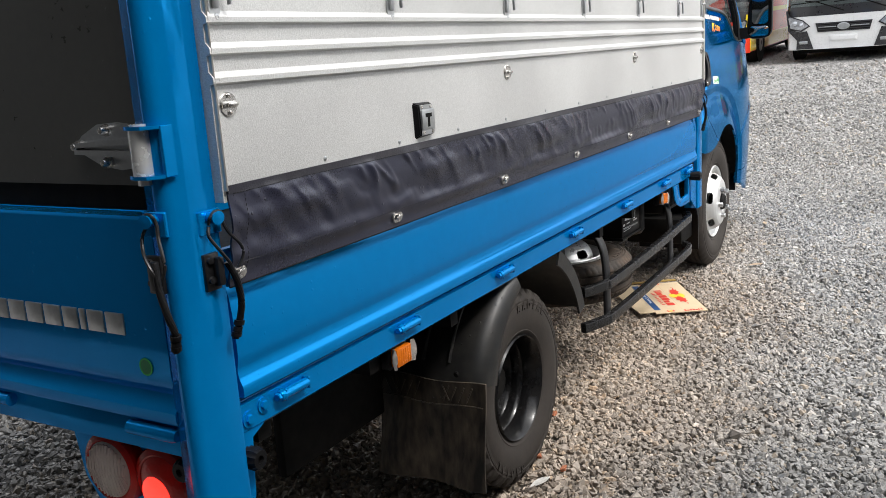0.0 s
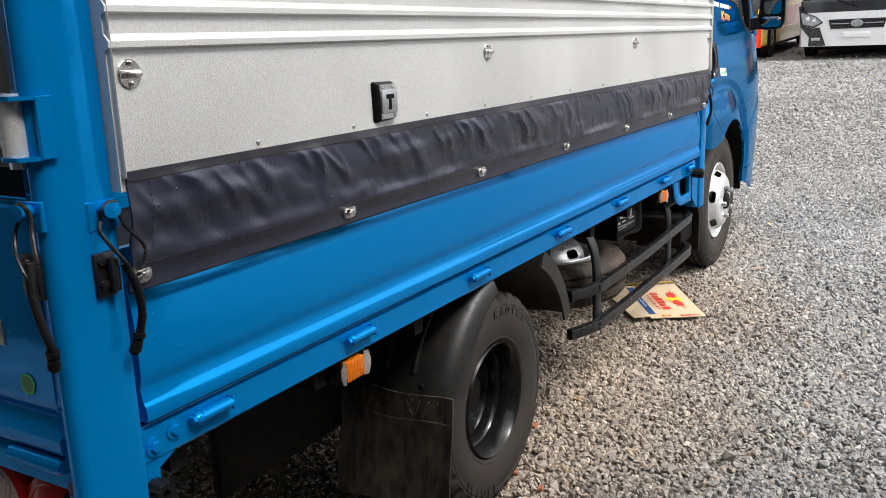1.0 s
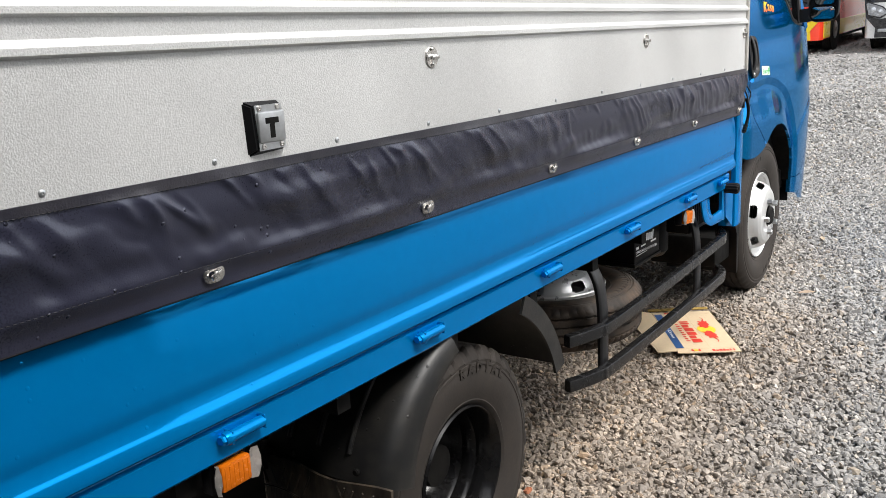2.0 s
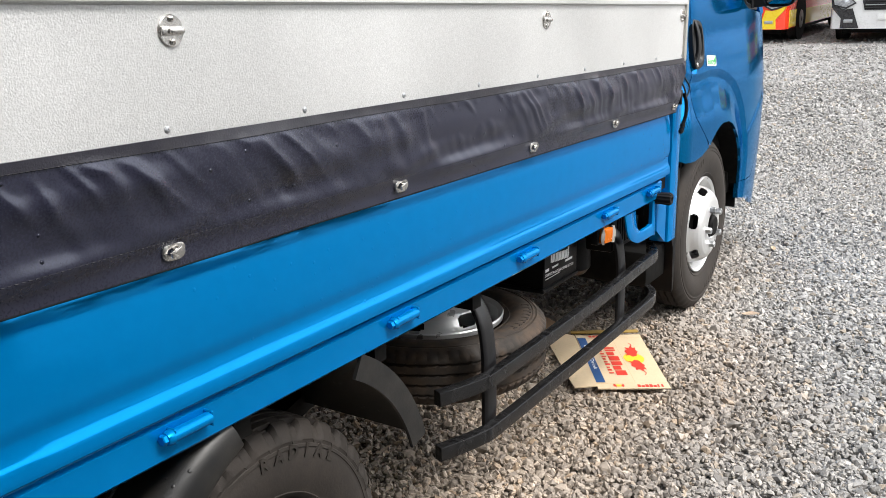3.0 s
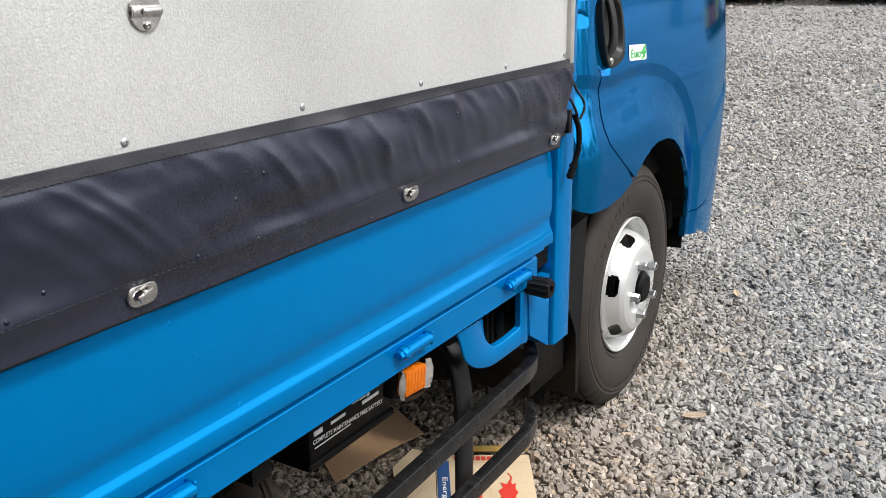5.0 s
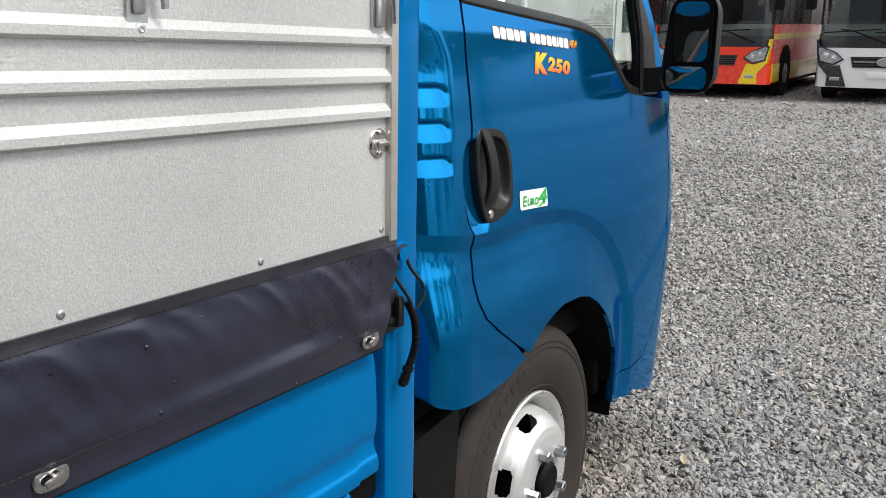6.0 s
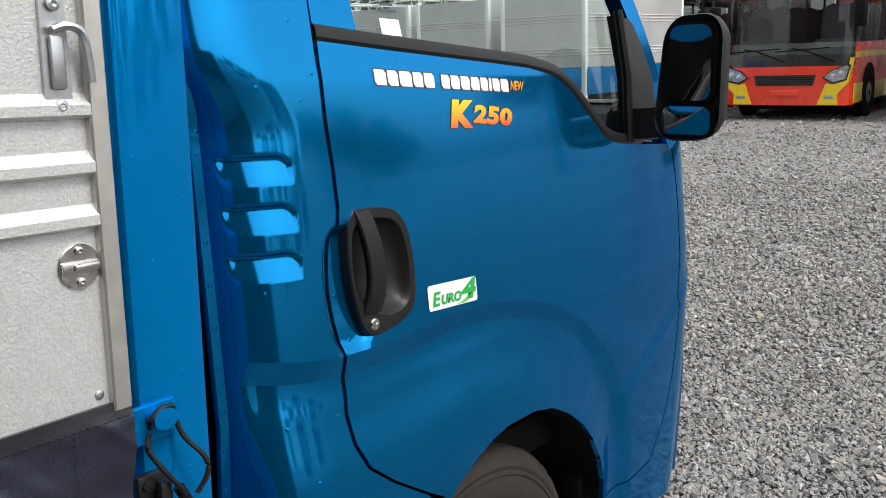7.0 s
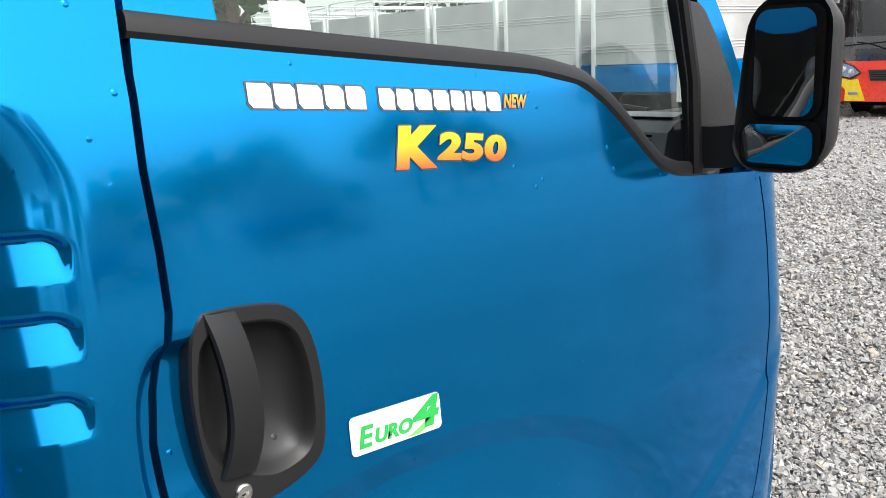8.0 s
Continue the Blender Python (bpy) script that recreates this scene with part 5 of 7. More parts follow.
def door_x(y, z):
    return cab_x(y, z) + scoop(y, z) - (0.014 if in_poly((y, z), shrunk(0.90)) else 0.0)


def cut_pocket(bm):
    """Opens the door skin behind the handle cup."""
    hole = shrunk(0.87)
    bmesh.ops.delete(bm, geom=[f for f in bm.faces if all(in_poly((v.co.y, v.co.z), hole) for v in f.verts)], context="FACES")
    return bm


door_poly = [(4.503 + GAP, 1.571)] + [(y + GAP, z) for y, z in SEAM[1:]] + ARCH + [(y - GAP, z) for y, z in FRONT_SEAM] + BELT[:-1]
door = part("cab_door", cut_pocket(skin(door_poly, door_x, (0.0105, 0.0105), 0.020, ((4.50, 4.68, 0.005), (1.12, 1.335, 0.005)), snap_crease(0.0105))), M["cab_blue"], truck, "metallic blue cab door beaded with rain", 60)
sharp_crease(door)
REAR_EDGE = [(4.284, 2.18), (4.284, 1.60), (4.290, 1.56), (4.305, 1.525), (4.322, 1.490), (4.331, 1.455), (4.332, 1.41), (4.330, 1.20), (4.326, 0.845)]
corner_poly = REAR_EDGE + [(4.347, 0.812), (4.366, 0.793), (4.403, 0.780), (4.504, 0.775), (4.60, 0.784), (4.69, 0.808)] + [(y - GAP, z) for y, z in SEAM[-2::-1]] + [(4.505, 1.70), (4.54, 2.00), (4.58, 2.18)]
corner = part("cab_corner", skin(corner_poly, lambda y, z: cab_x(y, z) + louvre(y, z) + scoop(y, z), (0.009, 0.0105), 0.020, ((4.28, 4.51, 0.0036), (1.20, 1.435, 0.0027)), snap_crease(0.0095)), M["cab_blue"], truck, "metallic blue rear corner of the cab with three vents", 60)
sharp_crease(corner)
# spot-welded flange along the cab's rear edge
bm = bmesh.new()
edge_line = [(p.x, p.y) for p in curve([(y, z, 0) for y, z in REAR_EDGE], 5)]
rows = [[bm.verts.new((cab_x(y, z) + dx, y + dy, z)) for dx, dy in ((-0.004, 0.002), (0.0015, -0.002), (0.0015, -0.017), (-0.002, -0.019), (-0.010, -0.017))] for y, z in edge_line]
for r0, r1 in zip(rows, rows[1:]):
    for i in range(4):
        bm.faces.new((r0[i], r0[i + 1], r1[i + 1], r1[i]))
edge = part("edge_flange", bm, M["cab_blue"], corner, "blue edge flange with spot welds", 50)
for k in range(20):
    z = 0.90 + 0.058 * k
    y = next(y0 + (y1 - y0) * (z - z0) / (z1 - z0) for (y0, z0), (y1, z1) in zip(REAR_EDGE, REAR_EDGE[1:]) if z1 <= z <= z0)
    bm = bmesh.new()
    turn(bm, [(0.0042, -0.001), (0.0036, 0.0009), (0.0, 0.0014)], 8, pose(cab_x(y, z) + 0.0017, y - 0.0095, z))
    part("spot_weld", bm, M["cab_blue"], edge)
fr_poly = [(y + GAP, z) for y, z in FRONT_SEAM] + [(5.790, 1.365), (5.90, 1.36), (6.00, 1.33), (6.00, 0.36), (5.80, 0.36), (5.50, 0.46)]
part("front_corner", skin(fr_poly[::-1], cab_x, (0.016, 0.02), 0.020), M["cab_blue"], truck, "metallic blue front corner panel", 40)
sill_poly = [(5.338, 0.541), (5.345, 0.47), (5.52, 0.44), (5.616, 0.535)]
part("sill", skin(sill_poly, cab_x, (0.02, 0.02), 0.02), M["cab_blue"], truck, "", 40)
# dark jambs behind the seams
for line, deep in ((SEAM, 0.036), (FRONT_SEAM, 0.018)):
    bm = bmesh.new()
    sweep(bm, [(cab_x(y, z) - deep, y, z) for y, z in line], rect(0.03, 0.004), up=(1, 0, 0))
    part("door_jamb", bm, M["chassis"], truck)
# wheel arch liner
bm = bmesh.new()
line = [(4.68, 0.80)] + ARCH + [(5.40, 0.50), (5.36, 0.42)]
o = [bm.verts.new((cab_x(y, z) - 0.012, y, z)) for y, z in line]
i = [bm.verts.new((-1.62, y - 0.01, z - 0.01)) for y, z in line]
for k in range(len(line) - 1):
    bm.faces.new((o[k], o[k + 1], i[k + 1], i[k]))
r = bmesh.ops.extrude_face_region(bm, geom=bm.faces[:])
bmesh.ops.translate(bm, vec=(0, 0, 0.008), verts=[g for g in r["geom"] if isinstance(g, bmesh.types.BMVert)])
part("arch_liner", bm, M["chassis"], truck, "black wheel arch liner")
bm = bmesh.new()
box(bm, -1.30, -1.225, 5.315, 5.40, 0.49, 0.60, 0.012)
part("liner_foot", bm, M["chassis"], truck)

# window frame, glass and trims
def band(path, width, x_off, thick):
    bm = bmesh.new()
    out = []
    for k, (y, z) in enumerate(path):
        y0, z0 = path[max(k - 1, 0)]
        y1, z1 = path[min(k + 1, len(path) - 1)]
        d = math.hypot(y1 - y0, z1 - z0)
        ny, nz = -(z1 - z0) / d, (y1 - y0) / d
        row = []
        for f, h in ((0.0, 0.0), (0.0, thick * 0.7), (0.25, thick), (0.75, thick), (1.0, thick * 0.7), (1.0, 0.0)):
            yy, zz = y + ny * width * f, z + nz * width * f
            row.append(bm.verts.new((cab_x(yy, zz) + x_off + h, yy, zz)))
        out.append(row)
    for a, b in zip(out, out[1:]):
        for j in range(5):
            bm.faces.new((a[j], a[j + 1], b[j + 1], b[j]))
    bm.faces.new(out[0])
    bm.faces.new(out[-1][::-1])
    return bm


fine_belt = [(p.x, p.y) for p in curve([(y, z, 0) for y, z in BELT], 4)]
part("belt_trim", band(fine_belt[::-1], 0.024, -0.010, 0.014), M["satin_black"], door, "satin black rubber trim under the window")
glass_poly = [(4.600, 1.580), (4.75, 1.570), (4.95, 1.560), (5.06, 1.550), (5.14, 1.535), (5.21, 1.508), (5.27, 1.465), (5.33, 1.418), (5.38, 1.390), (5.505, 1.375), (5.50, 1.64), (5.42, 1.86), (5.28, 2.05), (4.68, 2.06), (4.575, 1.66)]
glass_bm = skin(glass_poly, lambda y, z: cab_x(y, z) - 0.020, (0.08, 0.08), 0.004)
glass = part("door_glass", glass_bm, M["glass"], door, "clear door glass", 40)
glass.visible_shadow = False
bm = bmesh.new()
for poly in ([(4.509, 1.590), (4.600, 1.586), (4.594, 1.66), (4.690, 2.06), (4.69, 2.12), (4.59, 2.12), (4.512, 1.70)],
             [(4.66, 2.06), (5.28, 2.05), (5.33, 2.12), (4.60, 2.12)]):
    b2 = skin(poly, lambda y, z: cab_x(y, z) - 0.006, (0.05, 0.05), 0.02)
    me = bpy.data.meshes.new("t")
    b2.to_mesh(me)
    b2.free()
    bm.from_mesh(me)
    bpy.data.meshes.remove(me)
part("window_frame", bm, M["cab_blue"], door, "blue door window frame", 40)
bm = skin([(5.500, 1.366), (5.700, 1.364), (5.692, 1.45), (5.675, 1.527), (5.640, 1.590), (5.602, 1.640), (5.580, 1.652), (5.496, 1.655)], lambda y, z: cab_x(y, z) - 0.008, (0.03, 0.03), 0.02)
part("mirror_sail", bm, M["satin_black"], door, "black triangular mirror mount", 40)
bm = bmesh.new()
tube(bm, [(cab_x(5.47, 1.37) + 0.004, 5.470, 1.37), (cab_x(5.475, 1.5) + 0.004, 5.478, 1.52), (cab_x(5.49, 1.66) + 0.004, 5.490, 1.665)], 0.011, 8)
part("glass_run", bm, M["black_plastic"], door, "black rubber glass channel")
bm = bmesh.new()
sweep(bm, curve([(cab_x(5.74, 1.34) - 0.02, 5.785, 1.34), (cab_x(5.65, 1.62) - 0.03, 5.648, 1.62), (cab_x(5.47, 1.90) - 0.05, 5.495, 1.90), (cab_x(5.30, 2.12) - 0.06, 5.35, 2.13)], 5), [(-0.03, -0.02), (0.025, -0.025), (0.035, 0.0), (0.025, 0.02), (-0.03, 0.02)], up=(1, 0, 0))
part("front_pillar", bm, M["cab_blue"], truck, "blue windscreen pillar", 50)

# left side, back, roof and front of the cab
bm = bmesh.new()
LEFT = 2 * XC + 1.20
box(bm, LEFT - 0.012, LEFT + 0.012, 4.285, 5.90, 0.78, 1.56)
box(bm, LEFT + 0.02, LEFT + 0.05, 4.285, 4.56, 1.56, 2.12)
part("cab_left_side", bm, M["cab_blue"], truck, "metallic blue left side of the cab")
# back wall in black instead of cab blue: the gap's shade as colour
bm = bmesh.new()
box(bm, 2 * XC + 1.31, -1.31, 4.345, 4.360, 0.78, 1.60)
box(bm, 2 * XC + 1.31, -1.31, 4.345, 4.360, 1.98, 2.15)
for xa, xb in ((2 * XC + 1.31, 2 * XC + 1.48), (-1.48, -1.31)):
    box(bm, xa, xb, 4.345, 4.360, 1.60, 1.98)
part("cab_back", bm, M["chassis"], truck, "back wall of the blue cab, coloured black for its shade")
bm = bmesh.new()
box(bm, 2 * XC + 1.31, -1.31, 4.29, 5.36, 2.10, 2.17, 0.03)
part("cab_roof", bm, M["cab_blue"], truck, "metallic blue cab roof")
bm = bmesh.new()
nose = curve([(-1.262, 5.985, 0), (-1.30, 6.05, 0), (-1.38, 6.10, 0), (-1.60, 6.135, 0), (XC, 6.15, 0), (2 * XC + 1.60, 6.135, 0), (2 * XC + 1.38, 6.10, 0), (2 * XC + 1.30, 6.05, 0), (2 * XC + 1.262, 5.985, 0)], 5)
lev = ((0.36, 0.0), (0.62, 0.03), (0.95, 0.02), (1.33, -0.06))
rows = [[bm.verts.new((p.x, p.y + d, z)) for p in nose] for z, d in lev]
for a, b in zip(rows, rows[1:]):
    for k in range(len(nose) - 1):
        bm.faces.new((a[k], a[k + 1], b[k + 1], b[k]))
r = bmesh.ops.extrude_face_region(bm, geom=bm.faces[:])
bmesh.ops.translate(bm, vec=(0, -0.02, 0), verts=[g for g in r["geom"] if isinstance(g, bmesh.types.BMVert)])
part("cab_front", bm, M["cab_blue"], truck, "metallic blue cab front")
def screen_y(x, y):
    return y + 0.20 * (1.0 - ((x - XC) / 0.67) ** 2)


bm = bmesh.new()
xs = [XC + 0.67 - 1.34 * k / 12 for k in range(13)]
low = [bm.verts.new((x, screen_y(x, 5.77), 1.42)) for x in xs]
top = [bm.verts.new((XC + (x - XC) * 0.91, screen_y(x, 5.35), 2.10)) for x in xs]
for k in range(12):
    bm.faces.new((low[k], low[k + 1], top[k + 1], top[k]))
r = bmesh.ops.extrude_face_region(bm, geom=bm.faces[:])
bmesh.ops.translate(bm, vec=(0, 0.005, 0), verts=[g for g in r["geom"] if isinstance(g, bmesh.types.BMVert)])
ws = part("windscreen", bm, M["glass"], truck, "clear windscreen")
ws.visible_shadow = False
bm = bmesh.new()
a = [bm.verts.new((p.x, p.y - 0.06, 1.331)) for p in nose]
b = [bm.verts.new((max(XC - 0.67, min(XC + 0.67, p.x)), screen_y(max(XC - 0.67, min(XC + 0.67, p.x)), 5.772), 1.425)) for p in nose]
for k in range(len(nose) - 1):
    bm.faces.new((a[k], a[k + 1], b[k + 1], b[k]))
part("cowl", bm, M["black_plastic"], truck, "black cowl below the windscreen")
bm = bmesh.new()
box(bm, 2 * XC + 1.25, -1.25, 4.30, 5.75, 0.72, 0.80)
part("cab_floor", bm, M["chassis"], truck)
bm = bmesh.new()
prism(bm, [(5.74, 0.82), (5.74, 1.44), (5.62, 1.455), (5.565, 1.448), (5.535, 1.43), (5.50, 1.30), (5.45, 1.15), (5.47, 0.82)], 2 * XC + 1.29, -1.29)
prism(bm, [(5.742, 1.30), (5.742, 1.446), (5.86, 1.452), (5.90, 1.44), (5.90, 1.30)], 2 * XC + 1.47, -1.47)
dash = part("dashboard", bm, M["dash"], truck, "grey moulded dashboard")
bm = bmesh.new()
prism(bm, [(5.575, 1.456), (5.62, 1.463), (5.735, 1.450), (5.735, 1.443), (5.62, 1.450)], -1.72, -1.30)
part("dash_pad", bm, M["dash_light"], dash, "light grey dash pad")
bm = bmesh.new()
for k in range(5):
    box(bm, -1.45, -1.32, 5.518 + 0.0032 * k, 5.540 + 0.0032 * k, 1.386 + 0.009 * k, 1.390 + 0.009 * k)
part("air_vent", bm, M["chassis"], dash, "black slatted air vent")
for k, x in enumerate((-1.55, -2.05)):
    bm = bmesh.new()
    tube(bm, [(x, screen_y(x, 5.79), 1.45), (x - 0.25, screen_y(x - 0.25, 5.775), 1.475), (x - 0.48, screen_y(x - 0.48, 5.775), 1.48)], 0.008, 6)
    tube(bm, [(x - 0.1, screen_y(x - 0.1, 5.82), 1.42), (x - 0.30, screen_y(x - 0.30, 5.79), 1.46), (x - 0.52, screen_y(x - 0.52, 5.77), 1.49)], 0.006, 6)
    part("wiper", bm, M["black_plastic"], truck, "black windscreen wiper")
bm = bmesh.new()
ring = [(XC - 0.42 + 0.19 * math.cos(a), 5.12 + 0.09 * math.sin(a), 1.42 + 0.165 * math.sin(a)) for a in [2 * math.pi * k / 28 for k in range(28)]]
tube(bm, ring, 0.014, 8, 0, True)
tube(bm, [(XC - 0.42, 5.12, 1.42), (XC - 0.42, 5.34, 1.22)], 0.03, 8)
tube(bm, [(XC - 0.60, 5.12, 1.42), (XC - 0.24, 5.12, 1.42)], 0.016, 8)
part("steering_wheel", bm, M["dash"], truck, "dark grey steering wheel")
for x in (-1.58, -2.36):
    bm = bmesh.new()
    box(bm, x - 0.24, x + 0.24, 4.45, 4.92, 0.82, 1.06, 0.05, 3)
    box(bm, x - 0.23, x + 0.23, 4.33, 4.46, 1.02, 1.52, 0.05, 3)
    part("seat", bm, M["fabric"], truck, "grey fabric cab seat")

# mirror on its arm
mirror_bm = bmesh.new()
def rounded(w, h, r, n=6):
    out = []
    for cx, cz, a0 in ((w / 2 - r, h / 2 - r, 0), (-w / 2 + r, h / 2 - r, 90), (-w / 2 + r, -h / 2 + r, 180), (w / 2 - r, -h / 2 + r, 270)):
        out += [(cx + r * math.cos(radians(a0 + 90 * k / n)), cz + r * math.sin(radians(a0 + 90 * k / n))) for k in range(n + 1)]
    return out


MM = pose(-1.088, 5.515, 1.512, 0, 0, -5)
outline = [(a + 0.026 * (b / 0.275 + 0.5) * (0.5 - a / 0.164), b) for a, b in rounded(0.164, 0.278, 0.056)]
GM = MM @ pose(0, 0, 0, 1.5, 0, -3)
rings = []
for sc, yy in ((0.90, 0.010), (0.985, 0.0), (1.0, 0.010), (0.985, 0.028), (0.92, 0.052), (0.76, 0.072), (0.42, 0.084)):
    rings.append([mirror_bm.verts.new((p[0] * sc + 0.012 * (yy > 0.08), yy, p[1] * sc + 0.02 * (p[0] / 0.178) * 0.3)) for p in outline])
for a, b in zip(rings, rings[1:]):
    for k in range(len(outline)):
        mirror_bm.faces.new((a[k], a[(k + 1) % len(outline)], b[(k + 1) % len(outline)], b[k]))
mirror_bm.faces.new(rings[-1])
mirror_bm.faces.new(rings[0][::-1])
bmesh.ops.transform(mirror_bm, matrix=MM, verts=mirror_bm.verts[:])
mirror = part("door_mirror", mirror_bm, M["satin_black"], truck, "black door mirror with two glasses", 45)
for name, w, h, cx, cz, r in (("main_glass", 0.102, 0.164, 0.012, 0.034, 0.024), ("wide_glass", 0.122, 0.062, 0.004, -0.092, 0.020)):
    bm = bmesh.new()
    vs = prism(bm, [(cx + a, cz + b) for a, b in rounded(w + 0.012, h + 0.012, r)], -0.0005, 0.010, "y")
    bmesh.ops.transform(bm, matrix=MM, verts=vs)
    part("bezel", bm, M["chassis"], mirror)
    bm = bmesh.new()
    o = rounded(w, h, r)
    front = []
    for sc in (1.0, 0.66, 0.33):
        front.append([bm.verts.new((cx + a * sc, -0.009 - (0.004 if name == "wide_glass" else 0.0006) * (1 - sc * sc), cz + b * sc)) for a, b in o])
    mid = bm.verts.new((cx, -0.009 - (0.004 if name == "wide_glass" else 0.0006), cz))
    for a, b in zip(front, front[1:]):
        for k in range(len(o)):
            bm.faces.new((a[k], a[(k + 1) % len(o)], b[(k + 1) % len(o)], b[k]))
    for k in range(len(o)):
        bm.faces.new((front[-1][k], front[-1][(k + 1) % len(o)], mid))
    bmesh.ops.transform(bm, matrix=GM, verts=bm.verts[:])
    part(name, bm, M["mirror_glass"], mirror, "mirror glass", 80)
bm = bmesh.new()
sweep(bm, curve([(-1.245, 5.545, 1.425), (-1.19, 5.552, 1.425), (-1.12, 5.56, 1.435)], 4), [(-0.03, -0.05), (0.03, -0.05), (0.03, 0.02), (-0.03, 0.02)])
part("mirror_arm", bm, M["satin_black"], mirror, "black mirror arm")

# door handle: a flat surround, a dished recess and a broad pull grip
RECESS = [(4.580, 1.311), (4.613, 1.306), (4.635, 1.291), (4.646, 1.261), (4.649, 1.222), (4.645, 1.186), (4.632, 1.167), (4.594, 1.160), (4.556, 1.174), (4.535, 1.190), (4.524, 1.222), (4.525, 1.264), (4.537, 1.305)]
MID = (4.590, 1.235)


def towards(a, poly):
    """Distance from the handle's middle to a polygon, along the direction a."""
    cy, cz = math.cos(a), math.sin(a)
    for (y0, z0), (y1, z1) in zip(poly, poly[1:] + poly[:1]):
        ey, ez = y1 - y0, z1 - z0
        den = cy * ez - cz * ey
        if abs(den) > 1e-9:
            t = ((y0 - MID[0]) * ez - (z0 - MID[1]) * ey) / den
            u = ((y0 - MID[0]) * cz - (z0 - MID[1]) * cy) / den
            if t > 0 and -1e-6 <= u <= 1 + 1e-6:
                return t
    return 0.05


bm = bmesh.new()
outer_line = [(p.x, p.y) for p in curve([(y, z, 0) for y, z in HANDLE + HANDLE[:1]], 3)]
inner_line = [(p.x, p.y) for p in curve([(y, z, 0) for y, z in RECESS + RECESS[:1]], 3)]
rings = []
turns = [2 * math.pi * i / 72 for i in range(72)]
for line, sc, off in ((outer_line, 1.015, -0.020), (outer_line, 1.015, -0.001), (outer_line, 0.99, 0.0018), (inner_line, 1.02, 0.0020), (inner_line, 0.99, 0.0005), (inner_line, 0.93, -0.008), (inner_line, 0.82, -0.016), (inner_line, 0.62, -0.024), (inner_line, 0.35, -0.028), (inner_line, 0.08, -0.029)):
    ring = []
    for a in turns:
        d = towards(a, line) * sc
        if line is inner_line and sc > 1.0:
            d = min(d, towards(a, outer_line) * 0.985)
        y, z = MID[0] + d * math.cos(a), MID[1] + d * math.sin(a)
        ring.append(bm.verts.new((cab_x(y, z) + off, y, z)))
    rings.append(ring)
for r0, r1 in zip(rings, rings[1:]):
    for i in range(72):
        bm.faces.new((r0[i], r0[(i + 1) % 72], r1[(i + 1) % 72], r1[i]))
bm.faces.new(rings[-1])
handle = part("door_handle", bm, M["satin_black"], door, "black plastic door handle with a dished recess", 30)
bm = bmesh.new()
rings = []
for p in curve([(4.536, 1.3270, 0.0030), (4.541, 1.303, 0.010), (4.545, 1.268, 0.015), (4.546, 1.228, 0.016), (4.541, 1.196, 0.013), (4.534, 1.174, 0.0060)], 5):
    y0, z, off = p
    y1 = y0 + 0.0365 + 0.05 * max(0.0, 1.19 - z) * 2
    x = cab_x(y0, z)
    rings.append([bm.verts.new(q) for q in ((x + off - 0.013, y0 + 0.002, z), (x + off - 0.004, y0, z), (x + off - 0.0005, y0 + 0.002, z), (x + off + 0.0012, y0 + 0.010, z - 0.001),
                                            (x + off + 0.0012, y1 - 0.010, z - 0.002), (x + off - 0.0005, y1 - 0.002, z - 0.003), (x + off - 0.004, y1, z - 0.003), (x + off - 0.013, y1 - 0.002, z - 0.003))])
for r0, r1 in zip(rings, rings[1:]):
    for i in range(8):
        bm.faces.new((r0[i], r0[(i + 1) % 8], r1[(i + 1) % 8], r1[i]))
bm.faces.new(rings[0][::-1])
bm.faces.new(rings[-1])
part("grip", bm, M["satin_black"], door, "broad black pull grip", 40)
bm = bmesh.new()
turn(bm, [(0.0095, -0.004), (0.0095, 0.002), (0.008, 0.004), (0.004, 0.004), (0.003, 0.001), (0.0, 0.001)], 18, pose(cab_x(4.556, 1.153) + 0.001, 4.556, 1.153))
part("key_lock", bm, M["steel"], door, "round steel key lock")

# -- lettering and badges on the door --
def on_door(bm, lift):
    for v in bm.verts:
        v.co.x = cab_x(v.co.y, v.co.z) + lift + v.co.x
    return bm


def glyph_bm(text, y0, y1, z0, z1, shear=0.0, lift=0.0, fat=0.0, slope=0.0):
    """Words in the built-in font, fitted between y0 and y1, z0 and z1 on the door."""
    bm = word_bm(text, shear, fat)
    for v in bm.verts:
        a, b, _ = v.co
        v.co = (0.0, y0 + (y1 - y0) * a, z0 + (z1 - z0) * b + slope * (y1 - y0) * a)
    return on_door(bm, lift)


SL = -0.046  # the print falls a little towards the front
def word_blocks(y, z, height, widths, gap):
    """A trade name drawn as plain letter-sized blocks, each with its dark outline."""
    start = y
    for w in widths:
        c = min(0.005, w * 0.3)
        pts = [(0, c), (c, 0), (w, 0), (w, height - c), (w - c, height), (0, height)]
        for lift, grow, mat, lab in ((0.0006, 0.0019, M["decal_dark"], "dark outline"), (0.0012, 0.0, M["decal_white"], "white block of the maker's name")):
            bm = bmesh.new()
            bm.faces.new([bm.verts.new((0.0, y + a + math.copysign(grow, a - w / 2), z + b + math.copysign(grow, b - height / 2) + SL * (y - start + a))) for a, b in pts])
            bmesh.ops.triangulate(bm, faces=bm.faces[:])
            part("name_decal", on_door(bm, lift), mat, door, lab, 0)
        y += w + gap


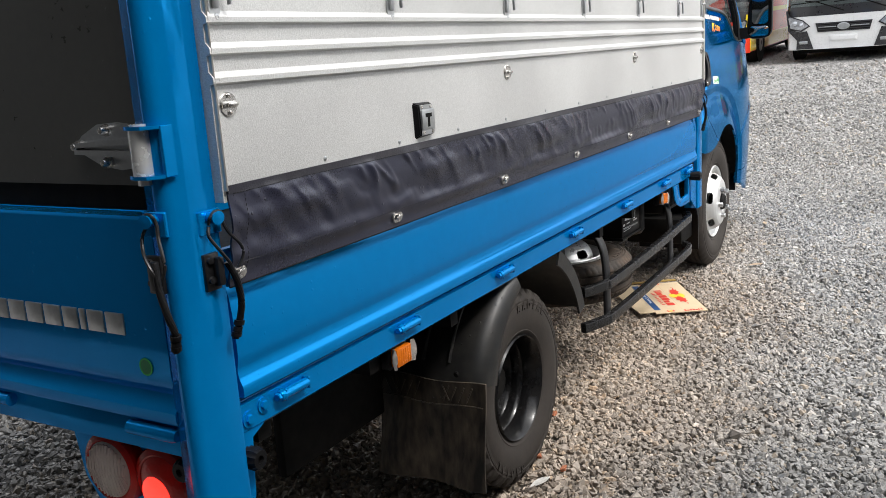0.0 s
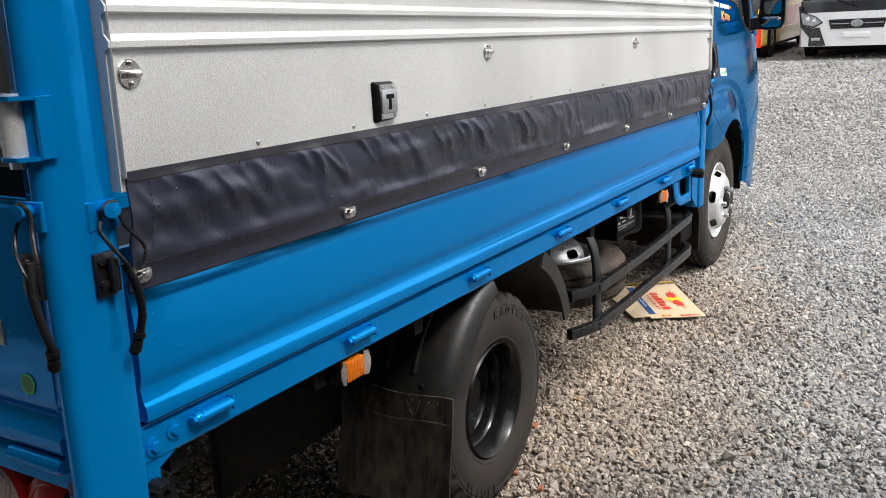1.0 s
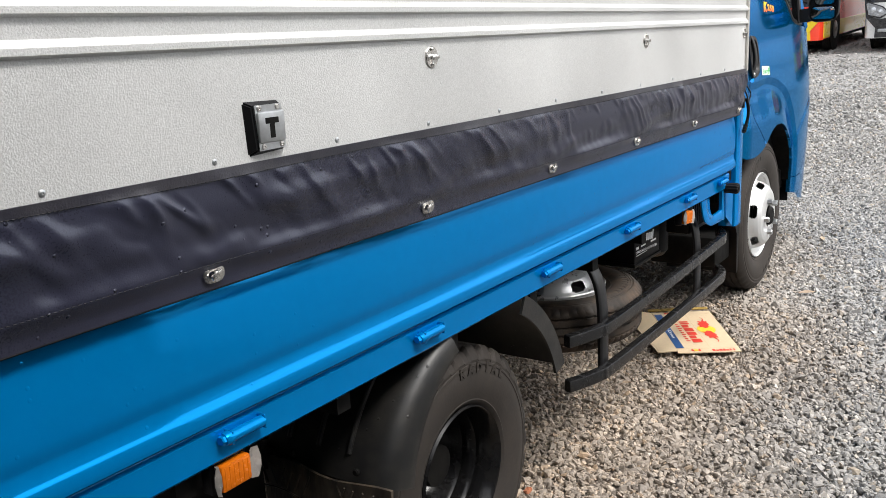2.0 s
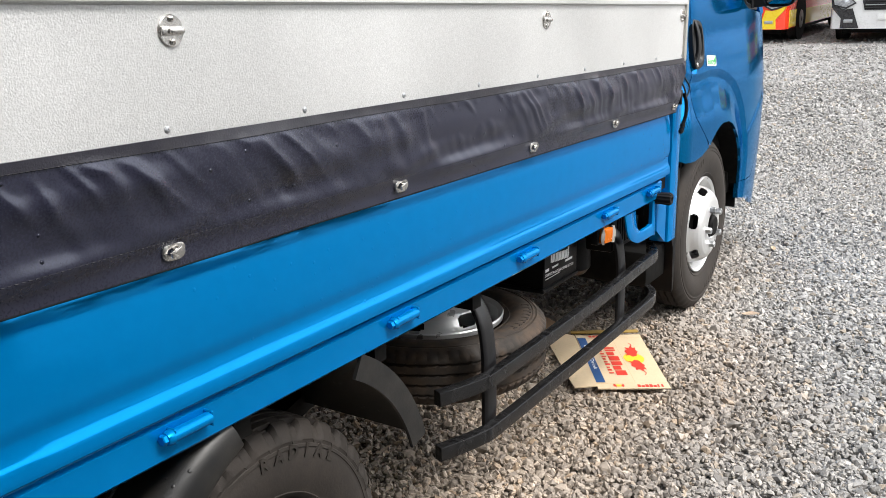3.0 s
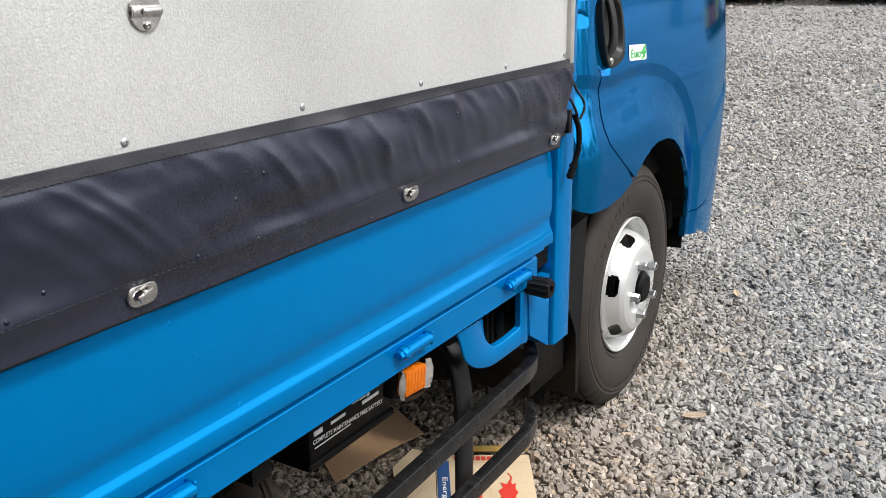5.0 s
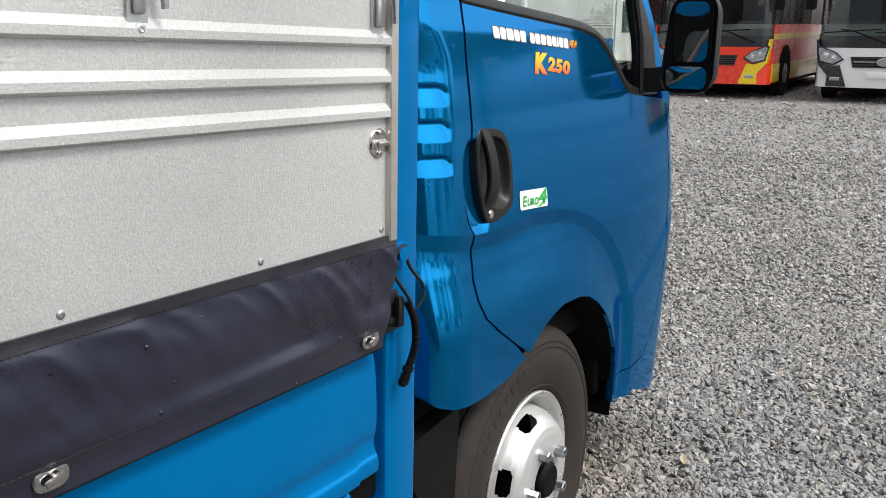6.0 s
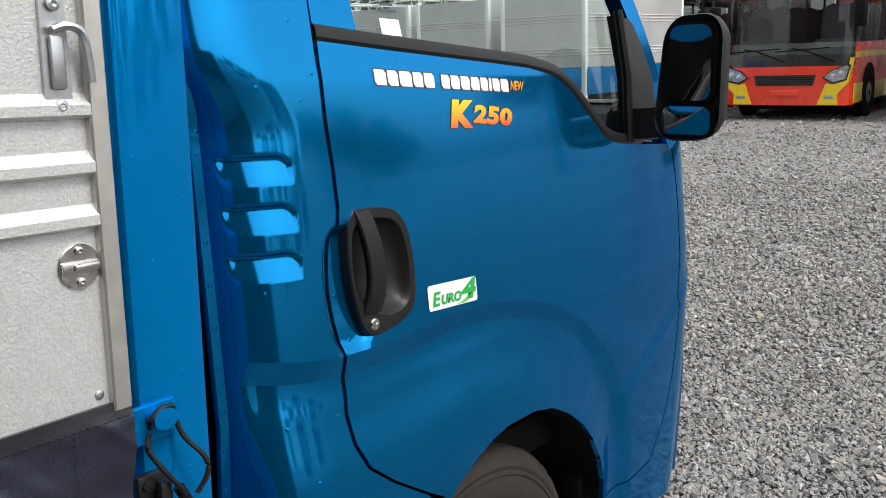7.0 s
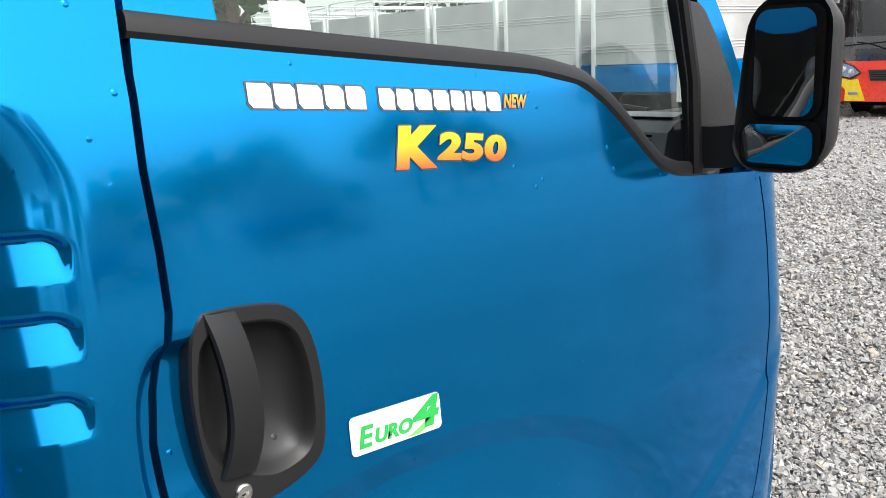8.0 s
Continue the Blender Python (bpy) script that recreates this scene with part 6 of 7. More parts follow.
word_blocks(4.614, 1.5085, 0.0235, [0.027, 0.0245, 0.030, 0.0245, 0.026], 0.0036)
word_blocks(4.780, 1.5010, 0.0225, [0.0225, 0.0245, 0.026, 0.0255, 0.0225, 0.008, 0.0225, 0.025], 0.0036)
new_ink = gradient_decal("orange_to_yellow_ink", (0.80, 0.16, 0.01), (0.90, 0.42, 0.01), 1.494, 1.512)
part("new_decal", glyph_bm("NEW", 4.986, 5.037, 1.4935, 1.5135, 0.25, 0.0006, 0.045, SL), M["decal_dark"], door, "", 0)
part("new_decal", glyph_bm("NEW", 4.988, 5.035, 1.4950, 1.5120, 0.25, 0.0012, 0.03, SL), new_ink, door, "orange word NEW", 0)
ink = gradient_decal("red_to_yellow_ink", (0.85, 0.09, 0.01), (0.92, 0.60, 0.01), 1.434, 1.476)
for text, y0, y1, z0, z1 in (("K", 4.793, 4.8655, 1.433, 1.4845), ("2", 4.8590, 4.9045, 1.4390, 1.4750), ("5", 4.9005, 4.9465, 1.4350, 1.4710), ("0", 4.9425, 4.9880, 1.4310, 1.4670)):
    slope, fat = (SL, 0.075) if text == "K" else (-0.09, 0.055)
    part("model_decal", glyph_bm(text, y0, y1, z0, z1, 0.15, 0.0006, fat, slope), M["decal_dark"], door, "", 0)
    part("model_decal", glyph_bm(text, y0 + 0.0018, y1 - 0.0018, z0 + 0.0018, z1 - 0.0018, 0.15, 0.0012, fat, slope), ink, door, "yellow and red model number", 0)
# emission class badge
bm = bmesh.new()
bd = [(4.7580 + a, 1.1600 + b - 0.05 * a) for a, b in rounded(0.136, 0.0425, 0.006)]
bm.faces.new([bm.verts.new((0, y, z)) for y, z in bd])
bmesh.ops.bisect_plane(bm, geom=bm.verts[:] + bm.edges[:] + bm.faces[:], plane_co=(0, 4.73, 0), plane_no=(0, 1, 0))
bmesh.ops.bisect_plane(bm, geom=bm.verts[:] + bm.edges[:] + bm.faces[:], plane_co=(0, 4.79, 0), plane_no=(0, 1, 0))
bmesh.ops.triangulate(bm, faces=bm.faces[:])
part("class_badge", on_door(bm, 0.0016), M["decal_white"], door, "white badge with green print", 0)
part("class_decal", glyph_bm("E", 4.7000, 4.7230, 1.1480, 1.1720, 0.2, 0.0023, 0.03, -0.05), M["decal_green"], door, "", 0)
part("class_decal", glyph_bm("URO", 4.7235, 4.7800, 1.1475, 1.1645, 0.2, 0.0023, 0.05, -0.05), M["decal_green"], door, "green word EURO", 0)
part("class_decal", glyph_bm("4", 4.7790, 4.8240, 1.1440, 1.1790, 0.2, 0.0023, 0.05, -0.05), M["decal_green"], door, "green figure 4", 0)
bm = bmesh.new()
swoosh = [(4.762, 1.1405), (4.776, 1.1415), (4.795, 1.1480), (4.818, 1.1620), (4.819, 1.1560), (4.806, 1.1440), (4.788, 1.1385)]
bm.faces.new([bm.verts.new((0, y, z)) for y, z in swoosh])
bmesh.ops.triangulate(bm, faces=bm.faces[:])
part("class_swoosh", on_door(bm, 0.0021), material("light_green_decal", (0.16, 0.50, 0.12), 0.35, coat=0.3), door, "", 0)
# glass sticker
bm = bmesh.new()
bm.faces.new([bm.verts.new((-0.0145, y, z)) for y, z in ((4.668, 1.585), (4.716, 1.584), (4.714, 1.610), (4.667, 1.611))])
part("glass_sticker", on_door(bm, 0.0), M["decal_white"], door, "small white sticker on the glass", 0)
bm = bmesh.new()
for y0, y1, z0, z1 in ((4.660, 4.690, 1.640, 1.650), (4.693, 4.715, 1.641, 1.649), (4.672, 4.705, 1.631, 1.635), (4.666, 4.712, 1.621, 1.625)):
    bm.faces.new([bm.verts.new((-0.0145, *p)) for p in ((y0, z0), (y1, z0), (y1, z1), (y0, z1))])
part("glass_print", on_door(bm, 0.0), M["decal_dark"], door, "dark bars of print on the glass", 0)


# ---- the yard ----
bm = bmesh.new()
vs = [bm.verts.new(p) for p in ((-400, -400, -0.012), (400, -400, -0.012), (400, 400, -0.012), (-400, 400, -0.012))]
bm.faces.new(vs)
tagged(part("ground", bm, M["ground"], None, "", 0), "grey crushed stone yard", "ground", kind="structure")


PRESSED = ([(-1.630, 4.240), (-1.303, 4.385), (-1.010, 3.931), (-1.330, 3.745)], [(-1.985, 4.180), (-1.870, 4.455), (-1.640, 4.330), (-1.716, 3.995)])


def stones(name, place, n, size, seed, label, simple=False):
    """Loose broken stones as one mesh; place(rng, n) gives their places on the yard."""
    rng = np.random.default_rng(seed)
    g = (1 + 5 ** 0.5) / 2
    cube = np.array([(-1, g, 0), (1, g, 0), (-1, -g, 0), (1, -g, 0), (0, -1, g), (0, 1, g), (0, -1, -g), (0, 1, -g), (g, 0, -1), (g, 0, 1), (-g, 0, -1), (-g, 0, 1)]) * 0.56
    tri = np.array([(0, 11, 5), (0, 5, 1), (0, 1, 7), (0, 7, 10), (0, 10, 11), (1, 5, 9), (5, 11, 4), (11, 10, 2), (10, 7, 6), (7, 1, 8), (3, 9, 4), (3, 4, 2), (3, 2, 6), (3, 6, 8), (3, 8, 9), (4, 9, 5), (2, 4, 11), (6, 2, 10), (8, 6, 7), (9, 8, 1)])
    if simple:
        cube = np.array([(0.85, 0.0, 0.5), (-0.42, 0.74, 0.5), (-0.42, -0.74, 0.5), (0.52, 0.90, -0.5), (-1.04, 0.0, -0.5), (0.52, -0.90, -0.5)])
        tri = np.array([(0, 1, 2), (3, 5, 4), (0, 3, 1), (1, 3, 4), (1, 4, 2), (2, 4, 5), (2, 5, 0), (0, 5, 3)])
    c = len(cube)
    xy = place(rng, n)
    n = len(xy)
    s = size * np.exp(rng.normal(0, 0.27, (n, 1, 1)))
    v = (cube[None] + rng.uniform(-0.26, 0.26, (n, c, 3))) * rng.uniform(0.86, 1.10, (n, c, 1))
    for k in range(0 if simple else 4):  # broken faces
        face = rng.normal(size=(n, 1, 3))
        face /= np.linalg.norm(face, axis=2, keepdims=True)
        v -= np.maximum(0.0, (v * face).sum(2, keepdims=True) - rng.uniform(0.35, 0.75, (n, 1, 1))) * face
    v = v * s * np.stack([rng.uniform(0.95, 1.30, n), rng.uniform(0.78, 1.05, n), rng.uniform(0.60, 0.92, n)], 1)[:, None, :]
    q = rng.normal(size=(n, 4))
    q[:, 1:3] *= 0.5
    q /= np.linalg.norm(q, axis=1, keepdims=True)
    w, a, b, e = q.T
    rot = np.stack([np.stack([1 - 2 * (b * b + e * e), 2 * (a * b - e * w), 2 * (a * e + b * w)], 1), np.stack([2 * (a * b + e * w), 1 - 2 * (a * a + e * e), 2 * (b * e - a * w)], 1), np.stack([2 * (a * e - b * w), 2 * (b * e + a * w), 1 - 2 * (a * a + b * b)], 1)], 1)
    v = np.einsum("nij,nkj->nki", rot, v)
    v[:, :, :2] += xy[:, None, :]
    v[:, :, 2] += rng.uniform(-0.62, 0.18, (n, 1)) * size
    for poly in PRESSED:  # stones pressed down under the cardboard
        p = np.array(poly)
        e, d = np.roll(p, -1, 0) - p, xy[:, None, :] - p[None]
        side = e[None, :, 0] * d[:, :, 1] - e[None, :, 1] * d[:, :, 0]
        v[:, :, 2] -= 0.014 * (np.all(side > -0.004, 1) | np.all(side < 0.004, 1))[:, None]
    f = (tri[None] + c * np.arange(n)[:, None, None]).reshape(-1, 3)
    me = bpy.data.meshes.new(name)
    me.vertices.add(n * c)
    me.vertices.foreach_set("co", v.reshape(-1).astype(np.float32))
    me.loops.add(f.size)
    me.loops.foreach_set("vertex_index", f.reshape(-1).astype(np.int32))
    me.polygons.add(len(f))
    me.polygons.foreach_set("loop_start", np.arange(0, f.size, 3, dtype=np.int32))
    me.polygons.foreach_set("use_smooth", np.zeros(len(f), dtype=bool))
    me.update(calc_edges=True)
    me.materials.append(M["stone"])
    tagged(new(name, me), label, "gravel", kind="stuff")


def ring_of(r0, r1):
    """Places between two ovals round the lane beside the truck."""
    def place(rng, n):
        r, a = np.sqrt(rng.uniform(r0 * r0, r1 * r1, n)), rng.uniform(0, 2 * np.pi, n)
        return np.stack([-0.4 + r * np.cos(a), 4.1 + 1.5 * r * np.sin(a)], 1)
    return place


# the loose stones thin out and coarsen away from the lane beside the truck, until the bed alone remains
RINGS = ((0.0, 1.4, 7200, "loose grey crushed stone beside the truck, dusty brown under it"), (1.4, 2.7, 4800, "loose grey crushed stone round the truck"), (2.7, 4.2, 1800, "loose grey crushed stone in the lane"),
         (4.2, 7.0, 440, "loose grey crushed stone farther off"), (7.0, 11.0, 110, "loose grey crushed stone across the yard"), (11.0, 17.0, 20, "scattered grey crushed stone by the coaches"))
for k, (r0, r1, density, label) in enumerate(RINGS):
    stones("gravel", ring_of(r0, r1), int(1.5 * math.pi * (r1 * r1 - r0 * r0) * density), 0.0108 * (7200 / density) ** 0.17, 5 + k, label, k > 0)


# flattened printed carton and a plain sheet under the truck
def sheet(bm, poly, z, thick=0.004, bend=None):
    vs = prism(bm, poly, z, z + thick, "z")
    if bend:
        for v in vs:
            v.co.z += bend(v.co.x, v.co.y)
    return vs


bm = bmesh.new()
sheet(bm, [(-1.538, 4.238), (-1.303, 4.368), (-1.022, 3.931), (-1.253, 3.806)], 0.018)
carton = part("carton", bm, M["card_print"], None)
tagged(carton, "flattened printed cardboard carton lying on the gravel", "cardboard")


def ink_patch(name, pts, mat, lift=0.0232):
    """A patch of print; pts in the carton's own measure, 0 to 1 along its two edges."""
    b = bmesh.new()
    o, u, v = Vector((-1.253, 3.806, lift)), Vector((0.231, 0.125, 0)), Vector((-0.285, 0.432, 0))
    b.faces.new([b.verts.new(o + u * p[0] + v * p[1]) for p in pts])
    return part(name, b, mat, carton, "", 0)


def block(a0, a1, b0, b1):
    return [(a0, b0), (a1, b0), (a1, b1), (a0, b1)]


def wobble(cx, cy, rx, ry, n=14, k=0.25, ph=0.0):
    return [(cx + rx * (1 + k * math.sin(3 * a + ph)) * math.cos(a), cy + ry * (1 + k * math.cos(2 * a + ph)) * math.sin(a)) for a in [2 * math.pi * i / n for i in range(n)]]


ink_patch("blue_stripe", block(0.01, 0.14, 0.10, 0.94), M["ink_blue"])
def red_beast(cx, cy, k, way):
    """A plain red emblem: a bulky body with a thin tail."""
    body = [(0.00, -1.00), (0.55, -0.85), (0.75, -0.35), (1.00, -0.10), (0.80, 0.25), (0.95, 0.70), (0.60, 0.60), (0.35, 0.95), (0.10, 0.60), (-0.45, 0.75), (-0.30, 0.30), (-0.75, 0.05), (-0.55, -0.45), (-0.85, -0.80), (-0.35, -0.70)]
    ink_patch("red_emblem", [(cx + k * a, cy + way * k * 0.92 * b) for a, b in body], M["ink_red"], 0.0234)
    ink_patch("red_emblem", [(cx + k * a, cy + way * k * 0.92 * b) for a, b in ((0.35, 0.80), (0.55, 1.25), (0.30, 1.55), (0.38, 1.60), (0.68, 1.25), (0.50, 0.75))], M["ink_red"], 0.0234)


ink_patch("yellow_round", wobble(0.72, 0.52, 0.15, 0.10, 24, 0.02), M["ink_yellow"], 0.0230)
red_beast(0.71, 0.385, 0.115, -1)
red_beast(0.72, 0.655, 0.115, 1)
for k, (w, tall) in enumerate(((0.058, 1.0), (0.046, 0.72), (0.050, 1.0), (0.058, 1.0), (0.046, 0.72), (0.022, 1.0), (0.022, 1.0))):
    b0 = 0.22 + (0.0, 0.072, 0.130, 0.195, 0.268, 0.328, 0.362)[k] * 1.35
    ink_patch("red_bar", block(0.350, 0.350 + 0.155 * tall, b0, b0 + w * 1.42), M["ink_red"])
for k in range(9):
    ink_patch("red_bar", block(0.255, 0.325 - 0.012 * (k % 3), 0.25 + 0.050 * k, 0.272 + 0.050 * k + 0.008 * (k % 2)), M["ink_red"])
bm = word_bm("Energy Drink", 0.0, 0.01)
for v in bm.verts:
    v.co = Vector((-1.253, 3.806, 0.0236)) + Vector((0.231, 0.125, 0)) * (0.045 + 0.070 * v.co.y) + Vector((-0.285, 0.432, 0)) * (0.78 - 0.46 * v.co.x)
part("white_words", bm, M["decal_white"], carton, "white words Energy Drink", 0)
for k in range(7):
    ink_patch("red_bar", block(0.56 + 0.055 * k, 0.602 + 0.055 * k - 0.018 * (k > 4), 0.018, 0.060 - 0.014 * (k in (1, 4))), M["ink_red"])
    ink_patch("red_bar", block(0.20 + 0.06 * k, 0.245 + 0.06 * k, 0.945, 0.985), M["ink_red"])
for way, cx in ((-1, 0.245), (1, 0.355)):
    red_beast(cx, 0.045, 0.026, way)
for a0, b0, a1, b1 in ((0.0, 0.082, 1.0, 0.084), (0.0, 0.925, 1.0, 0.927), (0.55, 0.09, 0.553, 0.92)):
    ink_patch("crease_line", block(a0, a1, b0, b1), M["card"])
ink_patch("yellow_round", wobble(0.30, 0.045, 0.05, 0.02, 12, 0.1), M["ink_yellow"])
bm = bmesh.new()
sheet(bm, [(-1.619, 4.240), (-1.542, 4.240), (-1.257, 3.808), (-1.324, 3.756), (-1.352, 3.790), (-1.614, 4.130)], 0.016, 0.004, lambda x, y: 0.012 * sstep(3.95, 3.82, y))
lid = part("carton_flap", bm, M["card_print"], carton, "folded side flap of the carton")
for k, (cx, cy, r) in enumerate(((-1.505, 4.085, 0.030), (-1.522, 4.118, 0.026), (-1.488, 4.052, 0.026))):
    b = bmesh.new()
    b.faces.new([b.verts.new((cx + r * math.cos(a) * (1 + 0.35 * (k > 0) * math.sin(3 * a + k)), cy + r * 0.8 * math.sin(a) * (1 + 0.3 * (k > 0) * math.cos(4 * a)), 0.0208 + 0.0004 * (k > 0))) for a in [2 * math.pi * i / 24 for i in range(24)]])
    part("red_emblem" if k else "yellow_round", b, M["ink_red"] if k else M["ink_yellow"], lid, "", 0)
for k in range(5):
    b = bmesh.new()
    o, u, v = Vector((-1.400 - 0.012 * k, 3.930 + 0.018 * k, 0.0208)), Vector((0.011, 0.006, 0)), Vector((-0.007, 0.0105, 0))
    b.faces.new([b.verts.new(p) for p in (o, o + u * (1 + k % 2), o + u * (1 + k % 2) + v, o + v)])
    part("brown_bar", b, M["card"], lid, "", 0)
bm = bmesh.new()
sheet(bm, [(-1.560, 4.246), (-1.310, 4.376), (-1.325, 4.396), (-1.575, 4.272)], 0.020, 0.004, lambda x, y: 0.006 * sstep(4.28, 4.38, y))
part("carton_flap", bm, material("dull_yellow_print", (0.34, 0.22, 0.05), 0.7, vary=0.2), carton, "dull yellow printed end flap")
bm = bmesh.new()
vs = []
n = 10
grid = []
for i in range(n + 1):
    row = []
    for k in range(n + 1):
        a, b = i / n, k / n
        p = Vector((-1.985, 4.180, 0)).lerp(Vector((-1.870, 4.455, 0)), a).lerp(Vector((-1.716, 3.995, 0)).lerp(Vector((-1.640, 4.330, 0)), a), b)
        row.append(bm.verts.new((p.x, p.y, 0.009 + 0.010 * math.sin(a * 3) * b * b)))
    grid.append(row)
for i in range(n):
    for k in range(n):
        bm.faces.new((grid[i][k], grid[i + 1][k], grid[i + 1][k + 1], grid[i][k + 1]))
r = bmesh.ops.extrude_face_region(bm, geom=bm.faces[:])
bmesh.ops.translate(bm, vec=(0, 0, 0.004), verts=[g for g in r["geom"] if isinstance(g, bmesh.types.BMVert)])
tagged(part("cardboard_sheet", bm, M["card"], None), "plain brown cardboard sheet under the truck", "cardboard")


carton.location.z = -0.004


def dry_leaf(x, y, length, width, turn_deg, color, label):
    """A curled fallen leaf with a raised middle rib."""
    bm = bmesh.new()
    rows = []
    for i in range(9):
        u = i / 8
        w = width * math.sin(math.pi * min(0.97, max(0.03, u))) ** 0.8
        rows.append([bm.verts.new((length * (u - 0.5), w * k, 0.006 + 0.35 * w * abs(k) + 0.010 * (u - 0.4) ** 2)) for k in (-0.5, -0.25, 0.0, 0.25, 0.5)])
    for r0, r1 in zip(rows, rows[1:]):
        for k in range(4):
            bm.faces.new((r0[k], r0[k + 1], r1[k + 1], r1[k]))
    ex = bmesh.ops.extrude_face_region(bm, geom=bm.faces[:])
    bmesh.ops.translate(bm, vec=(0, 0, 0.0012), verts=[g for g in ex["geom"] if isinstance(g, bmesh.types.BMVert)])
    leaf = part("dry_leaf", bm, material("dry_leaf", color, 0.7, vary=0.25, grain=200, blotch=30), None)
    leaf.matrix_world = pose(x, y, 0.012, 4, -3, turn_deg)
    tagged(leaf, label, "leaf")


def brick_chip(x, y, size, seed):
    rng = random.Random(seed)
    bm = bmesh.new()
    box(bm, -size, size, -size * 0.7, size * 0.7, -size * 0.5, size * 0.5)
    for v in bm.verts:
        v.co *= rng.uniform(0.7, 1.15)
    bmesh.ops.bevel(bm, geom=bm.edges[:], offset=size * 0.14, segments=2, affect="EDGES")
    chip = part("brick_chip", bm, material("orange_brick", (0.38, 0.14, 0.07), 0.85, vary=0.3, grain=200, blotch=40), None)
    chip.matrix_world = pose(x, y, 0.012, rng.uniform(-20, 20), rng.uniform(-20, 20), rng.uniform(0, 360))
    tagged(chip, "small orange brick chip lying on the gravel", "brick chip", "brick chips")


dry_leaf(-1.128, 2.025, 0.085, 0.030, 62, (0.46, 0.45, 0.42), "pale dry leaf lying on the gravel beside the wheel")
dry_leaf(-0.952, 4.800, 0.075, 0.034, 20, (0.36, 0.27, 0.19), "curled brown leaf lying on the gravel")
dry_leaf(-1.090, 5.847, 0.060, 0.026, 110, (0.40, 0.31, 0.20), "curled brown leaf lying on the gravel")
for k, (x, y) in enumerate(((-1.218, 2.209), (-1.095, 2.152), (-1.30, 2.55))):
    brick_chip(x, y, 0.014, 40 + k)


# ---- buses across the yard ----
coach_seat = [(-0.42, -0.55), (0.42, -0.55), (0.42, 0.12), (0.36, 0.24), (0.24, 0.30), (0.08, 0.27), (0.0, 0.16), (-0.08, 0.27), (-0.24, 0.30), (-0.36, 0.24), (-0.42, 0.12)]


def bus(body, accent, label, x, y, turn_deg=0.0):
    """A coach that faces the yard; its own axes: x across, y back from the front, z up."""
    root = thing("coach", label, "bus", pose(x, y, 0, 0, 0, turn_deg), "coaches across the yard")
    W2, L, H = 1.20, 8.6, 3.05

    def p(name, bm, mat, lab="", par=root, sm=35.0):
        return part(name, bm, mat, par, lab, sm)

    def nose(z):
        return 0.02 + 0.10 * max(0.0, (z - 1.0) / 2.0) ** 1.5 + 0.05 * max(0.0, 0.55 - z)

    plan = [(-W2, 0.22), (-W2 + 0.05, 0.10), (-W2 + 0.20, 0.03), (-0.5, 0.0), (0.5, 0.0), (W2 - 0.20, 0.03), (W2 - 0.05, 0.10), (W2, 0.22)]

    def front(z0, z1, out=0.0, x0=-9, x1=9, n=4):
        bm = bmesh.new()
        pl = [(max(x0, min(x1, a)), b) for a, b in plan]
        rows = [[bm.verts.new((a * (1.0 + out * 0.0), b + nose(z0 + (z1 - z0) * k / n) - out, z0 + (z1 - z0) * k / n)) for a, b in pl] for k in range(n + 1)]
        for r0, r1 in zip(rows, rows[1:]):
            for i in range(len(pl) - 1):
                if (r0[i].co - r0[i + 1].co).length > 1e-4:
                    bm.faces.new((r0[i], r0[i + 1], r1[i + 1], r1[i]))
        ex = bmesh.ops.extrude_face_region(bm, geom=bm.faces[:])
        bmesh.ops.translate(bm, vec=(0, 0.04, 0), verts=[g for g in ex["geom"] if isinstance(g, bmesh.types.BMVert)])
        return bm

    bm = bmesh.new()
    box(bm, -W2 + 0.004, W2 - 0.004, 0.24, L, 0.30, 1.20)
    prism(bm, [(0.30, 2.66), (L, 2.66), (L, H), (0.45, H), (0.34, 2.9)], -W2 + 0.004, W2 - 0.004)
    box(bm, -W2 + 0.004, W2 - 0.004, L - 0.06, L, 1.20, 2.66)
    for s in (-1, 1):
        box(bm, s * W2 - 0.03, s * W2 + 0.004, 0.30, L, 1.20, 1.45)
        box(bm, s * W2 - 0.03, s * W2 + 0.004, 0.30, L, 2.55, 2.66)
    p("body", bm, body, "painted coach body")
    for s in (-1, 1):
        for yy in (0.26, 0.86, 2.4, 4.0, 5.6, 7.2, L - 0.12):
            bm = bmesh.new()
            box(bm, s * (W2 - 0.02) - 0.02, s * (W2 - 0.02) + 0.016, yy, yy + 0.08, 1.44, 2.56)
            p("window_pillar", bm, M["bus_black"], "black window pillar")
    bm = bmesh.new()
    prism(bm, [(0.30, 1.21), (0.80, 1.21), (0.74, 1.40), (0.50, 1.46), (0.32, 1.36)], -W2 + 0.05, W2 - 0.05)
    p("dashboard", bm, M["dash"], "dark dashboard behind the windscreen")
    for yy in (1.3, 2.4, 3.4, 4.4, 5.4):
        for xx in (-0.72, 0.72):
            bm = bmesh.new()
            prism(bm, [(xx + a, 1.9 + b) for a, b in coach_seat], yy, yy + 0.14, "y")
            box(bm, xx - 0.42, xx + 0.42, yy - 0.42, yy + 0.05, 1.32, 1.52, 0.03)
            p("seat", bm, M["fabric"], "grey coach seat")
    p("lower_front", front(0.285, 1.02), body, "painted lower front panel")
    p("front_mask", front(1.021, 1.24, 0.004), M["bus_black"], "black panel under the windscreen")
    pane = p("windscreen", front(1.242, 2.72, 0.002, n=6), M["coach_glass"], "large grey windscreen")
    pane.visible_shadow = False
    p("roof_cap", front(2.722, 3.05), body)
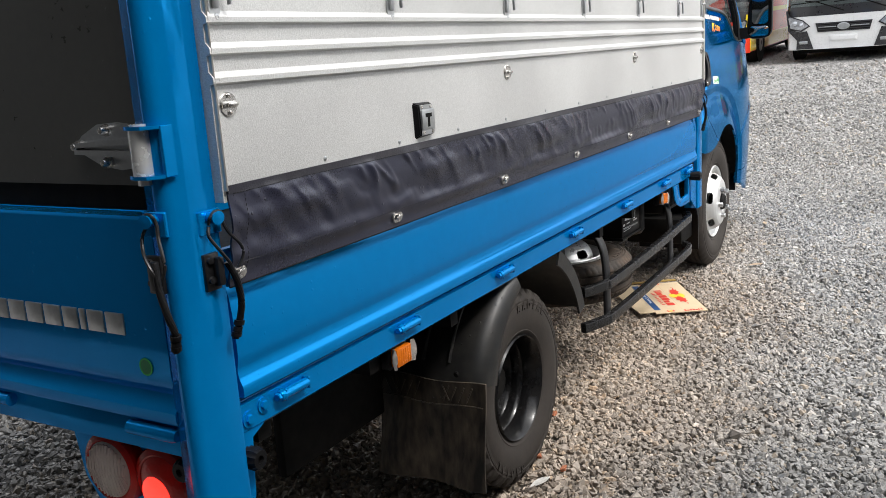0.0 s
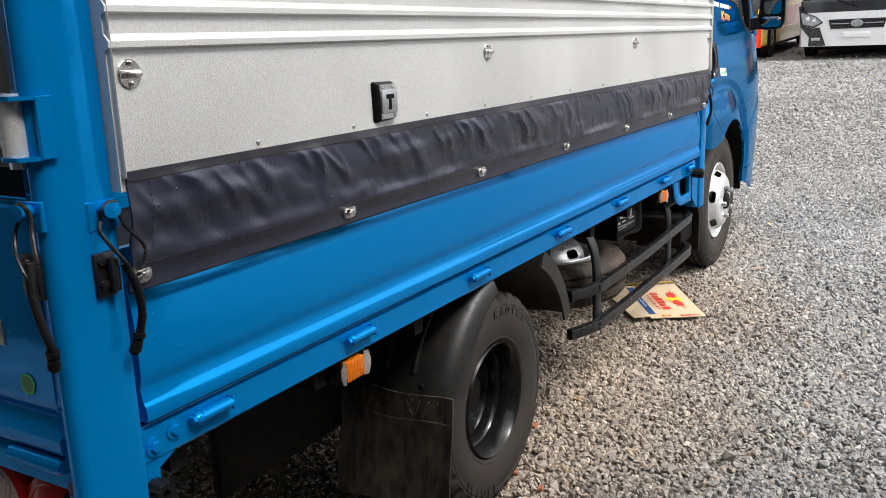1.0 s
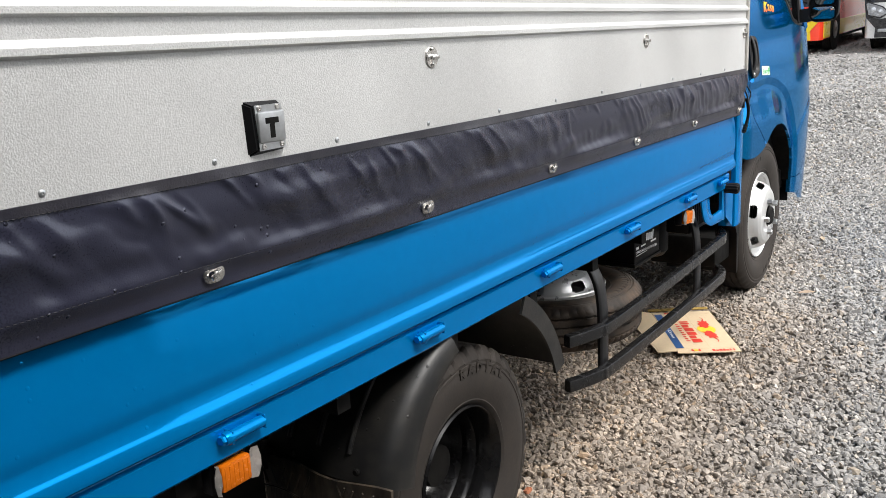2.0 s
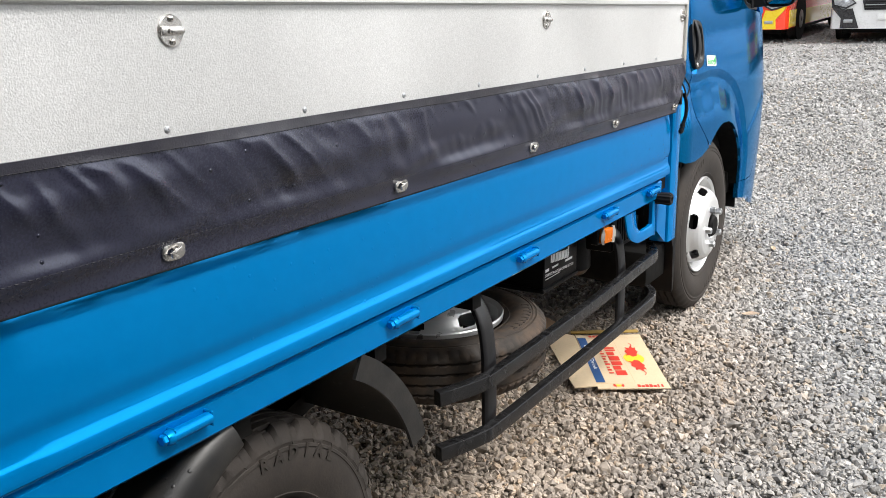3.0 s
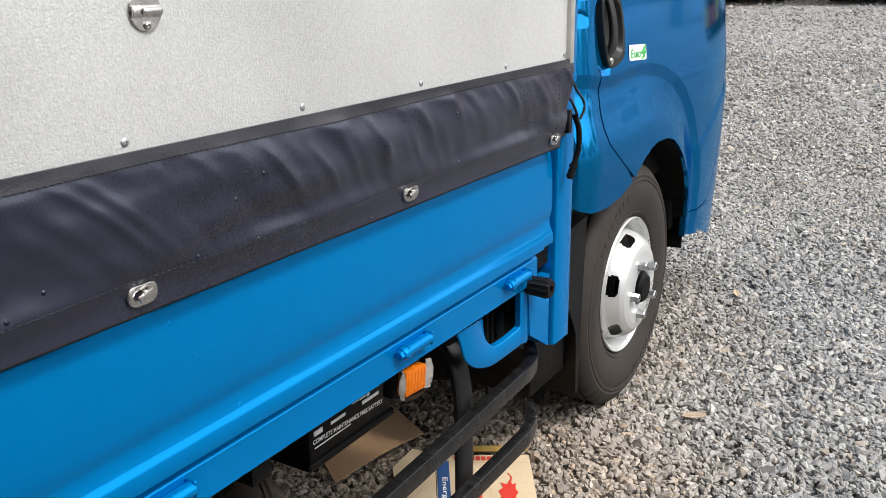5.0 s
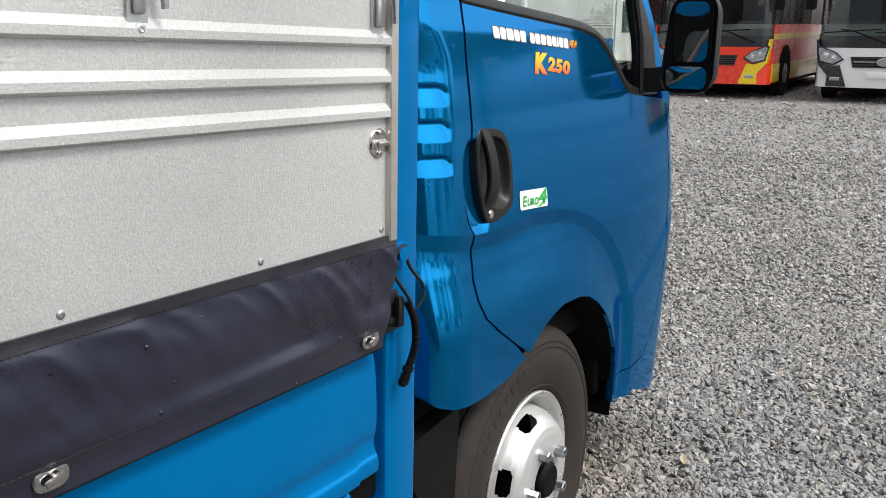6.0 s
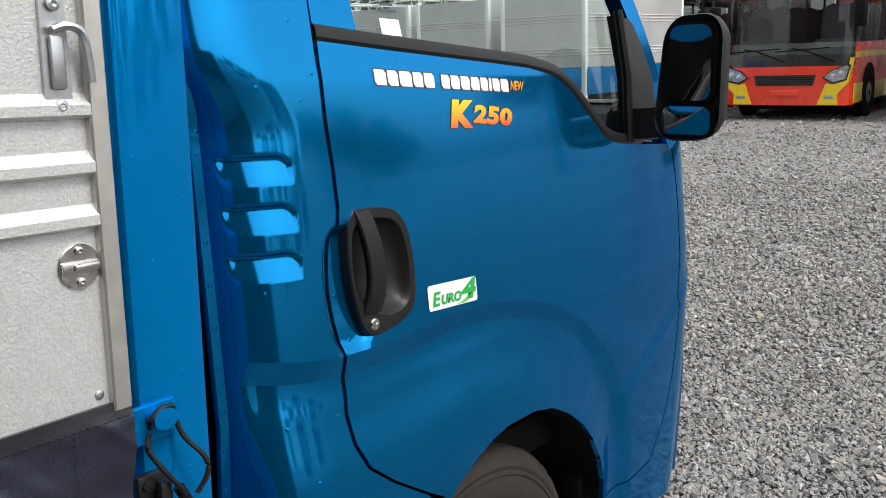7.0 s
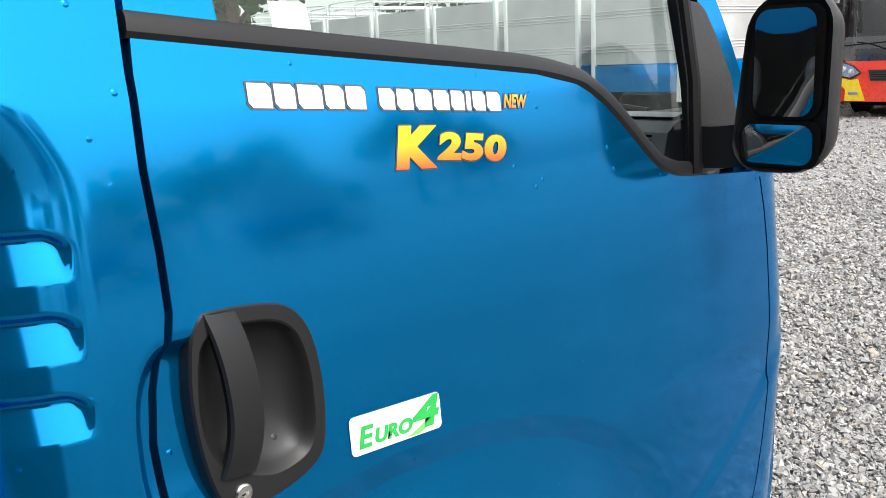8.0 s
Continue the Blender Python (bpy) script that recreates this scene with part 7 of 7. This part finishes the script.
    for s in (-1, 1):
        bm = bmesh.new()
        box(bm, s * W2 - 0.008, s * W2 + 0.008, 0.9, L - 0.3, 1.45, 2.55, 0.004, 1)
        pane = p("side_glass", bm, M["coach_glass"], "grey side windows")
        pane.visible_shadow = False
        bm = bmesh.new()
        box(bm, s * W2 - 0.010, s * W2 + 0.010, 0.26, L, 1.16, 1.27, 0.003, 1)
        p("side_stripe", bm, accent, "painted side stripe")
        bm = bmesh.new()
        box(bm, s * W2 - 0.012, s * W2 + 0.012, 0.27, 0.98, 0.32, 0.68, 0.004, 1)
        box(bm, s * W2 - 0.012, s * W2 + 0.012, 1.95, L - 2.4, 0.32, 0.66, 0.004, 1)
        p("side_skirt", bm, accent, "painted side skirt")
        for yy in (1.47, L - 1.9):
            bm = bmesh.new()
            turn(bm, [(0.54, -0.014), (0.54, 0.014)], 28, pose(s * W2, yy, 0.50), caps=True)
            p("wheel_arch", bm, M["chassis"])
            bm = make_tyre(0.45, 0.27, 0.24, 30)
            bmesh.ops.transform(bm, matrix=pose(s * (W2 - 0.11), yy, 0.45, 0, 0, 0 if s > 0 else 180), verts=bm.verts[:])
            wheel = p("wheel", bm, M["rubber"], "black coach tyre")
            bm = make_dish(0.265, 0.07, 72)
            bmesh.ops.transform(bm, matrix=pose(s * (W2 - 0.11), yy, 0.45, 0, 0, 0 if s > 0 else 180) @ pose(0.075, 0, 0), verts=bm.verts[:])
            p("rim", bm, M["zinc"], "", wheel)
        # head lamp, fog recess, mirror
        bm = bmesh.new()
        pts = [(0.69, 0.80), (0.88, 0.69), (1.13, 0.76), (1.19, 1.03), (1.15, 1.06), (0.84, 0.94)]
        prism(bm, [(s * a, b) for a, b in pts], 0.01, 0.30, "y")
        p("head_lamp_bezel", bm, M["bus_black"])
        bm = bmesh.new()
        prism(bm, [(s * (0.965 + (a - 0.965) * 0.86), 0.875 + (b - 0.875) * 0.82) for a, b in pts], -0.005, 0.29, "y")
        for a, b in ((0.88, 0.83), (1.02, 0.88)):
            turn(bm, [(0.055, 0.0), (0.050, 0.02), (0.0, 0.03)], 16, pose(s * a, -0.002, b, 0, 0, -90))
        p("head_lamp", bm, M["head_lamp"], "clear head lamp")
        bm = bmesh.new()
        prism(bm, [(s * a, b) for a, b in ((0.62, 0.30), (0.98, 0.30), (0.97, 0.50), (1.16, 0.72), (1.21, 1.17), (1.17, 1.17), (1.10, 0.74), (0.90, 0.68), (0.76, 0.70))], 0.012, 0.2, "y")
        p("fog_surround", bm, accent if body is not M["white"] else M["bus_black"], "fog lamp surround")
        bm = bmesh.new()
        box(bm, min(s * 0.74, s * 0.92), max(s * 0.74, s * 0.92), 0.004, 0.1, 0.41, 0.48, 0.012)
        p("fog_lamp", bm, M["zinc"], "rectangular fog lamp")
        bm = bmesh.new()
        tube(bm, [(s * 1.12, 0.30, 2.75), (s * 1.30, 0.02, 2.74), (s * 1.34, -0.10, 2.55), (s * 1.34, -0.12, 2.18)], 0.025, 8, 4)
        box(bm, s * 1.34 - 0.10, s * 1.34 + 0.10, -0.22, -0.08, 1.72, 2.20, 0.045, 3)
        p("coach_mirror", bm, M["black_plastic"], "black hanging mirror")
    bm = bmesh.new()
    prism(bm, [(-0.58, 0.86), (-0.53, 0.66), (0.53, 0.66), (0.58, 0.86)], -0.004, 0.1, "y")
    p("grille", bm, M["bus_black"], "black grille with bright bars")
    bm = bmesh.new()
    for k in range(4):
        box(bm, -0.53, 0.53, -0.010, 0.02, 0.685 + 0.042 * k, 0.700 + 0.042 * k, 0.003, 1)
    p("grille_bar", bm, M["chassis"])
    if body is M["white"]:
        for a, b in ((-0.52, -0.15), (0.15, 0.52)):
            bm = bmesh.new()
            box(bm, a, b, -0.016, 0.02, 0.755, 0.775, 0.004, 1)
            p("grille_bar", bm, M["zinc"])
        bm = bmesh.new()
        turn(bm, [(0.075, 0.0), (0.075, 0.018), (0.062, 0.022), (0.060, 0.012), (0.0, 0.012)], 28, pose(0, -0.002, 0.765, 0, 0, -90) @ Matrix.Diagonal((1, 1.7, 1, 1)))
        p("front_emblem", bm, M["zinc"], "plain oval emblem")
    bm = bmesh.new()
    box(bm, -0.28, 0.28, -0.010, 0.05, 0.46, 0.58, 0.008)
    box(bm, -0.255, 0.255, -0.013, 0.05, 0.485, 0.555, 0.004, 1)
    p("plate_holder", bm, body)
    for s, px in ((-1, -0.55), (-1, 0.35)):
        bm = bmesh.new()
        tube(bm, [(px + 0.55, 0.02, 1.10), (px, 0.01, 1.32), (px - 0.25, 0.01, 1.36)], 0.014, 6)
        tube(bm, [(px - 0.55, 0.005, 1.30), (px + 0.45, 0.005, 1.36)], 0.012, 6)
        p("wiper", bm, M["chassis"])
    bm = bmesh.new()
    box(bm, -1.0, 1.0, 0.5, L - 0.5, 0.18, 0.34)
    p("underbody", bm, M["chassis"])
    return root


bus(M["white"], M["bus_black"], "white coach with a black fog lamp surround parked on the gravel", -2.26, 21.45)
bus(M["bus_red"], M["bus_yellow"], "red and yellow coach parked beside others on the gravel", -5.50, 21.40)
bus(M["bus_black"], M["bus_orange"], "black and orange coach parked on the gravel", -8.9, 22.6)
bus(M["bus_red"], M["bus_yellow"], "red and yellow coach at the end of the row", 1.2, 21.9)


# ---- trucks parked on the far side and across the lane ----
def parked_truck(x, y, turn_deg, label):
    root = thing("parked_truck", label, "truck", pose(x, y, 0, 0, 0, turn_deg), "parked trucks")

    def p(name, bm, mat, lab=""):
        return part(name, bm, mat, root, lab)

    bm = bmesh.new()
    for s in (-1, 1):
        pr = [(s * 0.80, 1.20), (s * 0.86, 1.20)]
        for z in (1.40, 1.45, 1.50, 1.95, 2.00, 2.05):
            pr += [(s * 0.86, z - 0.012), (s * 0.872, z), (s * 0.86, z + 0.012)]
        pr += [(s * 0.86, 2.42), (s * 0.80, 2.42)]
        prism(bm, pr, 0.0, 3.4, "y")
    for y0 in (-0.012, 3.36):
        pr = [(y0, 1.20)]
        for z in (1.40, 1.45, 1.50, 1.95, 2.00, 2.05):
            pr += [(y0, z - 0.014), (y0 - 0.014, z), (y0, z + 0.014)]
        pr += [(y0, 2.42), (y0 + 0.04, 2.42), (y0 + 0.04, 1.20)]
        prism(bm, pr, -0.80, 0.80, "x")
    p("box_side", bm, M["alu"], "ribbed aluminium box")
    for s in (-1, 1):
        for yy in (0.0, 3.4):
            bm = bmesh.new()
            box(bm, s * 0.83 - 0.04, s * 0.83 + 0.04, yy - 0.04, yy + 0.04, 0.6, 2.46, 0.01)
            p("post", bm, M["white"], "white corner post")
        bm = bmesh.new()
        box(bm, s * 0.85 - 0.03, s * 0.85 + 0.03, 0.0, 3.4, 0.75, 1.18, 0.01)
        p("side_board", bm, M["bed_blue"], "blue side board")
    bm = bmesh.new()
    box(bm, -0.80, 0.80, -0.03, 0.03, 0.75, 1.18, 0.01)
    p("tail_board", bm, M["bed_blue"], "blue tail board")
    for k in range(5):
        bm = bmesh.new()
        yy = 0.1 + 0.8 * k
        tube(bm, [(-0.84, yy, 2.42), (-0.84, yy, 2.66), (-0.72, yy, 2.80), (0.72, yy, 2.80), (0.84, yy, 2.66), (0.84, yy, 2.42)], 0.020, 8, 3)
        p("roof_hoop", bm, M["white"], "white tube hoop")
    for s in (-1, 1):
        for zz in (2.58, 2.74):
            bm = bmesh.new()
            tube(bm, [(s * (0.85 if zz < 2.7 else 0.79), 0.1, zz), (s * (0.85 if zz < 2.7 else 0.79), 3.3, zz)], 0.018, 8)
            p("roof_tube", bm, M["white"], "white roof tube")
    bm = bmesh.new()
    prism(bm, [(3.55, 0.55), (5.2, 0.45), (5.3, 0.9), (5.2, 1.25), (4.85, 2.0), (3.6, 2.05)], -0.83, 0.83)
    p("cab", bm, M["white"], "white cab")
    for s in (-1, 1):
        bm = bmesh.new()
        prism(bm, [(3.85, 1.3), (4.95, 1.3), (4.75, 1.9), (3.85, 1.92)], s * 0.835 - 0.006, s * 0.835 + 0.006)
        p("cab_window", bm, M["dark_glass"], "dark cab window")
    for s in (-1, 1):
        for yy in (0.9, 4.35):
            bm = make_tyre(0.36, 0.2, 0.2, 24)
            bmesh.ops.transform(bm, matrix=pose(s * 0.72, yy, 0.36, 0, 0, 0 if s > 0 else 180), verts=bm.verts[:])
            p("tyre", bm, M["rubber"])
    bm = bmesh.new()
    box(bm, -0.35, 0.35, 0.1, 5.0, 0.45, 0.7)
    p("chassis", bm, M["chassis"])
    return root


base = parked_truck(-8.2, 16.9, -4, "cargo truck with a white ribbed box, white posts and roof hoops")
for k in range(1, 7):
    copy_thing(base, pose(-8.2 - 2.15 * k, 16.9 + 0.35 * k, 0, 0, 0, -4 + 1.2 * (k % 3)))
for x, y, a in ((24.0, 4.0, 8), (24.5, 13.0, 4), (25.0, 22.0, 0)):
    copy_thing(base, pose(x, y, 0, 0, 0, a))


# ---- trees round the yard ----
def tree(x, y, h, seed):
    rng = random.Random(seed)
    root = thing("tree", "broad leafy tree at the edge of the yard", "tree", pose(x, y, 0), "trees round the yard")
    bm = bmesh.new()
    top = Vector((rng.uniform(-0.4, 0.4), rng.uniform(-0.4, 0.4), h * 0.55))
    def limb(a, b, r0, r1):
        pts = curve([a, a.lerp(b, 0.5) + Vector((rng.uniform(-0.2, 0.2), rng.uniform(-0.2, 0.2), 0)), b], 3)
        rings = []
        for k, q in enumerate(pts):
            rr = r0 + (r1 - r0) * k / (len(pts) - 1)
            rings.append([bm.verts.new((q.x + rr * c, q.y + rr * s, q.z)) for c, s in [(math.cos(i * math.pi / 3), math.sin(i * math.pi / 3)) for i in range(6)]])
        for r0_, r1_ in zip(rings, rings[1:]):
            for i in range(6):
                bm.faces.new((r0_[i], r0_[(i + 1) % 6], r1_[(i + 1) % 6], r1_[i]))
    limb(Vector((0, 0, -0.1)), top, h * 0.035, h * 0.018)
    tips = []
    for k in range(9):
        a = k * 2.4
        start = Vector((0, 0, 0)).lerp(top, rng.uniform(0.5, 1.0))
        end = start + Vector((math.cos(a), math.sin(a), rng.uniform(0.4, 1.1))) * h * rng.uniform(0.18, 0.32)
        limb(start, end, h * 0.012, h * 0.004)
        tips.append(end)
    part("trunk", bm, M["bark"], root)
    bm = bmesh.new()
    for tip in tips:
        for _ in range(4):
            c = tip + Vector((rng.gauss(0, 1), rng.gauss(0, 1), rng.gauss(0, 0.7))) * h * 0.08
            for _ in range(60):
                d = Vector((rng.gauss(0, 1), rng.gauss(0, 1), rng.gauss(0, 0.8))).normalized() * h * 0.10 * rng.random() ** 0.4
                s = rng.uniform(0.14, 0.30)
                u = Vector((rng.gauss(0, 1), rng.gauss(0, 1), rng.gauss(0, 1))).normalized()
                w = u.orthogonal().normalized()
                q = c + d
                bm.faces.new([bm.verts.new(q + u * s), bm.verts.new(q + w * s * 0.6), bm.verts.new(q - u * s), bm.verts.new(q - w * s * 0.6)])
    tagged(part("crown", bm, M["leaf"], root, "", 0), kind="stuff")


for k in range(14):
    tree(44 + 4 * math.sin(k * 2.1), -36 + 7.5 * k, 7.0 + 1.6 * math.sin(k * 1.3), 100 + k)
for k in range(7):
    tree(-24 + 2.5 * math.sin(k * 1.7), 2 + 6.5 * k, 7.5 + 1.5 * math.sin(k * 2.3), 200 + k)
for k in range(5):
    tree(-14 + 8 * k, 40 + 2 * math.sin(k), 8.5, 300 + k)


# unseen dark wall, added behind the truck to block skylight from its tail
bm = bmesh.new()
box(bm, -12.0, -0.6, -1.4, -1.2, -0.05, 7.0)
box(bm, -0.8, -0.6, -2.2, -1.4, -0.05, 4.5)
box(bm, -0.8, 1.997, -2.4, -2.2, -0.05, 4.5)
tagged(part("wall_south", bm, material("dark_shade_wall_south", (0.06, 0.06, 0.058), 0.85, vary=0.3, grain=8, blotch=0.6), None), "unseen dark wall added to shade the truck's tail", "wall", kind="structure")
# second unseen wall, added to shade near gravel and darken the paint's reflections
bm = bmesh.new()
box(bm, 2.0, 2.2, -2.4, 2.4, -0.05, 4.5)
box(bm, 2.0, 2.2, 2.4, 3.3, -0.05, 2.0)
tagged(part("wall_east", bm, material("dark_shade_wall_east", (0.08, 0.078, 0.074), 0.85, vary=0.25, grain=8, blotch=0.8), None), "unseen dark wall added to shade the gravel and darken reflections", "wall", kind="structure")
